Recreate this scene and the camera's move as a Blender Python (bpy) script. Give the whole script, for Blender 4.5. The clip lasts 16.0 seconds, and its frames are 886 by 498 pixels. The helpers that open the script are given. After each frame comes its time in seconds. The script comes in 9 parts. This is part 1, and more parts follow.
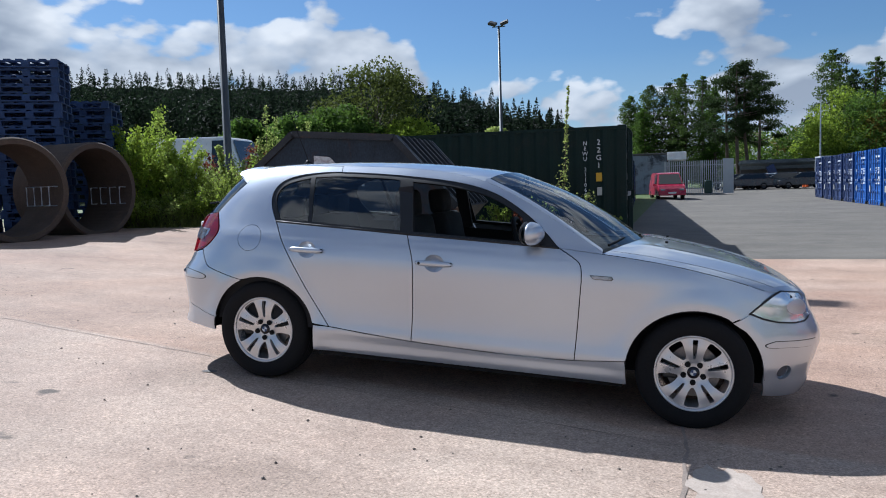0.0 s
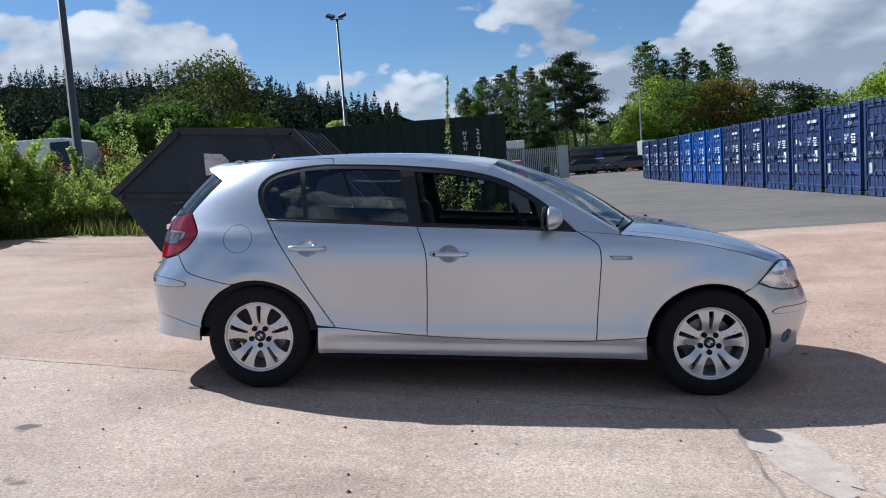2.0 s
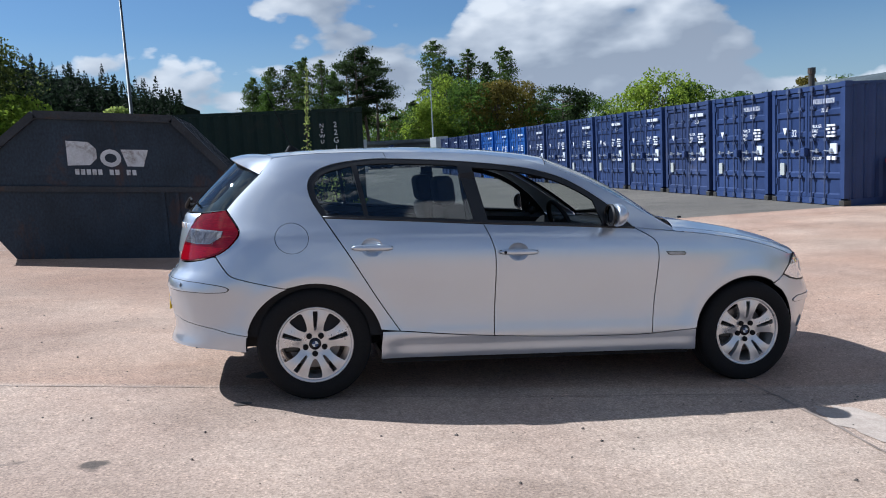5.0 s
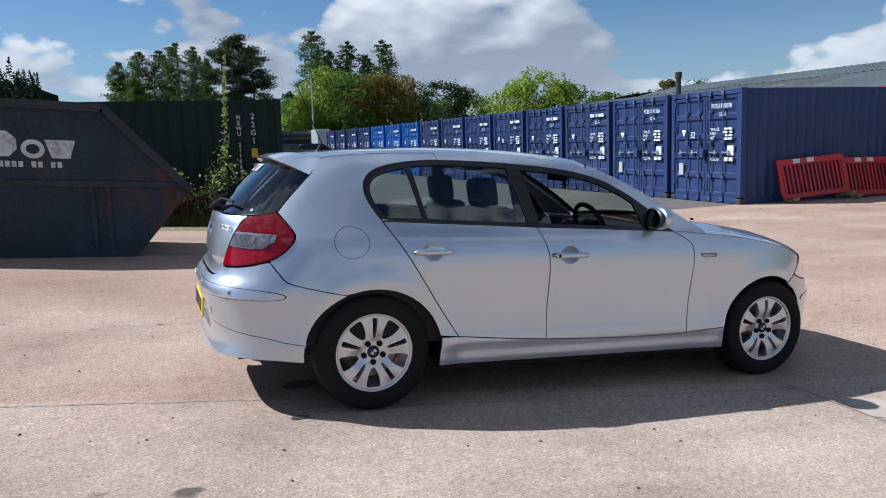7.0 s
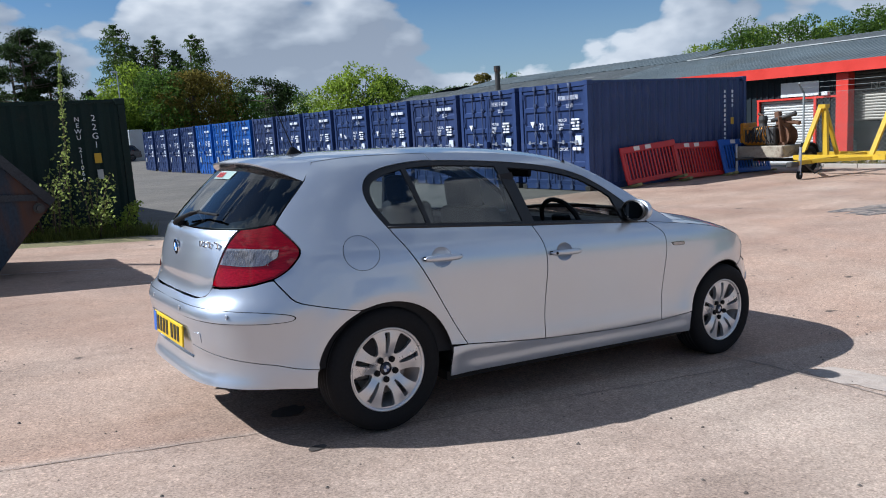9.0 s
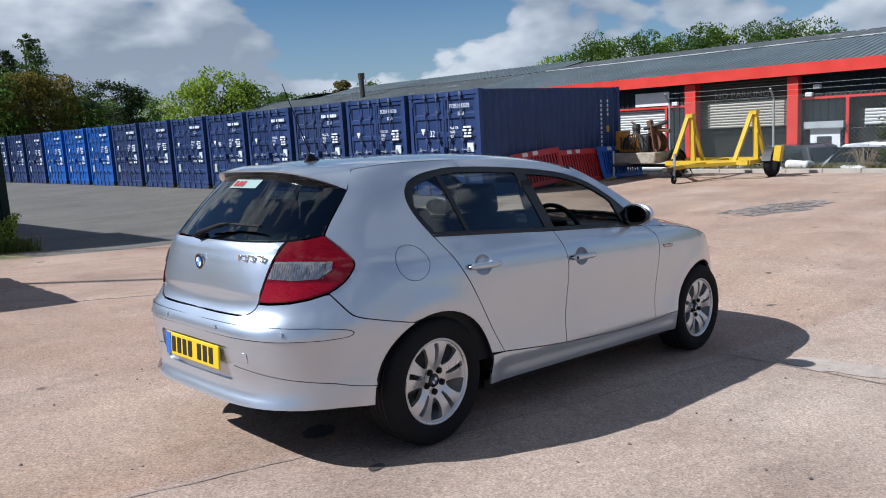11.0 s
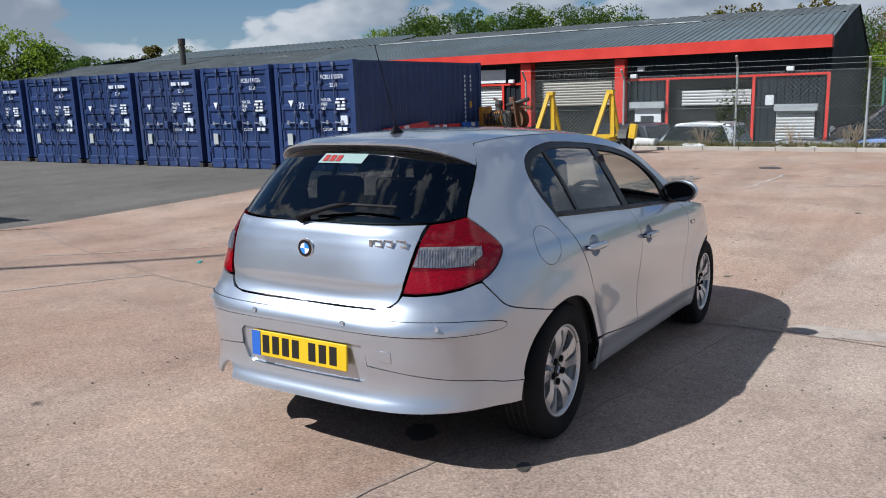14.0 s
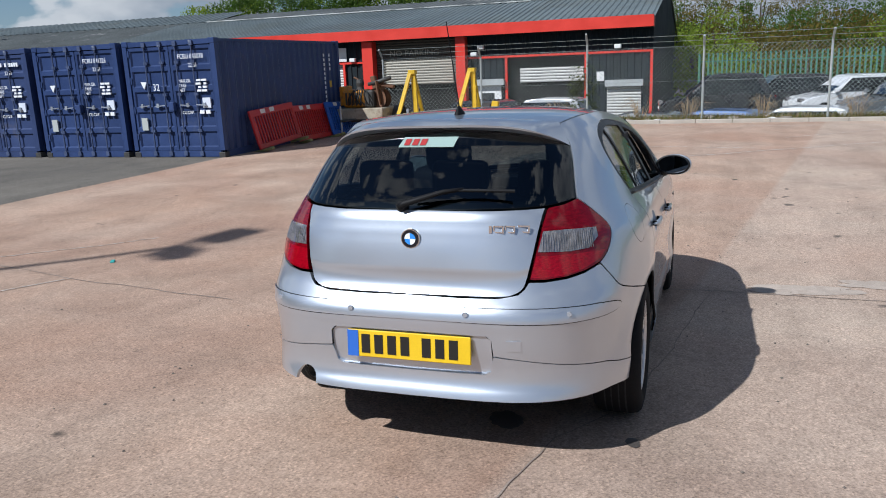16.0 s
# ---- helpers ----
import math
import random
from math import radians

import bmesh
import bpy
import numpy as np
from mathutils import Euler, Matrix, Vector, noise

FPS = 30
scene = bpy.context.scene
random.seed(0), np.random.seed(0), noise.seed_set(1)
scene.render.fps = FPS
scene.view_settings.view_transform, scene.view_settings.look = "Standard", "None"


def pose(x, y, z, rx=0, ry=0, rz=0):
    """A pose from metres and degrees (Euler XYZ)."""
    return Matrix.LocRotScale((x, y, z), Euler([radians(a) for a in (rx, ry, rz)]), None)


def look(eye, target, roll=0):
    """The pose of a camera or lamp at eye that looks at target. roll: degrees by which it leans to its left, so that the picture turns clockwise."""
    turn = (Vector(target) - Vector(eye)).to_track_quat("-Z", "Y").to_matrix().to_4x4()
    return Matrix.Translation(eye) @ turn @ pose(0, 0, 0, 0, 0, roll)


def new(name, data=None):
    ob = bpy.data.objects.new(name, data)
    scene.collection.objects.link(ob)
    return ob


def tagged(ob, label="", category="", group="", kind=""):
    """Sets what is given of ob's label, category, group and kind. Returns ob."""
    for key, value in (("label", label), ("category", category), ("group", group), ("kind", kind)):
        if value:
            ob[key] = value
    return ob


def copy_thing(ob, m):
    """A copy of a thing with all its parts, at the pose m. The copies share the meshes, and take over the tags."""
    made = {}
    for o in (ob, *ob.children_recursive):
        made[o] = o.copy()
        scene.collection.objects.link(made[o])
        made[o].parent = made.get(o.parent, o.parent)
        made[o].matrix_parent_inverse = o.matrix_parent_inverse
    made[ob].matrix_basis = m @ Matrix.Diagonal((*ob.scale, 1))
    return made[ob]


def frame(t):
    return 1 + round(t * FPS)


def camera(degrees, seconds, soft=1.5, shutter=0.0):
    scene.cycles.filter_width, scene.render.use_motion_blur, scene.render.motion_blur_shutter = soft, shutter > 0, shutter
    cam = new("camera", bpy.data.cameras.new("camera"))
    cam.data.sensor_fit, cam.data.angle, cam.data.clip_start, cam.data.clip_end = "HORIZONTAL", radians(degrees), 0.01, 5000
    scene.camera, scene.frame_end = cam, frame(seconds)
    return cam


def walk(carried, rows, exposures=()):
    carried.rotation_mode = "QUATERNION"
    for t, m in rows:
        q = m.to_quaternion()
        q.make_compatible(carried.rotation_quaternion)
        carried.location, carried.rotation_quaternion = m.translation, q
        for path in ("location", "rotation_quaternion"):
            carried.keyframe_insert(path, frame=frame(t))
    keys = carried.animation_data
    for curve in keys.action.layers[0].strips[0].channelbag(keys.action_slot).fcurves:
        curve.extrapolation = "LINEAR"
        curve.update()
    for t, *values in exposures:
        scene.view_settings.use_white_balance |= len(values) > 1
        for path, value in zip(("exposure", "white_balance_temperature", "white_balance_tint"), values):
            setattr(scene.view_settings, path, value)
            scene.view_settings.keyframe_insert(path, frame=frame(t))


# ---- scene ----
cam = camera(59.4, 16.0, 1.0)
# the yard falls about 3.6 degrees along the car; SLOPE lays the car's own plane into the level world
SLOPE = pose(0, 0, 0, -0.148, 3.909, 0)
PATH = [
    (0, (1.17, -5.229, 1.361), (0.607, -3.319, 1.169), 2.1),
    (0.5, (0.908, -5.2, 1.32), (0.45, -3.263, 1.124), 1.6),
    (1, (0.652, -5.175, 1.311), (0.301, -3.217, 1.107), 0.9),
    (1.5, (0.364, -5.273, 1.299), (0.117, -3.3, 1.092), 0.3),
    (2, (0.133, -5.305, 1.309), (-0.021, -3.321, 1.109), -0.1),
    (2.5, (-0.128, -5.231, 1.325), (-0.201, -3.241, 1.133), -0.2),
    (3, (-0.377, -5.252, 1.321), (-0.377, -3.261, 1.138), -0.0),
    (3.5, (-0.678, -5.3, 1.334), (-0.599, -3.31, 1.15), 0.2),
    (4, (-0.915, -5.2, 1.308), (-0.738, -3.217, 1.115), 0.5),
    (4.5, (-1.184, -5.092, 1.323), (-0.887, -3.124, 1.12), 0.7),
    (4.7, (-1.309, -5.096, 1.317), (-0.968, -3.136, 1.11), 0.7),
    (6.8, (-2.439, -4.724, 1.338), (-1.737, -2.865, 1.116), 1.9),
    (7, (-2.476, -4.709, 1.336), (-1.756, -2.857, 1.115), 1.7),
    (7.5, (-2.647, -4.543, 1.311), (-1.839, -2.727, 1.09), 1.4),
    (8, (-2.843, -4.352, 1.332), (-1.931, -2.587, 1.107), 0.8),
    (8.5, (-3.092, -4.19, 1.33), (-2.07, -2.487, 1.1), 0.1),
    (9, (-3.231, -4.07, 1.351), (-2.11, -2.429, 1.123), -0.3),
    (9.2, (-3.268, -4.003, 1.36), (-2.112, -2.387, 1.129), -0.7),
    (11.3, (-3.974, -3.294, 1.358), (-2.535, -1.922, 1.146), -0.5),
    (11.5, (-4.004, -3.196, 1.363), (-2.541, -1.849, 1.148), -0.5),
    (12, (-4.116, -3.031, 1.362), (-2.599, -1.749, 1.132), -0.4),
    (12.5, (-4.286, -2.812, 1.355), (-2.72, -1.591, 1.113), -0.0),
    (13, (-4.347, -2.614, 1.36), (-2.737, -1.455, 1.107), 0.2),
    (13.5, (-4.392, -2.36, 1.371), (-2.744, -1.258, 1.107), 0.3),
    (14, (-4.544, -2.133, 1.359), (-2.857, -1.097, 1.08), 0.1),
    (14.5, (-4.694, -1.876, 1.371), (-2.963, -0.92, 1.072), -0.2),
    (15, (-4.733, -1.612, 1.35), (-2.954, -0.755, 1.034), -0.4),
    (15.5, (-4.81, -1.357, 1.366), (-2.985, -0.606, 1.038), -0.9),
    (16, (-4.921, -1.063, 1.378), (-3.055, -0.423, 1.043), -1.2),
]
walk(cam, [(t, SLOPE @ look(eye, target, roll)) for t, eye, target, roll in PATH], [(0.0, 0.46, 5800, 9), (8.0, 0.40, 5830, 9), (12.0, 0.24, 5900, 9), (16.0, 0.08, 6050, 9)])

# ---------------------------------------------------------------- light
SUN_AZ = Vector((-0.83, 0.558, 0)).normalized()
SUN_EL = radians(44.3)
sun_dir = SUN_AZ * math.cos(SUN_EL) + Vector((0, 0, math.sin(SUN_EL)))
sun = new("sun", bpy.data.lights.new("sun", "SUN"))
sun.data.energy, sun.data.angle, sun.data.color = 5.0, radians(0.55), (1.0, 0.985, 0.96)
sun.matrix_world = look(sun_dir * 100, (0, 0, 0))

world = bpy.data.worlds.new("sky")
scene.world = world
world.use_nodes = True


def node(nt, kind, **inputs):
    n = nt.nodes.new(kind)
    for key, value in inputs.items():
        n.inputs[key.replace("_", " ")].default_value = value
    return n


def math_node(nt, op, a, b=None, clamp=False):
    n = nt.nodes.new("ShaderNodeMath")
    n.operation, n.use_clamp = op, clamp
    for i, v in enumerate((a, b)):
        if v is None:
            continue
        if isinstance(v, (int, float)):
            n.inputs[i].default_value = v
        else:
            nt.links.new(v, n.inputs[i])
    return n.outputs[0]


def ramp(nt, fac, stops):
    n = nt.nodes.new("ShaderNodeValToRGB")
    while len(n.color_ramp.elements) < len(stops):
        n.color_ramp.elements.new(0.5)
    for e, (pos, col) in zip(n.color_ramp.elements, stops):
        e.position = pos
        e.color = (*col, 1) if len(col) == 3 else col
    nt.links.new(fac, n.inputs[0])
    return n.outputs[0]


def mix(nt, fac, a, b, mode="MIX"):
    n = nt.nodes.new("ShaderNodeMix")
    n.data_type, n.blend_type = "RGBA", mode
    for sock, v in ((n.inputs[0], fac), (n.inputs[6], a), (n.inputs[7], b)):
        if isinstance(v, (int, float)):
            sock.default_value = v
        elif isinstance(v, tuple):
            sock.default_value = (*v, 1) if len(v) == 3 else v
        else:
            nt.links.new(v, sock)
    return n.outputs[2]


def build_sky(nt):
    nt.nodes.clear()
    sky = nt.nodes.new("ShaderNodeTexSky")
    sky.sky_type, sky.sun_disc = "NISHITA", False
    sky.sun_elevation = SUN_EL
    sky.sun_rotation = math.atan2(SUN_AZ.x, SUN_AZ.y)
    sky.air_density, sky.dust_density, sky.ozone_density = 1.0, 0.3, 2.0
    co = nt.nodes.new("ShaderNodeTexCoord")
    sep = nt.nodes.new("ShaderNodeSeparateXYZ")
    nt.links.new(co.outputs["Generated"], sep.inputs[0])
    # heaped cumulus: broad banks of noise whose edges break into round billows
    mp = nt.nodes.new("ShaderNodeMapping")
    mp.inputs["Scale"].default_value = (1.0, 1.0, 1.9)
    mp.inputs["Location"].default_value = CLOUD_SHIFT
    nt.links.new(co.outputs["Generated"], mp.inputs[0])

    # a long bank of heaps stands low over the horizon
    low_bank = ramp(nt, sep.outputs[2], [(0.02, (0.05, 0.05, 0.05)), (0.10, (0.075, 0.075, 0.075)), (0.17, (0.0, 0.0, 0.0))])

    def density(step, detail):
        v = nt.nodes.new("ShaderNodeVectorMath")
        v.operation = "ADD"
        v.inputs[1].default_value = (SUN_AZ.x * step * 0.6, SUN_AZ.y * step * 0.6, step)
        nt.links.new(mp.outputs[0], v.inputs[0])
        big = node(nt, "ShaderNodeTexNoise", Scale=CLOUD_SCALE, Detail=detail, Roughness=0.5, Distortion=0.1)
        nt.links.new(v.outputs[0], big.inputs["Vector"])
        total = math_node(nt, "ADD", big.outputs[0], low_bank)
        for scale, weight in ((11.0, 0.14), (25.0, 0.075), (55.0, 0.03)):
            vo = node(nt, "ShaderNodeTexVoronoi", Scale=scale)
            vo.feature = "SMOOTH_F1"
            vo.inputs["Smoothness"].default_value = 0.35
            nt.links.new(v.outputs[0], vo.inputs["Vector"])
            total = math_node(nt, "SUBTRACT", total, math_node(nt, "MULTIPLY", math_node(nt, "SUBTRACT", vo.outputs["Distance"], 0.45), weight))
        return total
    here, sunward, deep_in = density(0.0, 8.0), density(0.035, 5.0), density(0.11, 3.0)
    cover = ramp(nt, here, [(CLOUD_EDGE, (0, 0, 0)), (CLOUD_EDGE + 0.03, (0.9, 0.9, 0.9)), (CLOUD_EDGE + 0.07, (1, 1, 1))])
    # bright where the cloud thins toward the sun, grey under its own bulk
    facing = math_node(nt, "ADD", math_node(nt, "MULTIPLY", math_node(nt, "SUBTRACT", here, sunward), 4.0), 0.50)
    bulk = math_node(nt, "MULTIPLY", math_node(nt, "SUBTRACT", deep_in, CLOUD_EDGE - 0.02), 2.2, False)
    light = math_node(nt, "SUBTRACT", facing, bulk, True)
    tone = ramp(nt, light, [(0.0, (4.4, 5.0, 6.0)), (0.25, (5.8, 6.4, 7.3)), (0.6, (8.2, 8.7, 9.4)), (1.0, (11.6, 11.8, 12.0))])
    deep = mix(nt, 1.0, sky.outputs[0], SKY_TINT, "MULTIPLY")
    haze = ramp(nt, sep.outputs[2], [(0.0, (0.55, 0.55, 0.55)), (0.16, (0, 0, 0))])
    deep = mix(nt, haze, deep, (6.2, 7.6, 9.0))
    tone = mix(nt, math_node(nt, "MULTIPLY", haze, 0.7), tone, (7.4, 8.2, 9.2))
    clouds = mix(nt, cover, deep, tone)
    bg = nt.nodes.new("ShaderNodeBackground")
    bg.inputs[1].default_value = 0.052
    nt.links.new(clouds, bg.inputs[0])
    out = nt.nodes.new("ShaderNodeOutputWorld")
    nt.links.new(bg.outputs[0], out.inputs[0])


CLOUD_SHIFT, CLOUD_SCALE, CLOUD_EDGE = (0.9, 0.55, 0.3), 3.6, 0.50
SKY_TINT = (0.78, 0.97, 1.16)
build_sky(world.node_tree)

# ---------------------------------------------------------------- materials
MATS = {}


def material(name, base, rough=0.6, metal=0.0, vary=0.12, scale=3.0, fine=60.0, bump=0.15, coat=0.0, stain=None, stain_at=(0.55, 0.7), stain_scale=1.3,
             island=0.0, random_ob=0.0, rough_vary=0.1, spec=0.5, stretch=(1, 1, 1), bump_dist=0.004, world_space=False):
    """A surface with two scales of variation, fine relief and optional stains."""
    if name in MATS:
        return MATS[name]
    m = bpy.data.materials.new(name)
    m.use_nodes = True
    nt = m.node_tree
    p = nt.nodes["Principled BSDF"]
    co = nt.nodes.new("ShaderNodeTexCoord")
    if world_space:
        geo = nt.nodes.new("ShaderNodeNewGeometry")
        src = geo.outputs["Position"]
    else:
        src = co.outputs["Object"]
    mp = nt.nodes.new("ShaderNodeMapping")
    mp.inputs["Scale"].default_value = stretch
    nt.links.new(src, mp.inputs[0])
    big = node(nt, "ShaderNodeTexNoise", Scale=scale, Detail=6.0, Roughness=0.6)
    small = node(nt, "ShaderNodeTexNoise", Scale=fine, Detail=3.0, Roughness=0.6)
    for n in (big, small):
        nt.links.new(mp.outputs[0], n.inputs["Vector"])
    lo, hi = tuple(max(c * (1 - vary), 0) for c in base), tuple(min(c * (1 + vary), 1) for c in base)
    col = ramp(nt, big.outputs[0], [(0.3, lo), (0.7, hi)])
    grain = ramp(nt, small.outputs[0], [(0.3, (1 - vary * 0.8,) * 3), (0.7, (1 + vary * 0.5,) * 3)])
    col = mix(nt, 1.0, col, grain, "MULTIPLY")
    if stain:
        st = node(nt, "ShaderNodeTexNoise", Scale=stain_scale, Detail=8.0, Roughness=0.68, Distortion=0.4)
        nt.links.new(mp.outputs[0], st.inputs["Vector"])
        f = ramp(nt, st.outputs[0], [(stain_at[0], (0, 0, 0)), (stain_at[1], (1, 1, 1))])
        col = mix(nt, f, col, stain)
    if island or random_ob:
        if random_ob:
            info = nt.nodes.new("ShaderNodeObjectInfo")
            r, amount = info.outputs["Random"], random_ob
        else:
            geo2 = nt.nodes.new("ShaderNodeNewGeometry")
            r, amount = geo2.outputs["Random Per Island"], island
        g = ramp(nt, r, [(0.0, (1 - amount,) * 3), (1.0, (1 + amount,) * 3)])
        col = mix(nt, 1.0, col, g, "MULTIPLY")
    nt.links.new(col, p.inputs["Base Color"])
    rr = ramp(nt, big.outputs[0], [(0.3, (max(rough - rough_vary, 0.02),) * 3), (0.7, (min(rough + rough_vary, 1),) * 3)])
    nt.links.new(rr, p.inputs["Roughness"])
    p.inputs["Metallic"].default_value = metal
    p.inputs["Specular IOR Level"].default_value = spec
    p.inputs["Coat Weight"].default_value = coat
    p.inputs["Coat Roughness"].default_value = 0.04
    if bump:
        b = nt.nodes.new("ShaderNodeBump")
        b.inputs["Strength"].default_value, b.inputs["Distance"].default_value = bump, bump_dist
        nt.links.new(small.outputs[0], b.inputs["Height"])
        nt.links.new(b.outputs[0], p.inputs["Normal"])
    MATS[name] = m
    return m


def plain(name, base, rough=0.5, metal=0.0, emit=0.0, trans=0.0, ior=1.45, coat=0.0, alpha=1.0):
    if name in MATS:
        return MATS[name]
    m = bpy.data.materials.new(name)
    m.use_nodes = True
    p = m.node_tree.nodes["Principled BSDF"]
    p.inputs["Base Color"].default_value = (*base, 1)
    p.inputs["Roughness"].default_value, p.inputs["Metallic"].default_value = rough, metal
    p.inputs["Transmission Weight"].default_value, p.inputs["IOR"].default_value = trans, ior
    p.inputs["Coat Weight"].default_value = coat
    MATS[name] = m
    return m


def leaf_material(name, base, vary=0.35):
    if name in MATS:
        return MATS[name]
    m = bpy.data.materials.new(name)
    m.use_nodes = True
    nt = m.node_tree
    p = nt.nodes["Principled BSDF"]
    geo = nt.nodes.new("ShaderNodeNewGeometry")
    col = ramp(nt, geo.outputs["Random Per Island"], [(0.0, tuple(c * (1 - vary) for c in base)), (0.6, base), (1.0, tuple(min(1, c * (1 + vary)) for c in base))])
    co = nt.nodes.new("ShaderNodeTexCoord")
    big = node(nt, "ShaderNodeTexNoise", Scale=0.5, Detail=3.0)
    nt.links.new(co.outputs["Object"], big.inputs["Vector"])
    col = mix(nt, 1.0, col, ramp(nt, big.outputs[0], [(0.3, (0.75, 0.78, 0.7)), (0.7, (1.2, 1.15, 1.05))]), "MULTIPLY")
    nt.links.new(col, p.inputs["Base Color"])
    p.inputs["Roughness"].default_value = 0.65
    p.inputs["Specular IOR Level"].default_value = 0.15
    tr = nt.nodes.new("ShaderNodeBsdfTranslucent")
    nt.links.new(col, tr.inputs[0])
    mx = nt.nodes.new("ShaderNodeMixShader")
    mx.inputs[0].default_value = 0.58
    nt.links.new(p.outputs[0], mx.inputs[1])
    nt.links.new(tr.outputs[0], mx.inputs[2])
    nt.links.new(mx.outputs[0], nt.nodes["Material Output"].inputs[0])
    MATS[name] = m
    return m


# ---------------------------------------------------------------- mesh helpers
def mesh_from(name, verts, faces, mat, smooth=False):
    me = bpy.data.meshes.new(name)
    me.from_pydata([tuple(v) for v in verts], [], faces)
    me.update()
    if smooth:
        me.shade_smooth()
    if mat:
        me.materials.append(mat)
    return me


def part(name, bm, mat, parent=None, label="", smooth=False):
    """Links a bmesh, or a ready mesh, as one object under a thing or a part."""
    if isinstance(bm, bpy.types.Mesh):
        me = bm
        if mat and not me.materials:
            me.materials.append(mat)
    else:
        me = bpy.data.meshes.new(name)
        bmesh.ops.recalc_face_normals(bm, faces=bm.faces)
        bm.to_mesh(me)
        bm.free()
        if smooth:
            me.shade_smooth()
        if mat:
            me.materials.append(mat)
    ob = new(name, me)
    if parent:
        ob.parent = parent
    if label:
        ob["label"] = label
    return ob


def thing(name, m, label, category, group="", kind=""):
    ob = new(name)
    ob.empty_display_size = 0.2
    ob.matrix_world = m
    return tagged(ob, label, category, group, kind)


def box(bm, lo, hi, m=None, bevel=0.0):
    vs = [bm.verts.new((x, y, z)) for x in (lo[0], hi[0]) for y in (lo[1], hi[1]) for z in (lo[2], hi[2])]
    fs = [bm.faces.new([vs[i] for i in f]) for f in ((0, 1, 3, 2), (4, 6, 7, 5), (0, 4, 5, 1), (2, 3, 7, 6), (0, 2, 6, 4), (1, 5, 7, 3))]
    if bevel:
        edges = list({e for f in fs for e in f.edges})
        r = bmesh.ops.bevel(bm, geom=edges, offset=bevel, segments=1, affect="EDGES", profile=0.5)
        vs = list({v for f in r["faces"] for v in f.verts} | {v for v in vs if v.is_valid})
    if m is not None:
        bmesh.ops.transform(bm, matrix=m, verts=[v for v in vs if v.is_valid])
    return bm


def box_bm(lo, hi, m=None, bevel=0.0):
    return box(bmesh.new(), lo, hi, m, bevel)


def beam(bm, a, b, w, h=None, up=(0, 0, 1)):
    """A straight bar of section w x h from a to b."""
    a, b = Vector(a), Vector(b)
    h = h or w
    d = (b - a)
    length = d.length
    d.normalize()
    s = d.cross(Vector(up))
    if s.length < 1e-4:
        s = d.cross(Vector((1, 0, 0)))
    s.normalize()
    u = s.cross(d)
    m = Matrix((s, d, u)).transposed().to_4x4()
    m.translation = a
    return box(bm, (-w / 2, 0, -h / 2), (w / 2, length, h / 2), m)


def tube(bm, pts, radii, sides=8, cap=True, closed=False):
    """A round bar along pts; radii: one or one for each point."""
    pts = [Vector(p) for p in pts]
    if not isinstance(radii, (list, tuple)):
        radii = [radii] * len(pts)
    rings = []
    for i, (p, r) in enumerate(zip(pts, radii)):
        a = pts[max(i - 1, 0)] if not closed else pts[i - 1]
        b = pts[min(i + 1, len(pts) - 1)] if not closed else pts[(i + 1) % len(pts)]
        d = (b - a).normalized()
        s = d.cross(Vector((0, 0, 1)))
        if s.length < 1e-3:
            s = d.cross(Vector((1, 0, 0)))
        s.normalize()
        u = s.cross(d)
        rings.append([bm.verts.new(p + (s * math.cos(k * math.tau / sides) + u * math.sin(k * math.tau / sides)) * r) for k in range(sides)])
    n = len(rings)
    for i in range(n if closed else n - 1):
        j = (i + 1) % n
        for k in range(sides):
            bm.faces.new((rings[i][k], rings[i][(k + 1) % sides], rings[j][(k + 1) % sides], rings[j][k]))
    if cap and not closed:
        bm.faces.new(rings[0])
        bm.faces.new(rings[-1])
    return bm


def lathe(bm, profile, axis_m=None, sides=32, closed=False):
    """Turns (radius, along) pairs about the local z axis."""
    rings = []
    for r, z in profile:
        rings.append([bm.verts.new((r * math.cos(k * math.tau / sides), r * math.sin(k * math.tau / sides), z)) for k in range(sides)])
    n = len(rings)
    for i in range(n if closed else n - 1):
        a, b = rings[i], rings[(i + 1) % n]
        for k in range(sides):
            bm.faces.new((a[k], a[(k + 1) % sides], b[(k + 1) % sides], b[k]))
    if axis_m is not None:
        bmesh.ops.transform(bm, matrix=axis_m, verts=[v for ring in rings for v in ring])
    return bm


TEXT_CACHE = {}


def text_mesh(words, size, mat, align="LEFT"):
    key = (words, size, mat.name, align)
    if key in TEXT_CACHE:
        return TEXT_CACHE[key]
    cu = bpy.data.curves.new("lettering", "FONT")
    cu.body, cu.size, cu.align_x, cu.extrude, cu.resolution_u = words, size, align, 0.0012, 2
    ob = bpy.data.objects.new("lettering", cu)
    scene.collection.objects.link(ob)
    dg = bpy.context.evaluated_depsgraph_get()
    me = bpy.data.meshes.new_from_object(ob.evaluated_get(dg))
    bpy.data.objects.remove(ob)
    me.materials.clear()
    me.materials.append(mat)
    TEXT_CACHE[key] = me
    return me


def lettering(words, size, mat, m, parent, align="LEFT", squeeze=1.0):
    ob = new("lettering", text_mesh(words, size, mat, align))
    ob.parent = parent
    ob.matrix_basis = m @ Matrix.Diagonal((squeeze, 1, 1, 1))
    return ob


def smooth_step(a, b, x):
    t = min(max((x - a) / (b - a), 0), 1)
    return t * t * (3 - 2 * t)


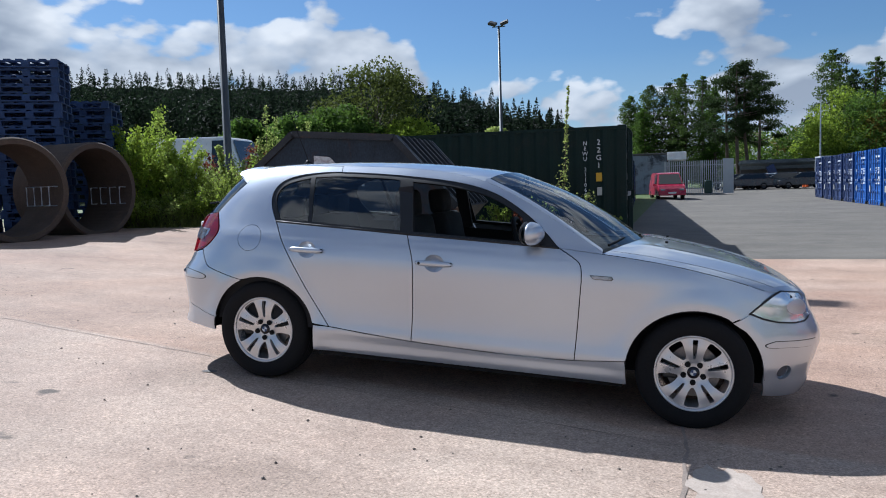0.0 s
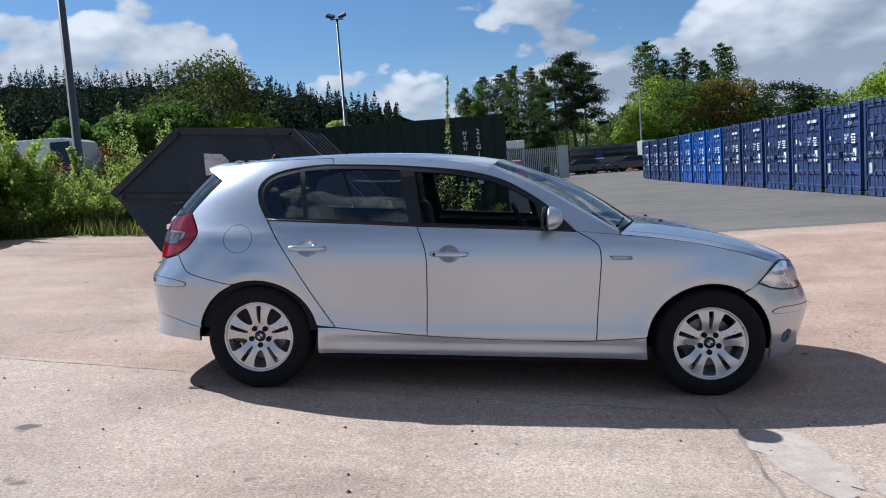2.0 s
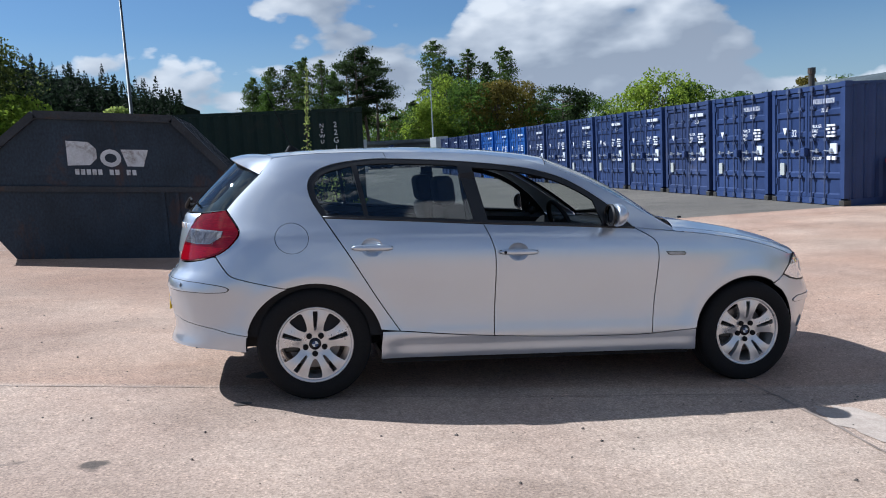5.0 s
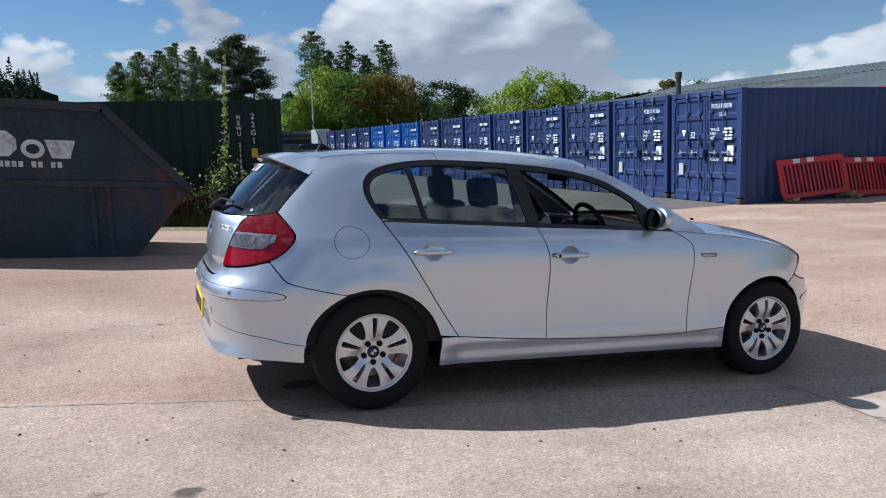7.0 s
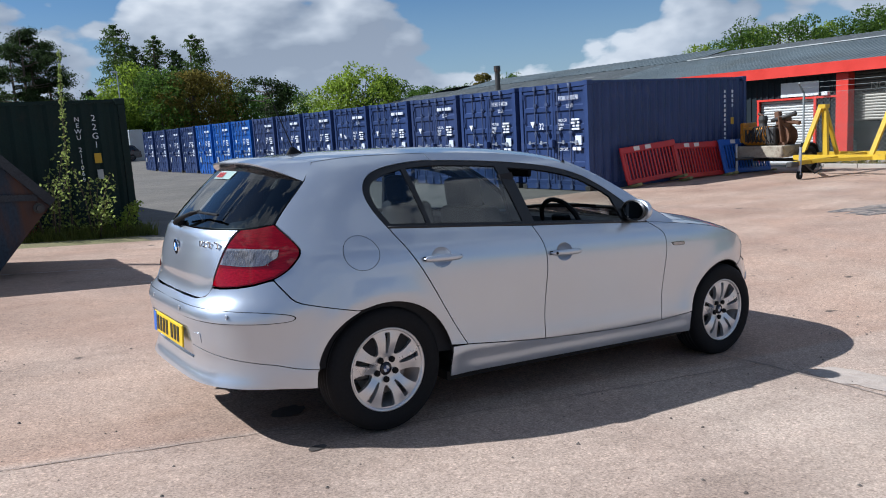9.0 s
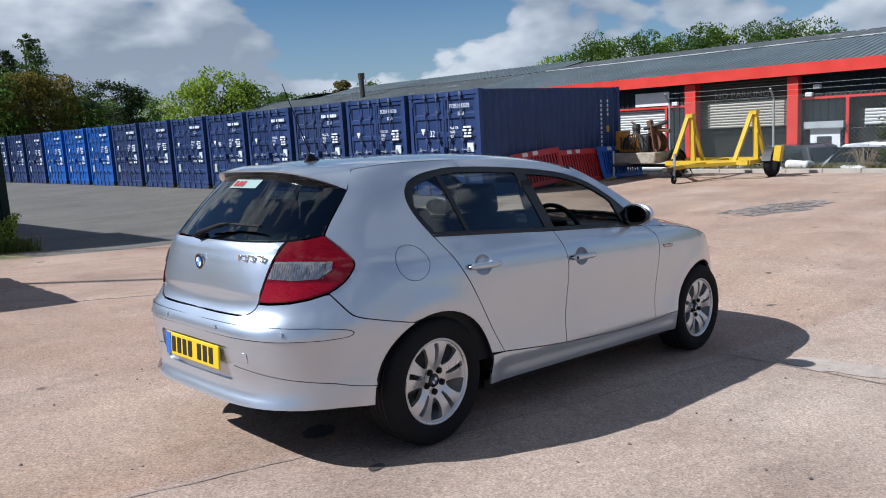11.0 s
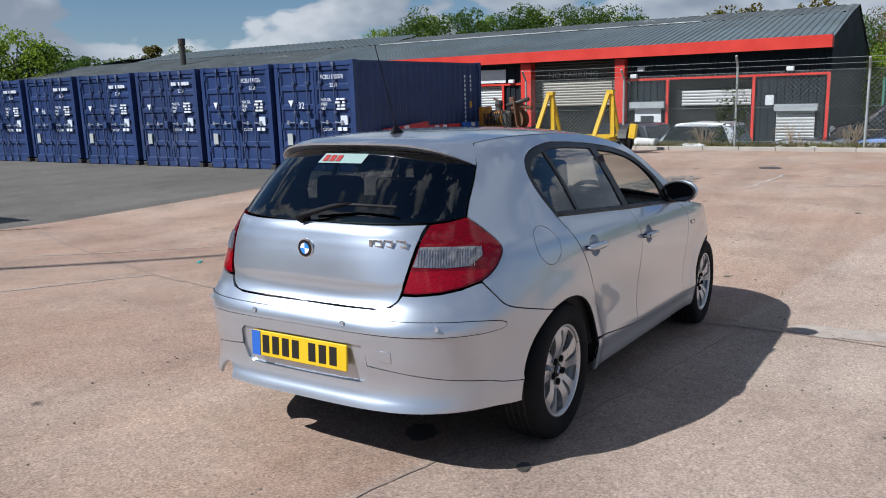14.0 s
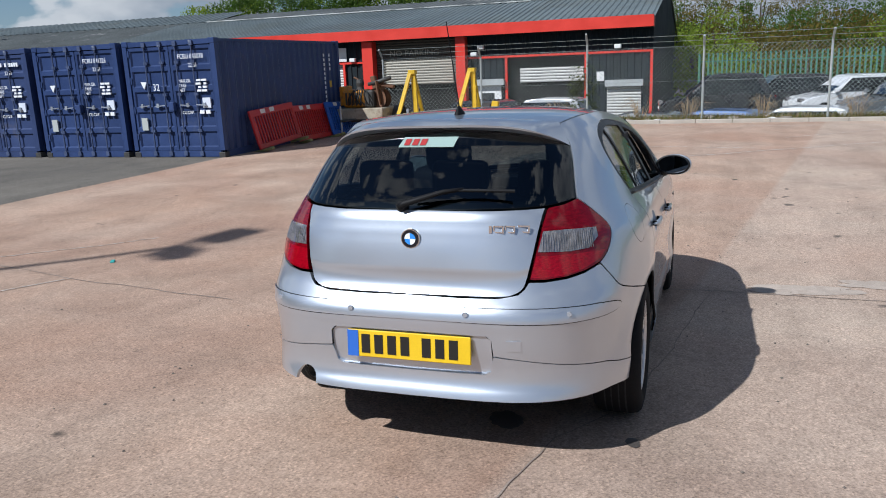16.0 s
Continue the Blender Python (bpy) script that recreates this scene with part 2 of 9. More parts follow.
def height(x, y):
    """The yard: it falls along the car, then lies level to the stacked units; beyond the fence it drops."""
    fall = -0.0683 * max(min(x, 6), -8.3) + 0.0026 * max(min(y, 10), -12)
    level = -0.115
    k = 0.03
    z = level + k * math.log(1 + math.exp(min((fall - level) / k, 40)))
    # flat tarmac beyond the concrete
    z += (min(z, 0.0) - z) * smooth_step(9.5, 13, y) * smooth_step(-8, -6.5, x)
    z += 0.05 * smooth_step(17.55, 17.9, x) * (1 if y < 9 else 0)
    z += (-1.45 - z) * smooth_step(18.6, 20.6, x) * smooth_step(8.6, 7.4, y) + (-1.45 - z) * smooth_step(19.0, 21, x) * smooth_step(7.4, 8.6, y)
    z += 0.65 * smooth_step(24, 27, x) * smooth_step(1, -1.5, y) * smooth_step(80, 50, x) * smooth_step(-70, -40, y)
    # the tarmac climbs a little at the far end, and the woods rise beyond
    z += 0.4 * smooth_step(50, 64, y) * smooth_step(-8, -2, x) * smooth_step(32, 24, x)
    z += 1.2 * smooth_step(60, 140, y) * smooth_step(5, -10, x)
    return z

# ---------------------------------------------------------------- ground
def ground_material(name, base, warm, scale, dark_spots, bump, fine, old_slab=None):
    m = bpy.data.materials.new(name)
    m.use_nodes = True
    nt = m.node_tree
    p = nt.nodes["Principled BSDF"]
    geo = nt.nodes.new("ShaderNodeNewGeometry")
    pos = geo.outputs["Position"]

    def noise_at(s, detail=6.0, rough=0.6, dist=0.0):
        n = node(nt, "ShaderNodeTexNoise", Scale=s, Detail=detail, Roughness=rough, Distortion=dist)
        nt.links.new(pos, n.inputs["Vector"])
        return n.outputs[0]
    col = ramp(nt, noise_at(scale, 7, 0.62, 0.3), [(0.32, base), (0.68, warm)])
    patch = ramp(nt, noise_at(0.9, 8, 0.65, 0.6), [(0.3, (0.78, 0.78, 0.78)), (0.5, (1, 1, 1)), (0.75, (1.14, 1.12, 1.1))])
    col = mix(nt, 1.0, col, patch, "MULTIPLY")
    grain = ramp(nt, noise_at(fine, 3, 0.7), [(0.25, (0.5, 0.48, 0.46)), (0.5, (1, 1, 1)), (0.78, (1.45, 1.45, 1.45))])
    col = mix(nt, 1.0, col, grain, "MULTIPLY")
    mott = ramp(nt, noise_at(16, 5, 0.7), [(0.3, (0.86, 0.85, 0.84)), (0.5, (1, 1, 1)), (0.7, (1.1, 1.1, 1.1))])
    col = mix(nt, 1.0, col, mott, "MULTIPLY")
    agg = node(nt, "ShaderNodeTexVoronoi", Scale=fine * 1.5)
    nt.links.new(pos, agg.inputs["Vector"])
    sep = nt.nodes.new("ShaderNodeSeparateColor")
    nt.links.new(agg.outputs["Color"], sep.inputs[0])
    stone = ramp(nt, sep.outputs[0], [(0.0, (0.52, 0.5, 0.48)), (0.14, (0.86, 0.86, 0.86)), (0.8, (1.06, 1.06, 1.06)), (0.93, (1.5, 1.48, 1.42))])
    col = mix(nt, 0.45, col, stone, "MULTIPLY")
    vo = node(nt, "ShaderNodeTexVoronoi", Scale=fine * 0.55)
    nt.links.new(pos, vo.inputs["Vector"])
    chips = ramp(nt, vo.outputs["Distance"], [(0.05, (0.7, 0.68, 0.66)), (0.16, (1, 1, 1))])
    col = mix(nt, 0.45, col, chips, "MULTIPLY")
    spots = ramp(nt, noise_at(3.7, 2, 0.4), [(0.73, (0, 0, 0)), (0.78, (1, 1, 1))])
    col = mix(nt, math_node(nt, "MULTIPLY", spots, dark_spots), col, (0.05, 0.045, 0.04))
    # long faint tyre-worn streaks
    mp = nt.nodes.new("ShaderNodeMapping")
    mp.inputs["Scale"].default_value, mp.inputs["Rotation"].default_value = (0.12, 1.4, 1), (0, 0, 0.25)
    nt.links.new(pos, mp.inputs[0])
    st = node(nt, "ShaderNodeTexNoise", Scale=1.0, Detail=5.0, Roughness=0.6)
    nt.links.new(mp.outputs[0], st.inputs["Vector"])
    col = mix(nt, 1.0, col, ramp(nt, st.outputs[0], [(0.3, (0.86, 0.85, 0.84)), (0.6, (1.04, 1.04, 1.04))]), "MULTIPLY")
    if old_slab:
        # two pours meet along a joint: the older slab beyond it is redder
        xyz = nt.nodes.new("ShaderNodeSeparateXYZ")
        nt.links.new(pos, xyz.inputs[0])
        side = math_node(nt, "ADD", math_node(nt, "ADD", xyz.outputs[1], math_node(nt, "MULTIPLY", xyz.outputs[0], 0.18)), 0.77)
        far = math_node(nt, "MULTIPLY", side, 14.0, True)
        fleck = ramp(nt, noise_at(0.55, 6, 0.6, 0.5), [(0.35, (1, 1, 1)), (0.65, (0.45, 0.45, 0.45))])
        col = mix(nt, math_node(nt, "MULTIPLY", far, fleck), col, mix(nt, 1.0, col, old_slab, "MULTIPLY"))
        # the concrete runs darker toward -x, broken up by noise
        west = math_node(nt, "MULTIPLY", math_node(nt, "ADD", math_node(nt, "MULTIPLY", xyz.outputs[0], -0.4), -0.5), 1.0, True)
        west_mottle = ramp(nt, noise_at(0.8, 6, 0.65, 0.4), [(0.3, (0.74, 0.72, 0.71)), (0.7, (0.94, 0.93, 0.92))])
        col = mix(nt, west, col, mix(nt, 1.0, col, west_mottle, "MULTIPLY"))
    nt.links.new(col, p.inputs["Base Color"])
    p.inputs["Roughness"].default_value = 0.82
    p.inputs["Specular IOR Level"].default_value = 0.3
    b = nt.nodes.new("ShaderNodeBump")
    b.inputs["Strength"].default_value, b.inputs["Distance"].default_value = bump, 0.006
    nt.links.new(mix(nt, 0.5, noise_at(fine * 0.8, 4, 0.7), noise_at(7, 4, 0.6)), b.inputs["Height"])
    nt.links.new(b.outputs[0], p.inputs["Normal"])
    return m


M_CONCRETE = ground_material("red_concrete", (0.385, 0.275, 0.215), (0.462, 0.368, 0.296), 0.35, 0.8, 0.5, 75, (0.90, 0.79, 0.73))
M_TARMAC = ground_material("worn_tarmac", (0.122, 0.112, 0.098), (0.165, 0.150, 0.128), 0.3, 0.5, 0.3, 60)
M_VERGE = ground_material("rough_verge", (0.14, 0.14, 0.06), (0.24, 0.2, 0.11), 0.8, 0.6, 0.8, 30)
M_MEADOW = ground_material("grass_field", (0.07, 0.11, 0.03), (0.12, 0.15, 0.05), 0.1, 0.2, 0.5, 20)


def ground_sheet():
    def lines(fine_lo, fine_hi, step, extra, far):
        v = list(np.arange(fine_lo, fine_hi, step)) + list(extra)
        s, a = step, fine_hi
        while a < far:
            v.append(a)
            s *= 1.35
            a += s
        s, a = step, fine_lo
        while a > -far:
            s *= 1.35
            a -= s
            v.append(a)
        return sorted(set(round(float(q), 3) for q in v))
    xs = lines(-12, 22, 0.4, [17.42, 17.56, 17.9], 1500)
    ys = lines(-8, 16, 0.4, [9.2, -9.0], 1500)
    verts = [(x, y, height(x, y)) for y in ys for x in xs]
    faces, mats = [], []
    nx = len(xs)
    for j in range(len(ys) - 1):
        for i in range(nx - 1):
            faces.append((j * nx + i, j * nx + i + 1, (j + 1) * nx + i + 1, (j + 1) * nx + i))
            cx, cy = (xs[i] + xs[i + 1]) / 2, (ys[j] + ys[j + 1]) / 2
            if 17.56 < cx < 19.6 and cy < 9.2:
                k = 2
            elif cx >= 19.6:
                k = 1 if cx < 70 and cy < 70 else 3
            elif cy < 9.2:
                k = 0 if cx > -60 else 3
            elif cx > -0.2 and cy < 90:
                k = 1
            elif cy < 14.5 and cx > -30:
                k = 2
            else:
                k = 3
            mats.append(k)
    me = mesh_from("ground", verts, faces, None, True)
    for m in (M_CONCRETE, M_TARMAC, M_VERGE, M_MEADOW):
        me.materials.append(m)
    me.polygons.foreach_set("material_index", mats)
    tagged(new("ground", me), "sloping yard of worn reddish concrete running into grey tarmac", "ground", kind="structure")


ground_sheet()

# ---------------------------------------------------------------- shipping containers
M_BLUE = [material("navy_container_paint", (0.030, 0.052, 0.138), 0.42, 0, 0.18, 1.2, 40, 0.06, stain=(0.09, 0.1, 0.14), stain_at=(0.6, 0.85), random_ob=0.12, spec=0.25),
          material("bright_blue_container_paint", (0.02, 0.10, 0.36), 0.42, 0, 0.18, 1.2, 40, 0.06, stain=(0.1, 0.14, 0.22), stain_at=(0.6, 0.85), random_ob=0.1, spec=0.25),
          material("grey_blue_container_paint", (0.034, 0.054, 0.135), 0.5, 0, 0.18, 1.2, 40, 0.06, stain=(0.11, 0.1, 0.1), stain_at=(0.58, 0.85), random_ob=0.1, spec=0.25)]
M_GREENC = material("dark_green_container_paint", (0.009, 0.023, 0.020), 0.6, 0, 0.2, 1.5, 40, 0.08, stain=(0.03, 0.03, 0.025), stain_at=(0.6, 0.85), spec=0.2)
M_GALV = material("galvanised_bar", (0.42, 0.45, 0.5), 0.45, 0.6, 0.15, 4, 60, 0.05)
M_LOCKBAR = material("blue_locking_bar", (0.07, 0.095, 0.18), 0.4, 0.2, 0.2, 4, 60, 0.05, stain=(0.3, 0.32, 0.36), stain_at=(0.6, 0.75), stain_scale=5)
M_WHITE_MARK = plain("white_marking", (0.75, 0.77, 0.8), 0.6)
M_BLACK_RUBBER = material("black_rubber", (0.018, 0.018, 0.019), 0.75, 0, 0.2, 6, 80, 0.2)
M_STEEL_DARK = material("dark_weathered_steel", (0.06, 0.058, 0.055), 0.6, 0.3, 0.25, 3, 50, 0.2, stain=(0.13, 0.06, 0.03), stain_at=(0.55, 0.75))
CL, CW, CH = 6.058, 2.438, 2.591


def corrugated(n, length, heightz, pitch=0.278, depth=0.036):
    """A vertical corrugated sheet in the x-z plane, its outer face toward -y."""
    xs, ds = [0.0], [0.0]
    x = 0.0
    while x < length - 1e-6:
        for dx, d in ((0.072, 0), (0.068, depth), (0.07, depth), (0.068, 0)):
            x = min(x + dx * pitch / 0.278, length)
            xs.append(x)
            ds.append(d)
    verts = [(a, d, z) for z in (0, heightz) for a, d in zip(xs, ds)]
    k = len(xs)
    return mesh_from(n, verts, [(i, i + 1, k + i + 1, k + i) for i in range(k - 1)], None)


def door_panel_mesh(w, h):
    """A pressed door leaf: flat stiles with five recessed panels. Outer face toward -x, width along y."""
    bm = bmesh.new()
    s = 0.06
    gaps = [0.075, 0.10, 0.10, 0.10, 0.10, 0.075]
    panel_h = (h - sum(gaps)) / 5
    zs, z = [], 0.0
    for i in range(5):
        z += gaps[i]
        zs.append((z, z + panel_h))
        z += panel_h

    def quad(a, b, c, d):
        bm.faces.new([bm.verts.new(p) for p in (a, b, c, d)])
    quad((0, 0, 0), (0, s, 0), (0, s, h), (0, 0, h))
    quad((0, w - s, 0), (0, w, 0), (0, w, h), (0, w - s, h))
    prev = 0.0
    for z0, z1 in zs + [(h, h)]:
        quad((0, s, prev), (0, w - s, prev), (0, w - s, z0), (0, s, z0))
        if z1 > z0:
            d, e = 0.035, 0.03
            o = [(0, s, z0), (0, w - s, z0), (0, w - s, z1), (0, s, z1)]
            n = [(d, s + e, z0 + e), (d, w - s - e, z0 + e), (d, w - s - e, z1 - e), (d, s + e, z1 - e)]
            for i in range(4):
                quad(o[i], o[(i + 1) % 4], n[(i + 1) % 4], n[i])
            quad(*n)
        prev = z1
    box(bm, (0.036, 0, 0), (0.05, w, h))
    bmesh.ops.remove_doubles(bm, verts=bm.verts, dist=1e-4)
    return bm


def container(m, mat, label, group):
    """A twenty-foot steel box: doors at x = 0 facing -x, sides along x."""
    root = thing("shipping_container", m, label, "shipping container", group)
    bm = bmesh.new()
    pw = 0.11
    for y in (0, CW - pw):
        box(bm, (0.0, y, 0.16), (0.12, y + pw, CH - 0.12))
        box(bm, (CL - 0.12, y, 0.16), (CL, y + pw, CH - 0.12))
        box(bm, (0.16, y + 0.02 if y == 0 else y, 0.0), (CL - 0.16, y + pw if y == 0 else y + pw - 0.02, 0.15))
        box(bm, (0.16, y + 0.03 if y == 0 else y + 0.02, CH - 0.075), (CL - 0.16, y + pw - 0.02 if y == 0 else y + pw - 0.03, CH - 0.015))
    for x in (0.01, CL - 0.11):
        box(bm, (x, pw, 0.015), (x + 0.1, CW - pw, 0.15))
        box(bm, (x, pw, CH - 0.12), (x + 0.1, CW - pw, CH - 0.015))
    part("frame", bm, mat, root)
    for z in (0, CH - 0.118):
        for x in (-0.006, CL - 0.172):
            for y in (-0.004, CW - 0.158):
                bm = box_bm((x, y, z), (x + 0.178, y + 0.162, z + 0.118), None, 0.008)
                box(bm, (x - 0.001 if x < 1 else x + 0.1785, y + 0.055, z + 0.03), (x + 0.002 if x < 1 else x + 0.181, y + 0.107, z + 0.09))
                part("corner_casting", bm, M_STEEL_DARK if z == 0 else mat, root)
    for y, flip in ((0.03, 1), (CW - 0.03, -1)):
        ob = part("side_wall", corrugated("side_wall", CL - 0.24, CH - 0.2), mat, root)
        ob.matrix_basis = Matrix.Translation((0.12, y, 0.13)) @ Matrix.Diagonal((1, flip, 1, 1))
    end = part("end_wall", corrugated("end_wall", CW - 0.2, CH - 0.25), mat, root)
    end.matrix_basis = pose(CL - 0.04, 0.1, 0.14, 0, 0, 90)
    bm = bmesh.new()
    n = 20
    for i in range(n):
        x0, x1 = 0.14 + i * (CL - 0.28) / n, 0.14 + (i + 0.55) * (CL - 0.28) / n
        box(bm, (x0, 0.06, CH - 0.05), (x1, CW - 0.06, CH - 0.022))
    box(bm, (0.12, 0.05, CH - 0.06), (CL - 0.12, CW - 0.05, CH - 0.04))
    part("roof", bm, mat, root)
    part("floor", box_bm((0.1, 0.1, 0.1), (CL - 0.1, CW - 0.1, 0.15)), M_STEEL_DARK, root)
    dw = (CW - 2 * pw - 0.03) / 2
    for k in range(2):
        y0 = pw + 0.005 + k * (dw + 0.02)
        leaf = part("door", door_panel_mesh(dw, CH - 0.29), mat, root)
        leaf.matrix_basis = Matrix.Translation((0.03, y0, 0.155))
        for b in ((0.33, 0.72) if k == 0 else (0.36, 0.75)):
            yb = dw * b + (0.12 if k == 0 else -0.2)
            bm = tube(bmesh.new(), [(-0.035, yb, -0.1), (-0.035, yb, CH - 0.19)], 0.017, 8)
            for zc in (-0.06, CH - 0.24):
                box(bm, (-0.06, yb - 0.045, zc - 0.05), (0.0, yb + 0.045, zc + 0.05), None)
            for zc in (0.45, 1.25, 1.95):
                box(bm, (-0.045, yb - 0.05, zc - 0.03), (-0.002, yb + 0.05, zc + 0.03), None)
            part("locking_bar", bm, M_LOCKBAR if mat is not M_GREENC else mat, leaf)
            bm = bmesh.new()
            s = -1 if k == 0 else 1
            beam(bm, (-0.05, yb, 1.02), (-0.06, yb + s * 0.26, 1.0), 0.03, 0.02)
            box(bm, (-0.07, yb + s * 0.2 - 0.03, 0.97), (-0.03, yb + s * 0.2 + 0.03, 1.06))
            part("lever_handle", bm, M_GALV, leaf)
        for zc in (0.25, 0.85, 1.5, 2.1):
            yh = -0.02 if k == 0 else dw - 0.02
            part("hinge", box_bm((-0.02, yh - 0.02, zc), (0.02, yh + 0.06, zc + 0.14)), mat, leaf)
    part("lock_box", box_bm((-0.1, CW / 2 - 0.07, 1.05), (0.02, CW / 2 + 0.07, 1.24), None, 0.01), mat, root)
    return root


def door_marks(root, number, sticker=True, big=None):
    """White lettering on the door end, where it can be read; plain bars for the figures."""
    # the doors are seen from -x with y running to the left: letters run toward -y
    def at(y, z):
        return Matrix.Translation((-0.004, y, z)) @ Matrix(((0, 0, -1, 0), (-1, 0, 0, 0), (0, 1, 0, 0), (0, 0, 0, 1)))
    if number:
        lettering(number, 0.15, M_WHITE_MARK, at(0.98, 2.17), root, squeeze=0.78)
    else:
        for i in range(10):
            if i != 6:
                part("marking_bar", box_bm((-0.004, 0.28 + i * 0.072, 2.18), (0.025, 0.33 + i * 0.072, 2.27)), M_WHITE_MARK, root)
    lettering("22G1", 0.13, M_WHITE_MARK, at(0.72, 1.99), root, squeeze=0.8)
    for i, w in enumerate(("MAX.GR.", "TARE", "NET")):
        lettering(w, 0.105, M_WHITE_MARK, at(1.02, 1.66 - 0.1 * i), root, squeeze=0.8)
    for i in range(8):
        part("marking_bar", box_bm((-0.004, 0.30 + 0.15 * (i % 2), 1.68 - 0.075 * (i // 2)), (0.03, 0.43 + 0.15 * (i % 2) - 0.03 * (i % 3), 1.725 - 0.075 * (i // 2))), M_WHITE_MARK, root)
    lettering("CU.CAP.", 0.1, M_WHITE_MARK, at(1.0, 0.97), root, squeeze=0.85)
    for i in range(2):
        part("marking_bar", box_bm((-0.004, 0.27 + 0.16 * i, 0.97), (0.03, 0.38 + 0.16 * i, 1.05)), M_WHITE_MARK, root)
    part("sticker", box_bm((-0.004, 0.24, 1.1), (0.031, 0.44, 1.32)), plain("pale_sticker", (0.62, 0.66, 0.74), 0.5), root)
    part("sticker", box_bm((-0.004, 1.98, 0.62), (0.031, 2.14, 0.9)), plain("grey_sticker", (0.42, 0.44, 0.42), 0.5), root)
    bm = bmesh.new()
    vs = [bm.verts.new((-0.005, y, z)) for y, z in ((2.04, 1.7), (1.88, 1.7), (1.96, 1.54))]
    bm.faces.new(vs)
    r = bmesh.ops.extrude_face_region(bm, geom=bm.faces[:])
    bmesh.ops.translate(bm, vec=(0.03, 0, 0), verts=[v for v in r["geom"] if isinstance(v, bmesh.types.BMVert)])
    part("marking_bar", bm, M_WHITE_MARK, root)
    if big:
        lettering(big, 0.22, M_WHITE_MARK, at(1.72, 1.5), root, squeeze=0.85)


ROW = {0: ("FCBU 843078", "32"), 1: ("FCBU 841326", None)}
first = {}
for k in range(15):
    y0 = 9.13 + 2.6 * k + 0.014 * k * k
    tone = 1 if k in (8, 9, 10) else (2 if k in (2, 7) else 0)
    m = Matrix.Translation((10.02, y0, -0.115))
    label = ("navy blue steel shipping container, ribbed sides, closed doors with white lettering",
             "bright blue steel shipping container with closed doors in a row",
             "faded grey-blue steel shipping container with closed doors in a row")[tone]
    c = container(m, M_BLUE[tone], label, "row of storage containers")
    if k < 9:
        number, big = ROW.get(k, (None, "96" if k == 4 else None))
        door_marks(c, number, True, big)
    else:
        door_marks(c, None)

# white figures run down the flank of the nearest box
flank = next(o for o in bpy.data.objects if o.name == "shipping_container")
for i in range(11):
    part("marking_bar", box_bm((CL - 0.95, 0.020, 2.16 - 0.125 * i), (CL - 0.89, 0.029, 2.24 - 0.125 * i)), M_WHITE_MARK, flank)
for i in range(4):
    part("marking_bar", box_bm((CL - 0.62, 0.020, 2.16 - 0.125 * i), (CL - 0.56, 0.029, 2.24 - 0.125 * i)), M_WHITE_MARK, flank)
part("sticker", box_bm((CL - 0.66, 0.020, 1.32), (CL - 0.54, 0.029, 1.5)), plain("yellow_sticker", (0.6, 0.36, 0.02), 0.5), flank)

green = container(pose(0.29, 11.25 + CW, -0.12, 0, 0, 180.0), M_GREENC, "dark green steel shipping container, ribbed side with white lettering", "")
# more boxes stand nose to tail behind it; their long shadow lies on the tarmac
for k in range(6):
    yk = 13.95 + 6.35 * k
    container(pose(0.22 - 0.042 * (yk - 11.2), yk, -0.12, 0, 0, 92.4), M_GREENC if k % 2 else M_BLUE[2], "dark steel shipping container standing in a line behind another", "line of containers behind")
for i, ch in enumerate("22G1"):
    lettering(ch, 0.16, M_WHITE_MARK, Matrix.Translation((0.56, CW - 0.028, 2.2 - 0.16 * i)) @ pose(0, 0, 0, 90, 0, 180), green, "CENTER")
for i, ch in enumerate("NEWU 211069"):
    if ch == " ":
        continue
    lettering(ch, 0.115, M_WHITE_MARK, Matrix.Translation((0.84, CW - 0.028, 2.2 - 0.108 * i)) @ pose(0, 0, 0, 90, 0, 180), green, "CENTER")
part("sticker", box_bm((0.5, CW - 0.03, 1.44), (0.62, CW - 0.026, 1.62)), plain("yellow_sticker", (0.6, 0.36, 0.02), 0.5), green)
part("sticker", box_bm((0.5, CW - 0.03, 1.15), (0.6, CW - 0.026, 1.32)), plain("grey_sticker", (0.42, 0.44, 0.42), 0.5), green)

# ---------------------------------------------------------------- skip
M_SKIP = material("blue_black_skip_paint", (0.026, 0.039, 0.056), 0.6, 0.0, 0.4, 1.6, 40, 0.15, stain=(0.085, 0.042, 0.028), stain_at=(0.53, 0.66), stain_scale=1.0, spec=0.25, stretch=(1, 1, 0.6))
M_SKIP_EDGE = material("worn_skip_edge", (0.040, 0.044, 0.050), 0.55, 0.2, 0.3, 3, 50, 0.2, stain=(0.10, 0.05, 0.025), stain_at=(0.58, 0.75), spec=0.25)


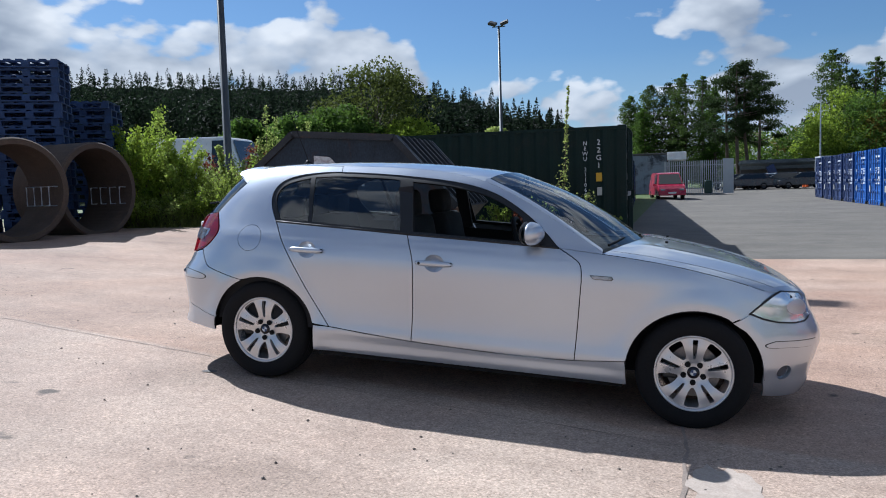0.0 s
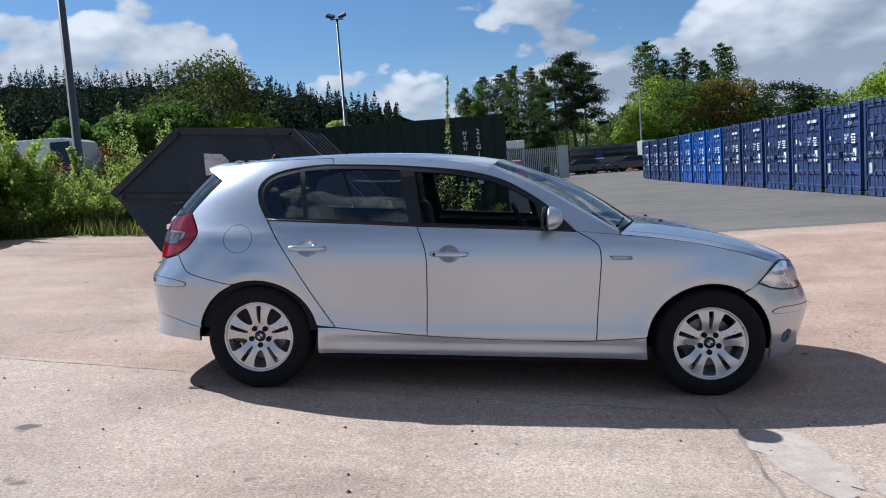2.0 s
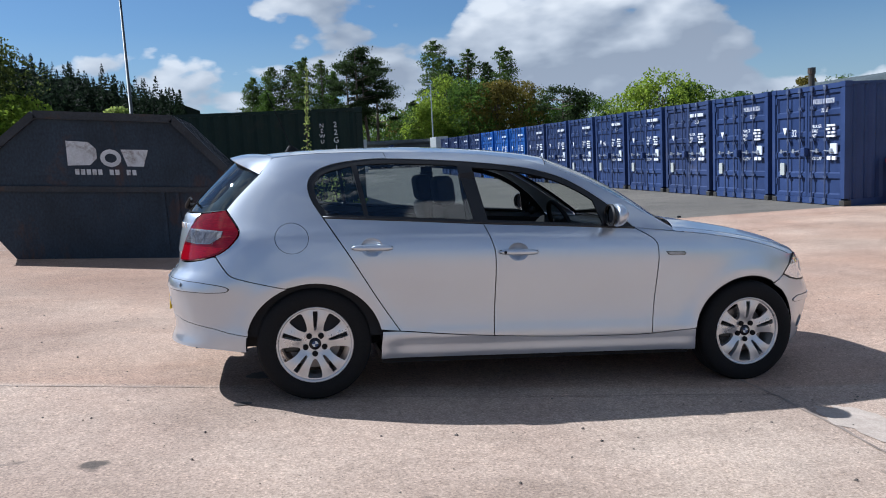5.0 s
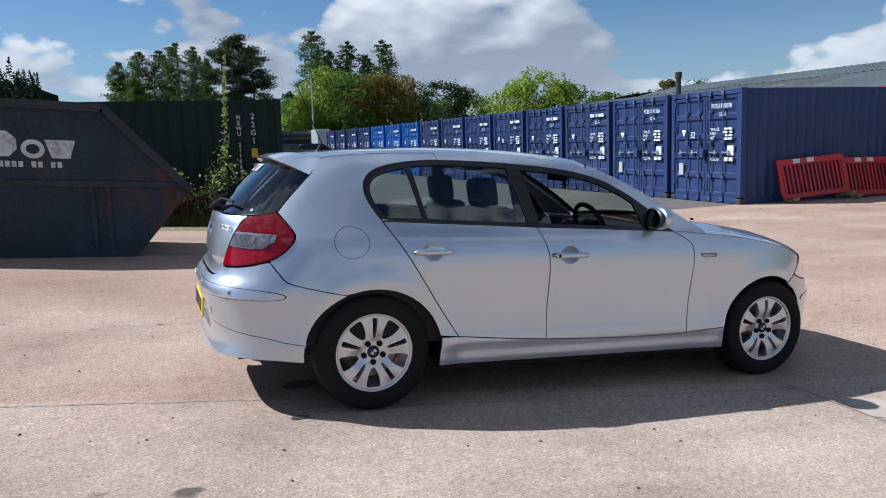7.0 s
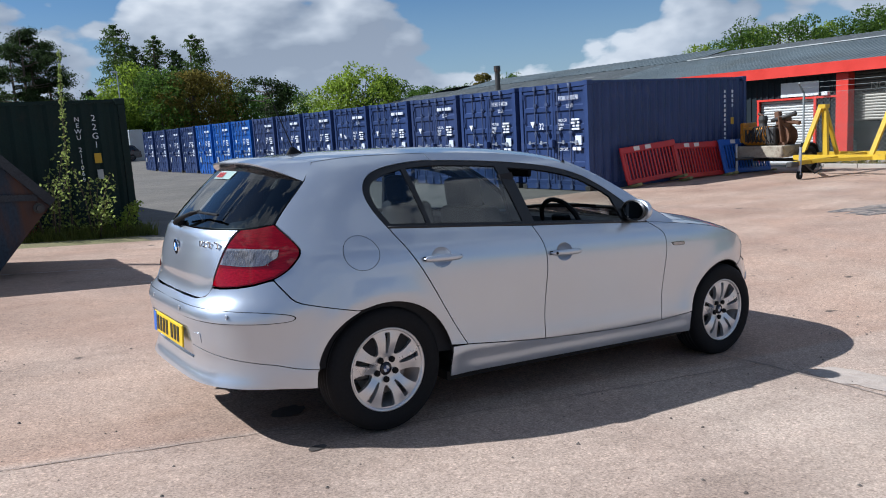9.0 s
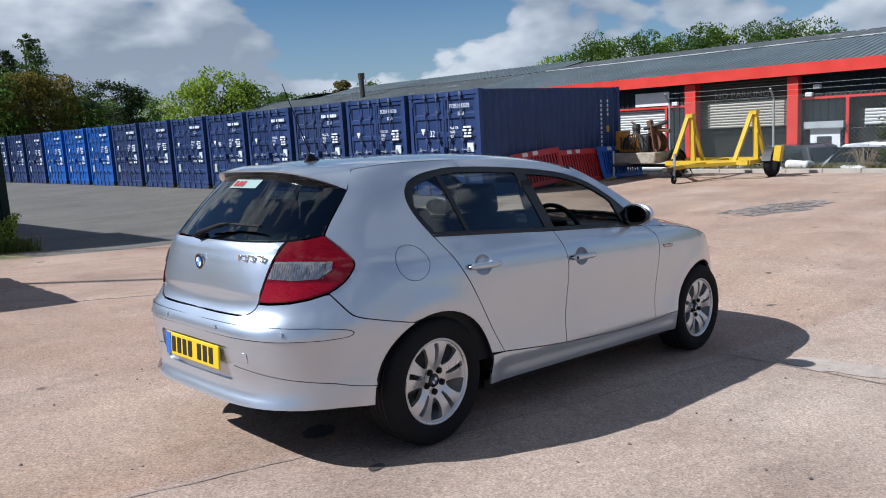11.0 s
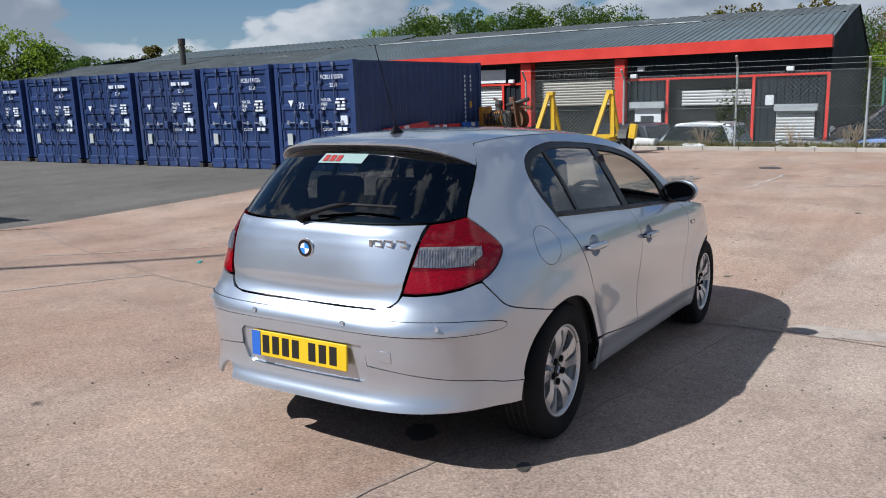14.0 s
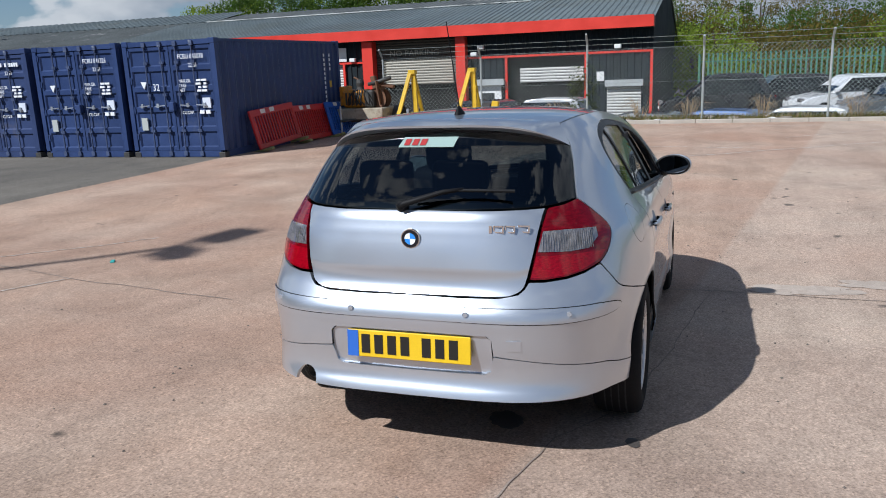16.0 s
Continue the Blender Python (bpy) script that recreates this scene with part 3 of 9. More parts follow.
def build_skip():
    y0, y1 = 5.86, 7.62
    root = thing("skip", Matrix.Translation((-3.7, 5.86, 0.25)), "dark blue steel builder's skip, rust-streaked, with white lettering", "skip")
    # the end-on outline: sloped ends that widen to the middle
    base_l, base_r = (-4.86, 0.335), (-2.54, 0.185)
    tip_l, tip_r = (-5.56, 1.33), (-1.83, 1.0)
    top_l, top_r = (-4.47, 2.19), (-2.79, 2.06)
    off = Vector((-3.7, 5.86, 0.25))

    def pt(p, y):
        return Vector((p[0], y, p[1])) - off
    ring = [base_l, base_r, tip_r, top_r, top_l, tip_l]
    cx, cz = -3.7, 1.2
    bm = bmesh.new()
    a = [bm.verts.new(pt(p, y0)) for p in ring]
    b = [bm.verts.new(pt(p, y1)) for p in ring]
    bm.faces.new(a)
    bm.faces.new(b[::-1])
    for i in (0, 1, 5):
        j = (i + 1) % 6
        bm.faces.new((a[i], a[j], b[j], b[i]))
    for i in (2, 4):
        j = i + 1
        bm.faces.new((a[i], a[j], b[j], b[i]))
    body = part("body", bm, M_SKIP, root)
    bm = bmesh.new()
    # flanges round the face and along the slopes
    up = (0, 1, 0)
    for yy in (y0 - 0.02, y1 + 0.02):
        bm = bmesh.new()
        for i, j in ((2, 3), (3, 4), (4, 5)):
            beam(bm, pt(ring[i], yy), pt(ring[j], yy), 0.10, 0.07, (0, 1, 0))
        part("rim", bm, M_SKIP_EDGE, root)
    bm = bmesh.new()
    beam(bm, pt((-5.40, 1.30), y0 - 0.015), pt((-1.98, 1.07), y0 - 0.015), 0.035, 0.07, (0, 0, 1))
    part("side_rail", bm, M_SKIP_EDGE, root)
    for xx in (-3.0, -2.82):
        bm = bmesh.new()
        zt = 1.04 + (-1.98 - xx) * 0.068
        beam(bm, pt((xx, zt), y0 - 0.012), pt((xx + 0.01, 0.32), y0 - 0.012), 0.06, 0.03, (0, 1, 0))
        part("rib", bm, M_SKIP, root)
    # ribbed lid sheets on both slopes
    for (p, q), n in (((top_r, tip_r), 7), ((top_l, tip_l), 7)):
        for k in range(n):
            y = y0 + 0.08 + (y1 - y0 - 0.16) * k / (n - 1)
            bm = bmesh.new()
            beam(bm, pt(p, y) + Vector((0, 0, 0.03)), pt(q, y) + Vector((0, 0, 0.03)), 0.05, 0.05, (0, 0, 1))
            part("lid_rib", bm, M_SKIP_EDGE, root)
    bm = bmesh.new()
    beam(bm, pt((top_l[0], top_l[1] + 0.015), y0 + 0.9), pt((top_r[0], top_r[1] + 0.015), y0 + 0.9), 1.7, 0.03, (0, 0, 1))
    part("lid", bm, M_SKIP_EDGE, root)
    # lifting lugs
    for p, s in ((tip_l, 1), (tip_r, -1)):
        q = pt((p[0] + 0.15 * s, p[1] - 0.05), y0 - 0.04)
        part("lifting_lug", lathe(bmesh.new(), [(0.001, 0.1), (0.035, 0.1), (0.035, 0.0), (0.06, 0.0), (0.06, -0.02)], Matrix.Translation(q) @ pose(0, 0, 0, 90), 16), M_STEEL_DARK, root)
    # white mark: three broad plain shapes and a row of bars for the figures
    white = material("worn_white_paint", (0.55, 0.57, 0.58), 0.6, 0, 0.15, 6, 60, 0.1, stain=(0.16, 0.12, 0.1), stain_at=(0.52, 0.66), stain_scale=4)
    tilt = math.atan2(-0.13, 1.7)

    def mark(poly):
        bm2 = bmesh.new()
        f = bm2.faces.new([bm2.verts.new(pt(p, y0 - 0.006)) for p in poly])
        r = bmesh.ops.extrude_face_region(bm2, geom=[f])
        bmesh.ops.translate(bm2, vec=(0, 0.004, 0), verts=[v for v in r["geom"] if isinstance(v, bmesh.types.BMVert)])
        part("mark", bm2, white, root)
    def sl(x, z):
        return (x, z - (x + 4.13) * 0.07)
    mark([sl(-4.13, 1.84), sl(-3.86, 1.83), sl(-3.77, 1.74), sl(-3.77, 1.62), sl(-3.86, 1.53), sl(-4.13, 1.52)])
    ring_pts = [(math.cos(t), math.sin(t)) for t in np.linspace(0, math.tau, 17)]
    for (c0, s0), (c1, s1) in zip(ring_pts, ring_pts[1:]):
        mark([sl(-3.60 + 0.13 * c0, 1.625 + 0.115 * s0), sl(-3.60 + 0.13 * c1, 1.625 + 0.115 * s1), sl(-3.60 + 0.075 * c1, 1.625 + 0.06 * s1), sl(-3.60 + 0.075 * c0, 1.625 + 0.06 * s0)])
    mark([sl(-3.47, 1.74), sl(-3.13, 1.74), sl(-3.20, 1.52), sl(-3.40, 1.52)])
    for i in range(11):
        if i in (5, 8):
            continue
        x = -4.05 + i * 0.07
        mark([sl(x, 1.475), sl(x + 0.05, 1.475), sl(x + 0.05, 1.405), sl(x, 1.405)])


build_skip()

# ---------------------------------------------------------------- industrial building behind the fence
M_CLAD = material("dark_grey_cladding", (0.014, 0.021, 0.026), 0.75, 0, 0.25, 0.8, 30, 0.05, spec=0.2)
M_RED = material("bright_red_paint", (0.62, 0.035, 0.02), 0.5, 0, 0.1, 1.0, 40, 0.05)
M_ROOFING = material("weathered_grey_roofing", (0.115, 0.142, 0.15), 0.7, 0, 0.25, 0.25, 8, 0.1, stain=(0.10, 0.11, 0.10), stain_at=(0.5, 0.75), stain_scale=0.3)
M_ROOF_OLD = material("old_dark_roofing", (0.09, 0.10, 0.10), 0.85, 0, 0.3, 0.4, 8, 0.2, stain=(0.26, 0.26, 0.25), stain_at=(0.6, 0.7), stain_scale=0.5)
M_SHUTTER = material("pale_roller_shutter", (0.27, 0.25, 0.205), 0.55, 0.2, 0.1, 0.8, 20, 0.05)
M_SHUTTER_DARK = material("dark_roller_shutter", (0.085, 0.078, 0.062), 0.55, 0.2, 0.15, 0.8, 20, 0.05)
M_SHUTTER_WHITE = material("white_roller_shutter", (0.46, 0.46, 0.44), 0.55, 0.1, 0.1, 0.8, 20, 0.05)
# near-black fill painted as the shade inside openings and between laths
M_SHADE_FILL = plain("shade_black_fill", (0.012, 0.012, 0.012), 0.9)
M_WHITE_PAINT = material("white_paint", (0.7, 0.71, 0.7), 0.5, 0, 0.08, 2, 40, 0.05, stain=(0.4, 0.38, 0.34), stain_at=(0.6, 0.8))
M_GALV_PALE_SHEET = material("patchy_pale_flashing", (0.5, 0.51, 0.5), 0.6, 0.1, 0.2, 0.6, 10, 0.1, stain=(0.14, 0.15, 0.15), stain_at=(0.5, 0.6), stain_scale=0.7)
BX, BASE = 34.0, -1.45


def ribbed_wall(parent, y0, y1, z0, z1, x=BX, mat=None, pitch=0.33, depth=0.05):
    """Upright box-profile cladding facing -x."""
    ys, ds = [y0], [0]
    y = y0
    while y < y1 - 1e-6:
        for dy, d in ((0.5, 0), (0.1, depth), (0.3, depth), (0.1, 0)):
            y = min(y + dy * pitch, y1)
            ys.append(y)
            ds.append(d)
    k = len(ys)
    verts = [(x - d, yy, z) for z in (z0, z1) for yy, d in zip(ys, ds)]
    me = mesh_from("wall_panel", verts, [(i, i + 1, k + i + 1, k + i) for i in range(k - 1)], mat or M_CLAD)
    return part("wall_panel", me, None, parent)


def shutter(parent, y0, y1, z0, z1, mat, x=BX + 0.1, slat=0.13):
    """A roller shutter: a backing painted black as the shade in the gaps, with one bowed lath above the other."""
    back = part("roller_shutter", box_bm((x + 0.012, y0, z0), (x + 0.03, y1, z1)), M_SHADE_FILL, parent)
    n = max(1, int((z1 - z0) / slat))
    h = (z1 - z0) / n
    lath = bmesh.new()
    prof = [(0.010, 0.0), (-0.022, h * 0.12), (-0.03, h * 0.5), (-0.012, h * 0.86), (0.010, h * 0.9)]
    a = [lath.verts.new((dx, y0, dz)) for dx, dz in prof]
    b = [lath.verts.new((dx, y1, dz)) for dx, dz in prof]
    for k in range(4):
        lath.faces.new((a[k], b[k], b[k + 1], a[k + 1]))
    lath.faces.new((a[4], b[4], b[0], a[0]))
    lath.faces.new(a)
    lath.faces.new(b)
    me = bpy.data.meshes.new("lath")
    bmesh.ops.recalc_face_normals(lath, faces=lath.faces)
    lath.to_mesh(me)
    lath.free()
    me.materials.append(mat)
    for k in range(n):
        ob = new("lath", me)
        ob.parent = back
        ob.matrix_basis = Matrix.Translation((x, 0, z0 + k * h))
    return back


def building():
    y0, y1 = 1.58, 66.0
    root = thing("industrial_building", Matrix(), "long dark grey industrial unit with red fascia and corrugated roof", "building")
    top = 3.06
    # cladding between the openings
    ribbed_wall(root, y0, 10.66, 1.95, top)
    ribbed_wall(root, y0, 4.72, BASE, 1.95)
    ribbed_wall(root, 8.66, 10.66, BASE, 1.95)
    ribbed_wall(root, 16.32, y1, 1.95, top)
    ribbed_wall(root, 16.32, 17.6, BASE, 1.95)
    ribbed_wall(root, 20.6, y1, BASE, 1.95)
    part("fascia", box_bm((BX - 0.80, y0 - 0.05, 3.02), (BX - 0.02, y1, 3.55)), M_RED, root)
    part("soffit", box_bm((BX - 0.6, y0, 2.99), (BX + 0.3, y1, 3.015)), M_CLAD, root)
    for a, b in ((10.68, 11.17), (15.72, 16.3)):
        part("red_post", box_bm((BX - 0.5, a, BASE), (BX + 0.05, b, 3.0)), M_RED, root)
    sh = shutter(root, 11.17, 15.72, 0.72, 3.0, M_SHUTTER_DARK)
    shutter(root, 11.5, 15.2, 0.75, 1.95, M_SHUTTER, BX + 0.05)
    lettering("NO PARKING", 0.42, plain("sign_yellow_white", (0.36, 0.34, 0.27), 0.7), Matrix(((0, 0, -1, BX + 0.06), (-1, 0, 0, 14.98), (0, 1, 0, 2.2), (0, 0, 0, 1))), root, squeeze=1.08)
    # solid block and sheet, painted dark as the shade inside both openings
    part("garage_void", box_bm((BX + 0.4, 11.17, BASE), (BX + 6, 15.72, 0.7)), M_SHADE_FILL, root)
    part("door_shadow_wall", box_bm((BX + 0.3, 4.75, BASE), (BX + 0.34, 8.63, 1.95)), M_SHADE_FILL, root)
    shutter(root, 4.85, 8.0, 0.65, 1.36, M_SHUTTER_WHITE)
    for lo, hi in (((4.66, BASE), (4.78, 1.97)), ((8.60, BASE), (8.72, 1.97)), ((1.58, BASE), (1.70, 1.97)), ((17.5, BASE), (17.62, 1.97)), ((20.6, BASE), (20.72, 1.97))):
        part("red_frame", box_bm((BX - 0.14, lo[0], lo[1]), (BX - 0.02, hi[0], hi[1])), M_RED, root)
    for a, b in ((1.58, 10.68), (16.3, 20.72)):
        part("red_frame", box_bm((BX - 0.13, a, 1.9), (BX - 0.025, b, 2.0)), M_RED, root)
    shutter(root, 17.62, 20.6, BASE, 1.9, M_SHUTTER_WHITE)
    # small doors with hoods
    part("door_hood", box_bm((BX - 0.35, 8.75, 0.58), (BX - 0.06, 10.45, 0.88)), material("ribbed_grey_hood", (0.4, 0.42, 0.42), 0.6, 0.2, 0.15, 3, 40, 0.1), root)
    d = part("door", box_bm((BX - 0.10, 8.95, BASE), (BX - 0.06, 10.25, 0.58)), M_WHITE_PAINT, root)
    part("door_glazing", box_bm((BX - 0.115, 9.3, -0.6), (BX - 0.098, 9.95, 0.2)), plain("dim_glass", (0.05, 0.055, 0.06), 0.1), d)
    part("door_hood", box_bm((BX - 0.35, 2.0, 0.35), (BX - 0.06, 3.78, 0.65)), MATS["ribbed_grey_hood"], root)
    shutter(root, 2.1, 3.7, BASE, 0.35, M_SHUTTER_WHITE, BX - 0.1)
    part("sign", box_bm((BX - 0.09, 3.85, 0.62), (BX - 0.06, 4.2, 1.06)), M_WHITE_PAINT, root)
    part("sign", box_bm((BX - 0.09, 17.4, 2.05), (BX - 0.06, 19.4, 2.75)), M_WHITE_PAINT, root)
    for y, z in ((9.95, 2.45), (3.2, 2.2), (10.3, 2.12), (17.0, 2.1)):
        part("wall_light", box_bm((BX - 0.28, y - 0.16, z - 0.1), (BX - 0.06, y + 0.16, z + 0.1), None, 0.03), M_WHITE_PAINT, root)
    # roof: ribbed sheets up to an older ridge strip
    def slope(a, b, ya, yb, mat, pitch, depth, name):
        ys, ds = [ya], [0]
        y = ya
        while y < yb - 1e-6:
            for dy, d2 in ((0.35, 0), (0.15, depth), (0.35, depth), (0.15, 0)):
                y = min(y + dy * pitch, yb)
                ys.append(y)
                ds.append(d2)
        k = len(ys)
        verts = [(x, yy, z + d2) for x, z in (a, b) for yy, d2 in zip(ys, ds)]
        part(name, mesh_from(name, verts, [(i, i + 1, k + i + 1, k + i) for i in range(k - 1)], mat), None, root)
    slope((BX - 0.7, 3.47), (41.5, 5.02), y0 - 0.1, 33.0, M_ROOFING, 0.33, 0.045, "roof_sheet")
    slope((BX - 0.7, 3.47), (41.5, 5.02), 33.0, y1, M_ROOF_OLD, 0.33, 0.04, "roof_sheet")
    slope((41.5, 5.02), (46.0, 5.72), y0 - 0.1, 31.0, M_ROOF_OLD, 0.5, 0.04, "ridge_strip")
    slope((41.5, 5.0), (46.0, 5.9), 31.0, 58.0, M_ROOFING, 0.62, 0.09, "ridge_strip")
    slope((46.0, 5.72), (60.0, 2.6), y0 - 0.1, y1, M_ROOF_OLD, 2.0, 0.03, "roof_sheet")
    part("flashing", box_bm((41.3, 9.0, 5.05), (41.6, 31.0, 5.10)), M_GALV_PALE_SHEET, root)
    for yy in (y0, y1):
        bm = bmesh.new()
        bm.faces.new([bm.verts.new(p) for p in ((BX, yy, BASE), (60, yy, BASE), (60, yy, 2.6), (46, yy, 5.7), (BX, yy, 3.45))])
        part("gable", bm, M_CLAD, root)
    part("rear_wall", box_bm((59.9, y0, BASE), (60.1, y1, 2.6)), M_CLAD, root)
    part("flue", tube(bmesh.new(), [(38, 47.5, 4.0), (38, 47.5, 6.0)], 0.22, 12), M_STEEL_DARK, root)
    part("flue", tube(bmesh.new(), [(38, 47.5, 5.9), (38, 47.5, 6.35)], 0.28, 12), M_STEEL_DARK, root)


building()

# ---------------------------------------------------------------- fence, kerb
M_KERB = material("concrete_kerb", (0.4, 0.36, 0.31), 0.85, 0, 0.15, 2, 50, 0.3)
for i in range(34):
    y = 8.6 - i * 0.93
    ob = part("kerb", box_bm((17.42, y - 0.92, -0.2), (17.55, y, -0.015), None, 0.012), M_KERB)
    tagged(ob, "pale worn concrete kerb stone along the verge", "kerb", "kerb line", "structure")
M_WIRE = plain("fence_wire", (0.24, 0.265, 0.25), 0.6, 0.2)
M_POST = material("grey_fence_post", (0.36, 0.38, 0.37), 0.6, 0.3, 0.15, 3, 50, 0.1)


def chain_link(y_hi, y_lo, x=17.9, z0=0.02, z1=1.92):
    root = thing("chain_link_fence", Matrix.Translation((x, (y_hi + y_lo) / 2, 0)), "grey chain-link fence on slim steel posts", "fence")
    cy = (y_hi + y_lo) / 2
    y = y_hi
    i = 0
    while y >= y_lo - 0.01:
        zt = (1.93, 1.86, 2.08, 1.9)[i % 4]
        p = part("post", tube(bmesh.new(), [(0, y - cy, -0.25), (0, y - cy, zt), (-0.25, y - cy, zt + 0.28)], 0.03, 8), M_POST, root)
        y -= 3.13
        i += 1
    bm = bmesh.new()
    s, h = 0.12, z1 - z0
    n = int((y_hi - y_lo) / s)
    r = 0.0030
    for k in range(-int(h / s), n):
        for d in (1, -1):
            a, b = y_lo + k * s, y_lo + k * s + h
            za, zb = (z0, z1) if d > 0 else (z1, z0)
            if a < y_lo:
                za += (zb - za) * (y_lo - a) / h
                a = y_lo
            if b > y_hi:
                zb = za + (zb - za) * (y_hi - a) / (b - a)
                b = y_hi
            if b - a < 0.02:
                continue
            o = 0.003 * d
            va = [bm.verts.new((o + dx, a - cy, za + dz)) for dx, dz in ((0, r), (r, -r), (-r, -r))]
            vb = [bm.verts.new((o + dx, b - cy, zb + dz)) for dx, dz in ((0, r), (r, -r), (-r, -r))]
            for q in range(3):
                bm.faces.new((va[q], va[(q + 1) % 3], vb[(q + 1) % 3], vb[q]))
    part("mesh", bm, M_WIRE, root)
    for z in (0.1, 1.0, z1):
        part("line_wire", tube(bmesh.new(), [(0, y_lo - cy, z), (0, y_hi - cy, z)], 0.004, 5), M_WIRE, root)
    for z in (2.06, 2.2):
        part("barbed_wire", tube(bmesh.new(), [(-0.2, y_lo - cy, z), (-0.2, y_hi - cy, z)], 0.005, 4), M_WIRE, root)


chain_link(8.55, -16.5)

# ---------------------------------------------------------------- the silver hatchback
from mathutils.geometry import delaunay_2d_cdt

M_SILVER = material("silver_metallic_paint", (0.52, 0.56, 0.62), 0.31, 0.74, 0.03, 1.2, 900, 0.0, coat=1.0, rough_vary=0.03)
M_TRIM = material("black_window_trim", (0.006, 0.006, 0.007), 0.45, 0, 0.2, 8, 120, 0.03)
M_PLASTIC = material("matt_black_plastic", (0.010, 0.010, 0.011), 0.6, 0, 0.2, 8, 160, 0.1, spec=0.15)
M_CABIN = material("dark_grey_cabin_fabric", (0.013, 0.013, 0.015), 0.85, 0, 0.2, 6, 220, 0.3)
M_LINING = material("grey_head_lining", (0.35, 0.35, 0.34), 0.9, 0, 0.1, 6, 220, 0.2)
M_ALLOY = material("silver_alloy", (0.60, 0.60, 0.61), 0.33, 0.7, 0.06, 4, 200, 0.02, coat=0.4)
M_TYRE = material("tyre_rubber", (0.011, 0.011, 0.012), 0.85, 0, 0.2, 9, 90, 0.15, stain=(0.035, 0.032, 0.03), stain_at=(0.6, 0.9), spec=0.2)
M_RED_LENS = material("red_lamp_lens", (0.15, 0.001, 0.005), 0.08, 0, 0.35, 16, 150, 0.0, rough_vary=0.02, stretch=(1, 3, 9))
M_RED_LENS_DARK = material("deep_red_lamp_lens", (0.26, 0.001, 0.008), 0.08, 0, 0.4, 22, 150, 0.0, rough_vary=0.02, stretch=(1, 4, 10))
M_CLEAR_LENS = material("clear_lamp_lens", (0.34, 0.32, 0.32), 0.14, 0.6, 0.5, 18, 120, 0.0, coat=1.0, rough_vary=0.06, stretch=(1, 6, 1.5))
M_DARK_LENS = plain("dark_fog_lamp_glass", (0.10, 0.10, 0.11), 0.08, 0.3, coat=1.0)
M_HEADLAMP = plain("clear_headlamp_glass", (0.80, 0.82, 0.85), 0.13, 0.7, coat=1.0)
M_CHROME = plain("chrome", (0.75, 0.75, 0.76), 0.1, 1.0)
M_YELLOW_PLATE = material("yellow_plate", (0.72, 0.47, 0.01), 0.4, 0, 0.05, 8, 200, 0.02)
M_PLATE_BLUE = plain("blue_plate_band", (0.03, 0.13, 0.5), 0.4)
M_PLATE_BAR = plain("black_plate_bar", (0.015, 0.014, 0.012), 0.45)


def glass(name, tint, weight):
    """A thin tinted pane: mostly see-through with a clear mirror gloss."""
    m = bpy.data.materials.new(name)
    m.use_nodes = True
    nt = m.node_tree
    nt.nodes.clear()
    tr = nt.nodes.new("ShaderNodeBsdfTransparent")
    tr.inputs[0].default_value = (*tint, 1)
    gl = nt.nodes.new("ShaderNodeBsdfGlossy")
    gl.inputs["Roughness"].default_value = 0.01
    # gloss that grows toward a grazing view, alike from within and without
    lw = nt.nodes.new("ShaderNodeLayerWeight")
    lw.inputs[0].default_value = 0.5
    gloss = math_node(nt, "ADD", math_node(nt, "MULTIPLY", math_node(nt, "POWER", lw.outputs["Facing"], 4.0), 0.9), weight)
    mx = nt.nodes.new("ShaderNodeMixShader")
    nt.links.new(gloss, mx.inputs[0])
    nt.links.new(tr.outputs[0], mx.inputs[1])
    nt.links.new(gl.outputs[0], mx.inputs[2])
    out = nt.nodes.new("ShaderNodeOutputMaterial")
    nt.links.new(mx.outputs[0], out.inputs[0])
    MATS[name] = m
    return m


M_GLASS_SIDE = glass("tinted_side_glass", (0.70, 0.76, 0.77), 0.10)
M_GLASS_REAR = glass("dark_rear_glass", (0.17, 0.21, 0.23), 0.08)
M_GLASS_FRONT = glass("windscreen_glass", (0.72, 0.78, 0.76), 0.07)


def table(xs, ys):
    """A smooth curve through the points, flat beyond its ends."""
    xs, ys = list(xs), list(ys)
    n = len(xs)
    d = [(ys[i + 1] - ys[i]) / (xs[i + 1] - xs[i]) for i in range(n - 1)]
    m = [d[0]] + [(d[i - 1] * (xs[i + 1] - xs[i]) + d[i] * (xs[i] - xs[i - 1])) / (xs[i + 1] - xs[i - 1]) for i in range(1, n - 1)] + [d[-1]]

    def at(x):
        if x <= xs[0]:
            return ys[0]
        if x >= xs[-1]:
            return ys[-1]
        i = 0
        while x > xs[i + 1]:
            i += 1
        h = xs[i + 1] - xs[i]
        t = (x - xs[i]) / h
        return ys[i] * (1 + 2 * t) * (1 - t) ** 2 + m[i] * h * t * (1 - t) ** 2 + ys[i + 1] * t * t * (3 - 2 * t) + m[i + 1] * h * t * t * (t - 1)
    return at


# half width over height, and where the tail and the nose end on the middle line
WIDTH = table([0.16, 0.22, 0.30, 0.345, 0.42, 0.50, 0.60, 0.70, 0.78, 0.85, 0.92, 0.985, 1.045, 1.12, 1.2, 1.28, 1.34, 1.40],
              [0.80, 0.835, 0.852, 0.860, 0.853, 0.850, 0.857, 0.868, 0.872, 0.866, 0.846, 0.806, 0.775, 0.738, 0.695, 0.647, 0.60, 0.53])
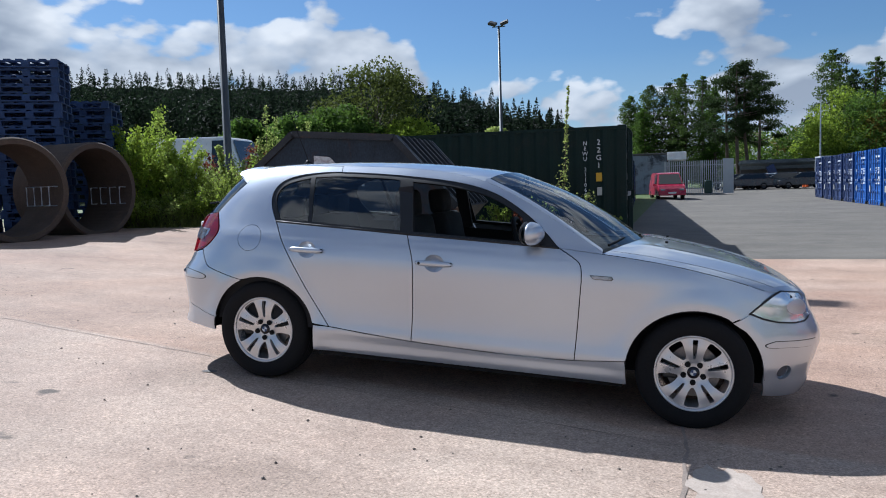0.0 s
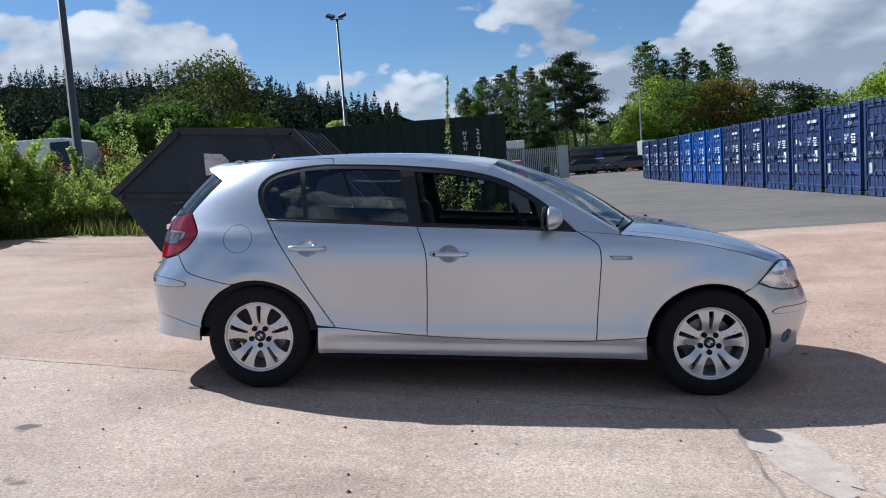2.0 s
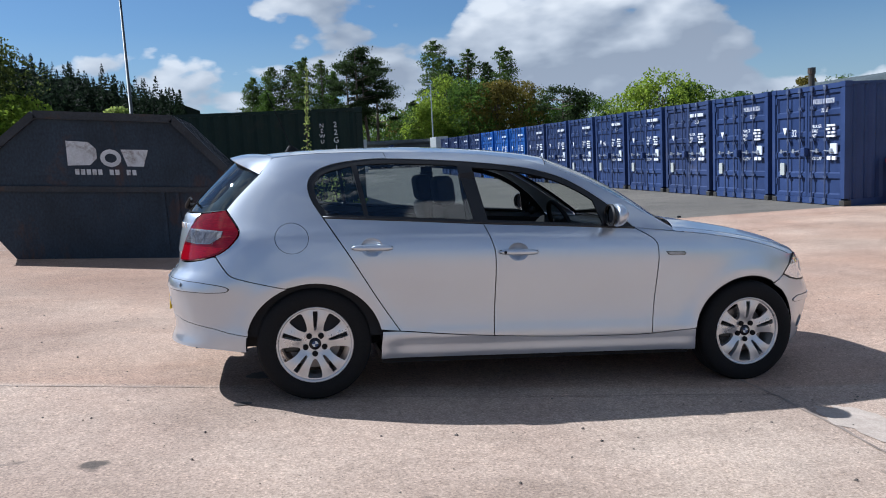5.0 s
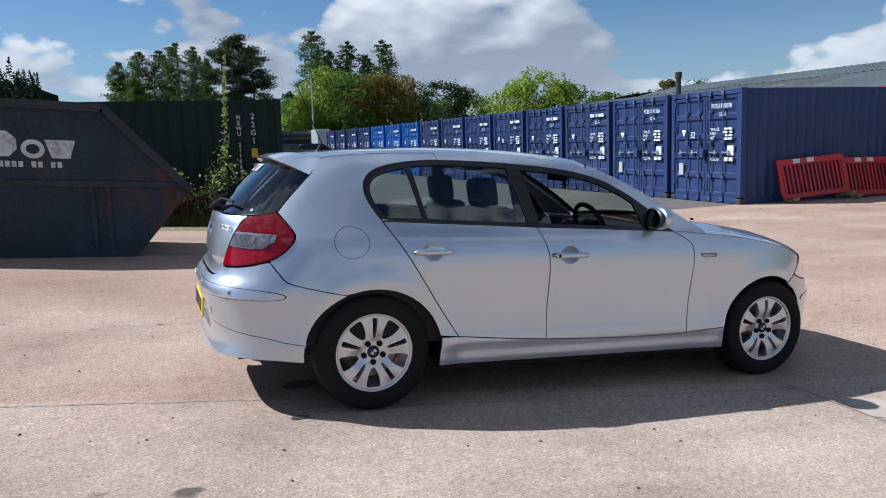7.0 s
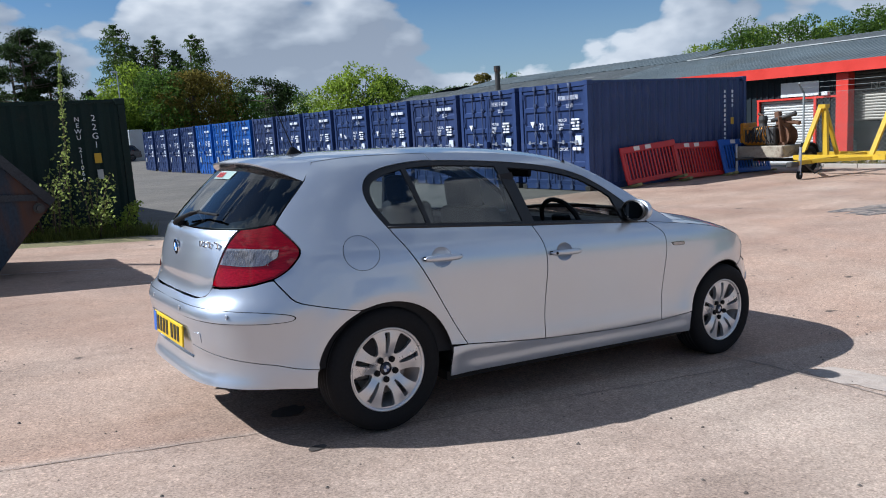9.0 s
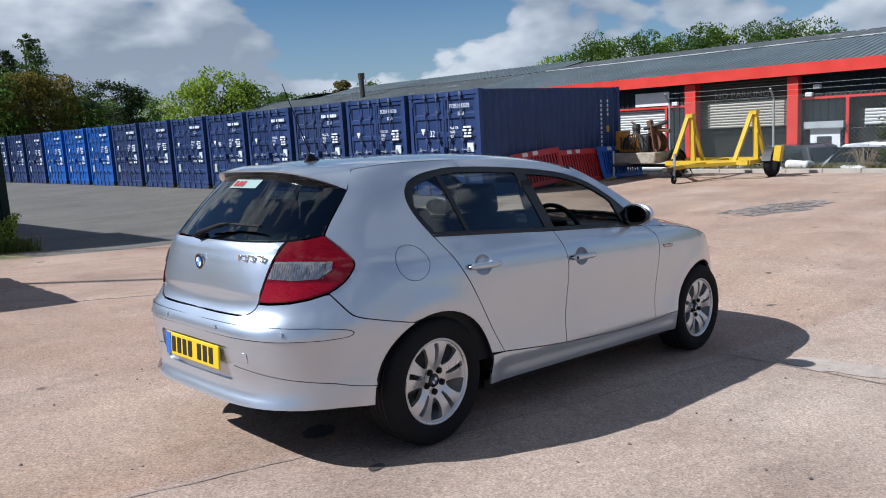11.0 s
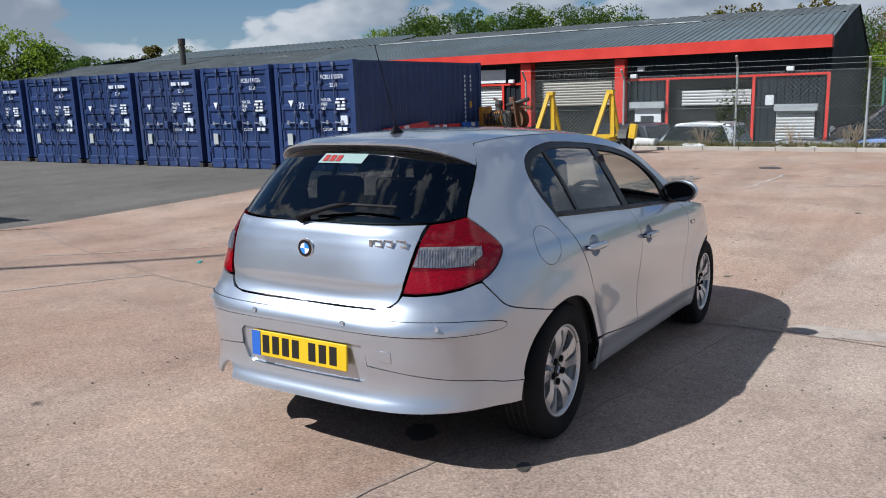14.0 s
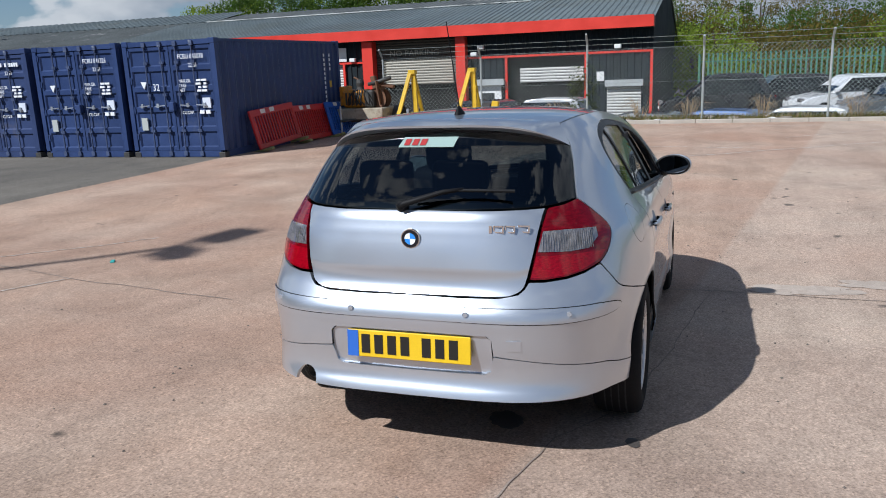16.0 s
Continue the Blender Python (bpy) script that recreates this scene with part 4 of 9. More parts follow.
TAIL = table([0.22, 0.285, 0.35, 0.41, 0.47, 0.55, 0.61, 0.645, 0.675, 0.70, 0.73, 0.80, 0.90, 0.98, 1.045, 1.12, 1.20, 1.28, 1.34, 1.40],
             [2.155, 2.160, 2.136, 2.140, 2.155, 2.168, 2.175, 2.168, 2.148, 2.130, 2.120, 2.118, 2.105, 2.085, 2.045, 1.98, 1.905, 1.825, 1.765, 1.70])
NOSE = table([0.16, 0.22, 0.33, 0.43, 0.52, 0.60, 0.66, 0.72, 0.78, 0.85, 0.95, 1.4],
             [1.965, 1.995, 2.015, 2.045, 2.055, 2.018, 1.985, 1.96, 1.918, 1.86, 1.78, 1.7])
XR, XF, NF = -0.6, 0.6, 3.4
ROUND = table([0.6, 0.70, 0.80, 0.94, 1.05, 1.2], [4.2, 4.0, 3.55, 3.36, 3.34, 3.5])


def half_width(x, z):
    w = WIDTH(z)
    if x < XR:
        q = min((XR - x) / (TAIL(z) + XR), 0.9999)
        n = ROUND(z)
        return w * (1 - q ** n) ** (1 / n)
    if x > XF:
        q = min((x - XF) / (NOSE(z) - XF), 0.9999)
        return w * (1 - q ** NF) ** (1 / NF)
    return w


def flare(x, z):
    """The slight swelling round the wheel arches."""
    f = 0
    for cx in (-1.33, 1.33):
        r = math.hypot((x - cx) / 1.06, z - 0.316)
        f += 0.016 * math.exp(-((r - 0.37) / 0.07) ** 2) * (1 if z < 0.75 else math.exp(-((z - 0.75) / 0.06) ** 2))
    return f


def side_chart(x, z):
    return Vector((x, -half_width(x, z) - flare(x, z), z))


def tail_chart(a, z):
    """a: bearing about the rear middle in radians, 0 straight back, positive to the car's right."""
    ln, w, n = TAIL(z) + XR, WIDTH(z), ROUND(z)
    r = 1 / ((abs(math.cos(a)) / ln) ** n + (abs(math.sin(a)) / w) ** n) ** (1 / n)
    x, y = XR - r * math.cos(a), -r * math.sin(a)
    return Vector((x, y - (flare(x, z) if a > 0 else -flare(x, z)), z))


def nose_chart(a, z):
    ln, w = NOSE(z) - XF, WIDTH(z)
    r = 1 / ((abs(math.cos(a)) / ln) ** NF + (abs(math.sin(a)) / w) ** NF) ** (1 / NF)
    x, y = XF + r * math.cos(a), -r * math.sin(a)
    return Vector((x, y - (flare(x, z) if a > 0 else -flare(x, z)), z))


def bear(x, z):
    """The bearing in tail_chart of the place on the side at x and z."""
    return math.atan2(half_width(x, z), XR - x)


def bear_y(y, z):
    """The bearing in tail_chart of the place on the tail at y and z."""
    ln, w, n = TAIL(z) + XR, WIDTH(z), ROUND(z)
    q = min(abs(y) / w, 0.9999)
    a = math.atan2(abs(y), ln * (1 - q ** n) ** (1 / n))
    return a if y < 0 else -a


def bear_f(x, z):
    return math.atan2(half_width(x, z), x - XF)


def bear_fy(y, z):
    ln, w = NOSE(z) - XF, WIDTH(z)
    q = min(abs(y) / w, 0.9999)
    return math.atan2(abs(y), ln * (1 - q ** NF) ** (1 / NF))


def spline(pts, n=8):
    out = []
    k = len(pts)
    for i in range(k - 1):
        p0, p1, p2, p3 = pts[max(i - 1, 0)], pts[i], pts[i + 1], pts[min(i + 2, k - 1)]
        for j in range(n):
            t = j / n
            out.append(tuple(0.5 * ((2 * b) + (c - a) * t + (2 * a - 5 * b + 4 * c - d) * t * t + (3 * b - a - 3 * c + d) * t ** 3) for a, b, c, d in zip(p0, p1, p2, p3)))
    out.append(tuple(pts[-1]))
    return out


def inside(poly, x, y):
    hit = False
    j = len(poly) - 1
    for i in range(len(poly)):
        (xi, yi), (xj, yj) = poly[i], poly[j]
        if (yi > y) != (yj > y) and x < (xj - xi) * (y - yi) / (yj - yi) + xi:
            hit = not hit
        j = i
    return hit


def area(poly):
    return 0.5 * sum(a[0] * b[1] - b[0] * a[1] for a, b in zip(poly, poly[1:] + poly[:1]))


def inset(poly, d):
    """The outline moved inward by d."""
    s = 1 if area(poly) > 0 else -1
    out = []
    n = len(poly)
    for i in range(n):
        a, b, c = Vector(poly[i - 1]), Vector(poly[i]), Vector(poly[(i + 1) % n])
        e1, e2 = (b - a), (c - b)
        if e1.length < 1e-7 or e2.length < 1e-7:
            out.append(tuple(b))
            continue
        e1.normalize()
        e2.normalize()
        n1, n2 = Vector((-e1.y, e1.x)) * s, Vector((-e2.y, e2.x)) * s
        nn = n1 + n2
        if nn.length < 1e-4:
            out.append(tuple(b))
            continue
        nn.normalize()
        out.append(tuple(b + nn * d / max(nn.dot(n1), 0.4)))
    return out


def tidy(poly, d=0.006):
    out = []
    for p in poly:
        if not out or math.dist(p, out[-1]) > d:
            out.append(p)
    return out


def densify(poly, step):
    out = []
    for a, b in zip(poly, poly[1:] + poly[:1]):
        k = max(1, int(math.dist(a, b) / step + 0.5))
        out += [(a[0] + (b[0] - a[0]) * i / k, a[1] + (b[1] - a[1]) * i / k) for i in range(k)]
    clean = [out[0]]
    for p in out[1:]:
        if math.dist(p, clean[-1]) > 1e-4:
            clean.append(p)
    if math.dist(clean[0], clean[-1]) < 1e-4:
        clean.pop()
    return clean


def panel(chart, poly, step=0.035, gap=0.0029, lift=0.0, flange=0.014, holes=(), mirror=False):
    """A sheet-metal skin: the outline poly, in the chart's two coordinates, laid on the body with turned-in edges."""
    poly = densify(inset(poly, gap) if gap else poly, step)
    loops = [poly] + [densify(h, step * 0.6) for h in holes]
    pts, edges = [], []
    for lp in loops:
        o = len(pts)
        pts += lp
        edges += [(o + i, o + (i + 1) % len(lp)) for i in range(len(lp))]
    nb = len(pts)
    x0, x1 = min(p[0] for p in poly), max(p[0] for p in poly)
    y0, y1 = min(p[1] for p in poly), max(p[1] for p in poly)
    edge_pts = np.array([(a[0] + (b[0] - a[0]) * q / 5, a[1] + (b[1] - a[1]) * q / 5) for lp in loops for a, b in zip(lp, lp[1:] + lp[:1]) for q in range(5)])
    y, row = y0 + step * 0.5, 0
    while y < y1:
        x = x0 + step * (0.5 if row % 2 else 0.0)
        while x < x1:
            if inside(poly, x, y) and not any(inside(h, x, y) for h in loops[1:]) and np.min(np.hypot(edge_pts[:, 0] - x, edge_pts[:, 1] - y)) > step * 0.5:
                pts.append((x, y))
            x += step
        y += step * 0.87
        row += 1
    v2, _, f2, *_ = delaunay_2d_cdt([Vector(p) for p in pts], edges, [], 0, 1e-6)
    tris = []
    for f in f2:
        cx, cy = sum(v2[i][0] for i in f) / len(f), sum(v2[i][1] for i in f) / len(f)
        p, q, r = (v2[i] for i in f[:3])
        longest = max((p - q).length_squared, (q - r).length_squared, (r - p).length_squared)
        sliver = abs((q - p).cross(r - p)) < 0.03 * longest
        if not sliver and inside(poly, cx, cy) and not any(inside(h, cx, cy) for h in loops[1:]):
            tris.append(tuple(f))
    e = 0.002
    out, back, normals = [], [], []
    for p in v2:
        c = chart(p[0], p[1])
        nrm = (chart(p[0] + e, p[1]) - chart(p[0] - e, p[1])).cross(chart(p[0], p[1] + e) - chart(p[0], p[1] - e))
        nrm.normalize()
        if nrm.dot(c - Vector((c.x * 0.75, 0, 0.5))) < 0:
            nrm = -nrm
        out.append(c + nrm * lift)
        normals.append(nrm)
        back.append(c + nrm * (lift - flange))
    faces = list(tris)
    verts = [tuple(p) for p in out]
    if flange:
        count = {}
        for f in tris:
            for a, b in zip(f, f[1:] + f[:1]):
                count[frozenset((a, b))] = count.get(frozenset((a, b)), 0) + 1
        rim = {}
        for f in tris:
            for a, b in zip(f, f[1:] + f[:1]):
                if count[frozenset((a, b))] == 1:
                    q = []
                    for i in (a, b):
                        if i not in rim:
                            rim[i] = (len(verts), len(verts) + 1)
                            verts.append(tuple(out[i]))
                            verts.append(tuple(back[i]))
                        q.append(rim[i])
                    faces.append((q[1][0], q[0][0], q[0][1], q[1][1]))
    sign = -1 if mirror else 1
    turned = []
    for f in faces[:len(tris)]:
        a, b, c = (Vector(verts[i]) for i in f[:3])
        g = (b - a).cross(c - a)
        o = a - Vector((a.x * 0.75, 0, 0.5))
        turned.append(f if g.dot(o) * sign >= 0 else f[::-1])
    faces = turned + faces[len(tris):]
    used = sorted({i for f in faces for i in f})
    remap = {i: k for k, i in enumerate(used)}
    me = mesh_from("panel", [(verts[i][0], verts[i][1] * sign, verts[i][2]) for i in used], [tuple(remap[i] for i in f) for f in faces], None, True)
    me.shade_smooth()
    me.normals_split_custom_set_from_vertices([(normals[i].x, normals[i].y * sign, normals[i].z) if i < len(normals) else (0, 0, 0) for i in used])
    return me


def skin(name, parent, mat, chart, poly, label="", both=True, **kw):
    """The panel on the right side and, with both, its twin on the left."""
    obs = []
    for mir in ((False, True) if both else (False,)):
        obs.append(part(name, panel(chart, poly, mirror=mir, **kw), mat, parent, label, smooth=True))
    return obs


def strip(name, parent, mat, chart_pts, width, lift=0.003):
    """A flat ribbon of that width along points on the body, used for creases and rubber seals."""
    bm = bmesh.new()
    tube(bm, chart_pts, width / 2, 6)
    return part(name, bm, mat, parent, smooth=True)


car = thing("car", SLOPE @ Matrix.Translation((0, 0.036, 0)), "silver five-door hatchback, front window open, parked on sloping concrete", "car")

# outlines in side view: x along the car, z up
ARCH_R = [(-1.33 + 0.372 * math.cos(a), 0.316 + 0.345 * math.sin(a)) for a in np.linspace(radians(-12), radians(192), 33)]
ARCH_F = [(1.33 + 0.368 * math.cos(a), 0.316 + 0.348 * math.sin(a)) for a in np.linspace(radians(-12), radians(192), 33)]
LOW = spline([(-0.96, 0.388), (-0.856, 0.384), (-0.628, 0.364), (-0.31, 0.342), (0.084, 0.326), (0.405, 0.321), (0.677, 0.326), (0.96, 0.352)], 6)
B_SEAM = spline([(-0.374, 0.985), (-0.330, 0.88), (-0.313, 0.80), (-0.309, 0.648), (-0.31, 0.342)], 6)
F_SEAM = spline([(0.553, 0.963), (0.64, 0.915), (0.683, 0.875), (0.694, 0.80), (0.692, 0.715), (0.677, 0.326)], 6)
R_SEAM = spline([(-1.284, 1.019), (-1.141, 0.809), (-0.983, 0.565), (-0.856, 0.384)], 8)
DLO_TOP = spline([(-1.284, 1.019), (-1.342, 1.11), (-1.362, 1.19), (-1.336, 1.253), (-1.267, 1.297), (-1.137, 1.329), (-0.907, 1.350), (-0.507, 1.344), (-0.142, 1.318), (0.088, 1.272), (0.251, 1.2), (0.411, 1.094), (0.553, 0.963)], 6)
BELT = [(-1.284, 1.019), (-0.374, 0.985), (0.553, 0.963)]
RAIL = table([-1.72, -1.4, -1.1, -0.8, -0.45, -0.15, 0.05, 0.25, 0.45, 0.65, 0.80],
             [1.318, 1.366, 1.384, 1.391, 1.388, 1.366, 1.326, 1.252, 1.152, 1.04, 0.958])


def low_between(x0, x1):
    return [p for p in LOW if x0 < p[0] < x1]


CUP = lambda cx, cz: [(cx + 0.062 * math.cos(a), cz + 0.052 * math.sin(a)) for a in np.linspace(0, math.tau, 28, endpoint=False)]
CUP_R, CUP_F = CUP(-1.02, 0.858), CUP(-0.18, 0.829)
rear_door = [(-1.284, 1.019), (-0.374, 0.985)] + B_SEAM[1:] + low_between(-0.85, -0.315)[::-1] + R_SEAM[::-1][:-1]
front_door = [(-0.374, 0.985), (0.553, 0.963)] + F_SEAM[1:] + low_between(-0.30, 0.67)[::-1] + B_SEAM[::-1][:-1]
doors = {}
for nm, poly, cup in (("rear_door", rear_door, CUP_R), ("front_door", front_door, CUP_F)):
    doors[nm] = skin(nm, car, M_SILVER, side_chart, tidy(poly), holes=(cup,))
sill = [p for p in LOW] + [(0.965, 0.30), (0.975, 0.215), (-0.965, 0.225), (-0.965, 0.30)]


def sill_chart(x, z):
    """The sill: drawn in under the doors, with a ledge along its foot."""
    p = side_chart(x, z)
    ends = smooth_step(-0.97, -0.80, x) * smooth_step(0.98, 0.86, x)
    p.y += ends * (0.003 * smooth_step(0.36, 0.33, z) - 0.005 * smooth_step(0.31, 0.235, z))
    return p


skin("sill", car, M_SILVER, sill_chart, tidy(sill), step=0.018)

# door handles with their recessed cups
def handle(door_ob, cx, cz, sgn, lock):
    bm = bmesh.new()
    rim, mid, deep = [], [], []
    for a in np.linspace(0, math.tau, 28, endpoint=False):
        for k, (s, d, lst) in enumerate(((1.0, 0.001, rim), (0.8, 0.014, mid), (0.35, 0.02, deep))):
            p = side_chart(cx + 0.062 * s * math.cos(a), cz + 0.052 * s * math.sin(a))
            lst.append(bm.verts.new((p.x, (p.y + d) * sgn, p.z)))
    n = len(rim)
    for i in range(n):
        j = (i + 1) % n
        bm.faces.new((rim[i], rim[j], mid[j], mid[i]))
        bm.faces.new((mid[i], mid[j], deep[j], deep[i]))
    bm.faces.new(deep)
    part("handle_cup", bm, M_SILVER, door_ob, smooth=True)
    bm = bmesh.new()
    rings = []
    for i in range(13):
        u = -1 + i / 6
        x = cx + u * 0.118
        p = side_chart(x, cz)
        half_h = 0.016 * (1 - abs(u) ** 6) ** 0.5 + 0.001
        dep = 0.012 + 0.014 * (1 - u * u) ** 0.5
        rings.append([bm.verts.new((x, (p.y - dep - 0.011 * math.cos(a)) * sgn, cz + half_h * math.sin(a))) for a in np.linspace(0, math.tau, 10, endpoint=False)])
    for r0, r1 in zip(rings, rings[1:]):
        for k in range(10):
            bm.faces.new((r0[k], r0[(k + 1) % 10], r1[(k + 1) % 10], r1[k]))
    bm.faces.new(rings[0])
    bm.faces.new(rings[-1])
    h = part("door_handle", bm, M_SILVER, door_ob, smooth=True)
    for u in (-1, 1):
        p = side_chart(cx + u * 0.1, cz)
        part("handle_foot", box_bm((cx + u * 0.1 - 0.01, min(p.y * sgn, (p.y - 0.02) * sgn), cz - 0.01), (cx + u * 0.1 + 0.01, max(p.y * sgn, (p.y - 0.02) * sgn), cz + 0.01)), M_PLASTIC, door_ob)
    if lock:
        p = side_chart(cx - 0.085, cz)
        bm = bmesh.new()
        lathe(bm, [(0.0005, 0.003), (0.007, 0.003), (0.009, 0.0)], Matrix.Translation((cx - 0.085, (p.y - 0.033) * sgn, cz)) @ pose(0, 0, 0, 90 * sgn), 14)
        part("lock", bm, M_PLASTIC, door_ob)


for i, sgn in ((0, 1), (1, -1)):
    handle(doors["rear_door"][i], -1.02, 0.858, sgn, False)
    handle(doors["front_door"][i], -0.18, 0.829, sgn, i == 0)

# side windows: black frame, panes and pillars
def shrink(poly, d):
    return densify(inset(poly, d), 0.03)


dlo = DLO_TOP + [(0.553, 0.963), (-0.374, 0.985)]
dlo = [p for i, p in enumerate(dlo) if i == 0 or math.dist(p, dlo[i - 1]) > 1e-4]
glass_rear_q = spline([(-1.262, 1.036), (-1.315, 1.12), (-1.328, 1.19), (-1.303, 1.238), (-1.245, 1.272), (-1.135, 1.301), (-1.115, 1.305)], 5) + [(-1.055, 1.03)]
glass_rear = [(-1.03, 1.029)] + spline([(-1.085, 1.311), (-0.9, 1.324), (-0.6, 1.321), (-0.495, 1.316)], 5) + [(-0.425, 1.01)]
glass_front = [(-0.345, 1.008)] + spline([(-0.408, 1.308), (-0.15, 1.289), (0.07, 1.245), (0.22, 1.182), (0.315, 1.125)], 5) + [(0.36, 0.985)]
frame_obs = skin("window_frame", car, M_TRIM, side_chart, dlo, label="black window surround", gap=0.0, lift=-0.003, holes=(glass_rear_q, glass_rear, glass_front))
skin("quarter_window", car, M_GLASS_SIDE, side_chart, glass_rear_q, gap=-0.002, lift=-0.008, flange=0)
skin("rear_door_window", car, M_GLASS_SIDE, side_chart, glass_rear, gap=-0.002, lift=-0.008, flange=0)
for mir in (True,):
    part("front_door_window", panel(side_chart, glass_front, gap=-0.002, lift=-0.008, flange=0, mirror=mir), M_GLASS_SIDE, car, smooth=True)
for sgn in (1, -1):
    pts = [side_chart(x, z) for x, z in BELT]
    pts = [side_chart(BELT[0][0] + (BELT[-1][0] - BELT[0][0]) * i / 24, BELT[0][1] + (BELT[-1][1] - BELT[0][1]) * i / 24) for i in range(25)]
    strip("belt_seal", car, M_TRIM, [(p.x, (p.y - 0.001) * sgn, p.z) for p in pts], 0.014)

# front wing and A-pillar with roof rail
CREST = table([0.55, 0.80, 1.0, 1.2, 1.4, 1.6, 1.72, 1.82], [0.955, 0.945, 0.928, 0.902, 0.864, 0.812, 0.772, 0.735])
BUMP_F = [(1.505, 0.61), (1.56, 0.634), (1.60, 0.658), (1.655, 0.704), (1.72, 0.752), (1.765, 0.778)]
wing = [(0.80, 0.945)] + [(x, CREST(x)) for x in (0.9, 1.0, 1.1, 1.2, 1.3, 1.4, 1.5, 1.6, 1.66)] + [(1.70, 0.779), (1.655, 0.706), (1.60, 0.662), (1.56, 0.636), (1.515, 0.612)]
wing += [p for p in ARCH_F if p[0] < 1.50 and p[1] > 0.352] + [(0.957, 0.352)] + [p for p in LOW if p[0] > 0.69][::-1][1:] + F_SEAM[::-1]
skin("front_wing", car, M_SILVER, side_chart, tidy(wing))
rail_top = [(x, RAIL(x)) for x in np.linspace(-1.60, 0.80, 40)]
a_pillar = [p for p in DLO_TOP if p[0] > -0.9 and p[1] > 0.97][::-1]
pillar = [(0.553, 0.963)] + a_pillar + [(-0.907, 1.350)] + [q for q in rail_top if q[0] >= -0.93] + [(0.80, 0.945)]
skin("roof_rail", car, M_SILVER, side_chart, tidy(pillar), step=0.028, gap=0.0005)

# quarter panel, drawn in bearings
def bend(poly):
    return [(bear(x, z), z) for x, z in poly]


LAMP_SIDE = [(-1.812, 1.048), (-1.776, 1.0)] + spline([(-1.752, 0.966), (-1.738, 0.936), (-1.748, 0.902), (-1.79, 0.853), (-1.83, 0.822), (-1.869, 0.800)], 5)
SEAM_BUMP = spline([(-1.869, 0.80), (-1.83, 0.745), (-1.785, 0.697), (-1.70, 0.672), (-1.56, 0.645), (-1.485, 0.632)], 6)
GLASS_EDGE = spline([(-1.812, 1.048), (-1.775, 1.095), (-1.732, 1.144), (-1.682, 1.197), (-1.63, 1.25)], 4)
SPOILER_EDGE = [(-1.63, 1.25), (-1.608, 1.285), (-1.585, 1.318)]
fuel = bend([(-1.455 + 0.092 * math.cos(a), 0.905 + 0.083 * math.sin(a)) for a in np.linspace(0, math.tau, 48, endpoint=False)])
quarter = bend(R_SEAM[::-1]) + bend([p for p in DLO_TOP if p[0] < -0.9][1:])
quarter += bend([q for q in rail_top if -1.55 < q[0] < -0.92][::-1] + [(-1.555, RAIL(-1.555))])
quarter += bend(SPOILER_EDGE[::-1]) + bend(GLASS_EDGE[::-1][1:])
quarter += bend(LAMP_SIDE[1:-1]) + bend(SEAM_BUMP) + bend([p for p in ARCH_R if p[0] > -1.47 and p[1] > 0.386][::-1])
quarter = tidy(quarter)
skin("quarter_panel", car, M_SILVER, tail_chart, quarter, holes=(fuel,))
part("fuel_flap", panel(tail_chart, fuel, gap=0.0022), M_SILVER, car, smooth=True)
part("fuel_flap", panel(tail_chart, fuel, gap=0.0, mirror=True), M_SILVER, car, smooth=True)

# tail: bumper, tailgate, lamps, glass
def both_sides(right):
    """An outline that crosses the middle, from its right half, given from top middle to bottom middle."""
    return right + [(-a, z) for a, z in right[::-1]]


bump_r = [(0.0, 0.690)] + [(bear_y(y, z), z) for y, z in ((-0.2, 0.690), (-0.36, 0.692), (-0.43, 0.705), (-0.452, 0.725), (-0.466, 0.750), (-0.52, 0.749), (-0.60, 0.757), (-0.66, 0.772))]
bump_r += bend([(-1.885, 0.792)]) + bend(SEAM_BUMP[1:]) + bend([p for p in ARCH_R if p[0] < -1.48 and p[1] > 0.27])
low_r = [(bear_y(-0.74, 0.400), 0.400), (bear_y(-0.6, 0.428), 0.428), (bear_y(-0.45, 0.452), 0.452), (bear_y(-0.34, 0.466), 0.466)]
side_low = [(bear(-1.69, 0.368), 0.368), (bear(-1.80, 0.382), 0.382)]
arch_hi = bend([p for p in ARCH_R if p[0] < -1.48 and p[1] > 0.372])
RECESS = [(-0.34, 0.466), (-0.335, 0.53), (-0.318, 0.548), (0.0, 0.552)]
upper = bump_r[:9] + bend([(-1.885, 0.792)]) + bend(SEAM_BUMP[1:]) + arch_hi + side_low + low_r + [(bear_y(y, z), z) for y, z in RECESS]
upper = tidy(upper, 0.004)
skin("rear_bumper", car, M_SILVER, tail_chart, both_sides(upper), both=False, gap=0.0018, step=0.03)
low_edge = [(0.0, 0.283), (bear_y(-0.3, 0.284), 0.284), (bear_y(-0.6, 0.287), 0.287), (bear(-1.85, 0.285), 0.285), (bear(-1.70, 0.278), 0.278)]
arch_lo = bend([p for p in ARCH_R if p[0] < -1.48 and 0.27 < p[1] <= 0.368])
lower = [(0.0, 0.385)] + [(bear_y(y, z), z) for y, z in ((-0.2, 0.386), (-0.30, 0.388), (-0.325, 0.40), (-0.34, 0.464))] + low_r[::-1] + side_low[::-1] + arch_lo + low_edge[::-1][:-1] + [(0.0, 0.283)]
lower = tidy(lower, 0.004)
low_poly = lower[:-1] + [(-a, z) for a, z in lower[::-1][:-1]]
pipe_cut = [(bear_y(0.49 - 0.055 * math.cos(a), 0.3), 0.285 + 0.066 * math.sin(a)) for a in np.linspace(0, math.pi, 13)]
at = next(i for i, p in enumerate(low_poly) if p[0] < bear_y(0.5, 0.3) and p[1] < 0.295)
low_poly = low_poly[:at] + pipe_cut + low_poly[at:]
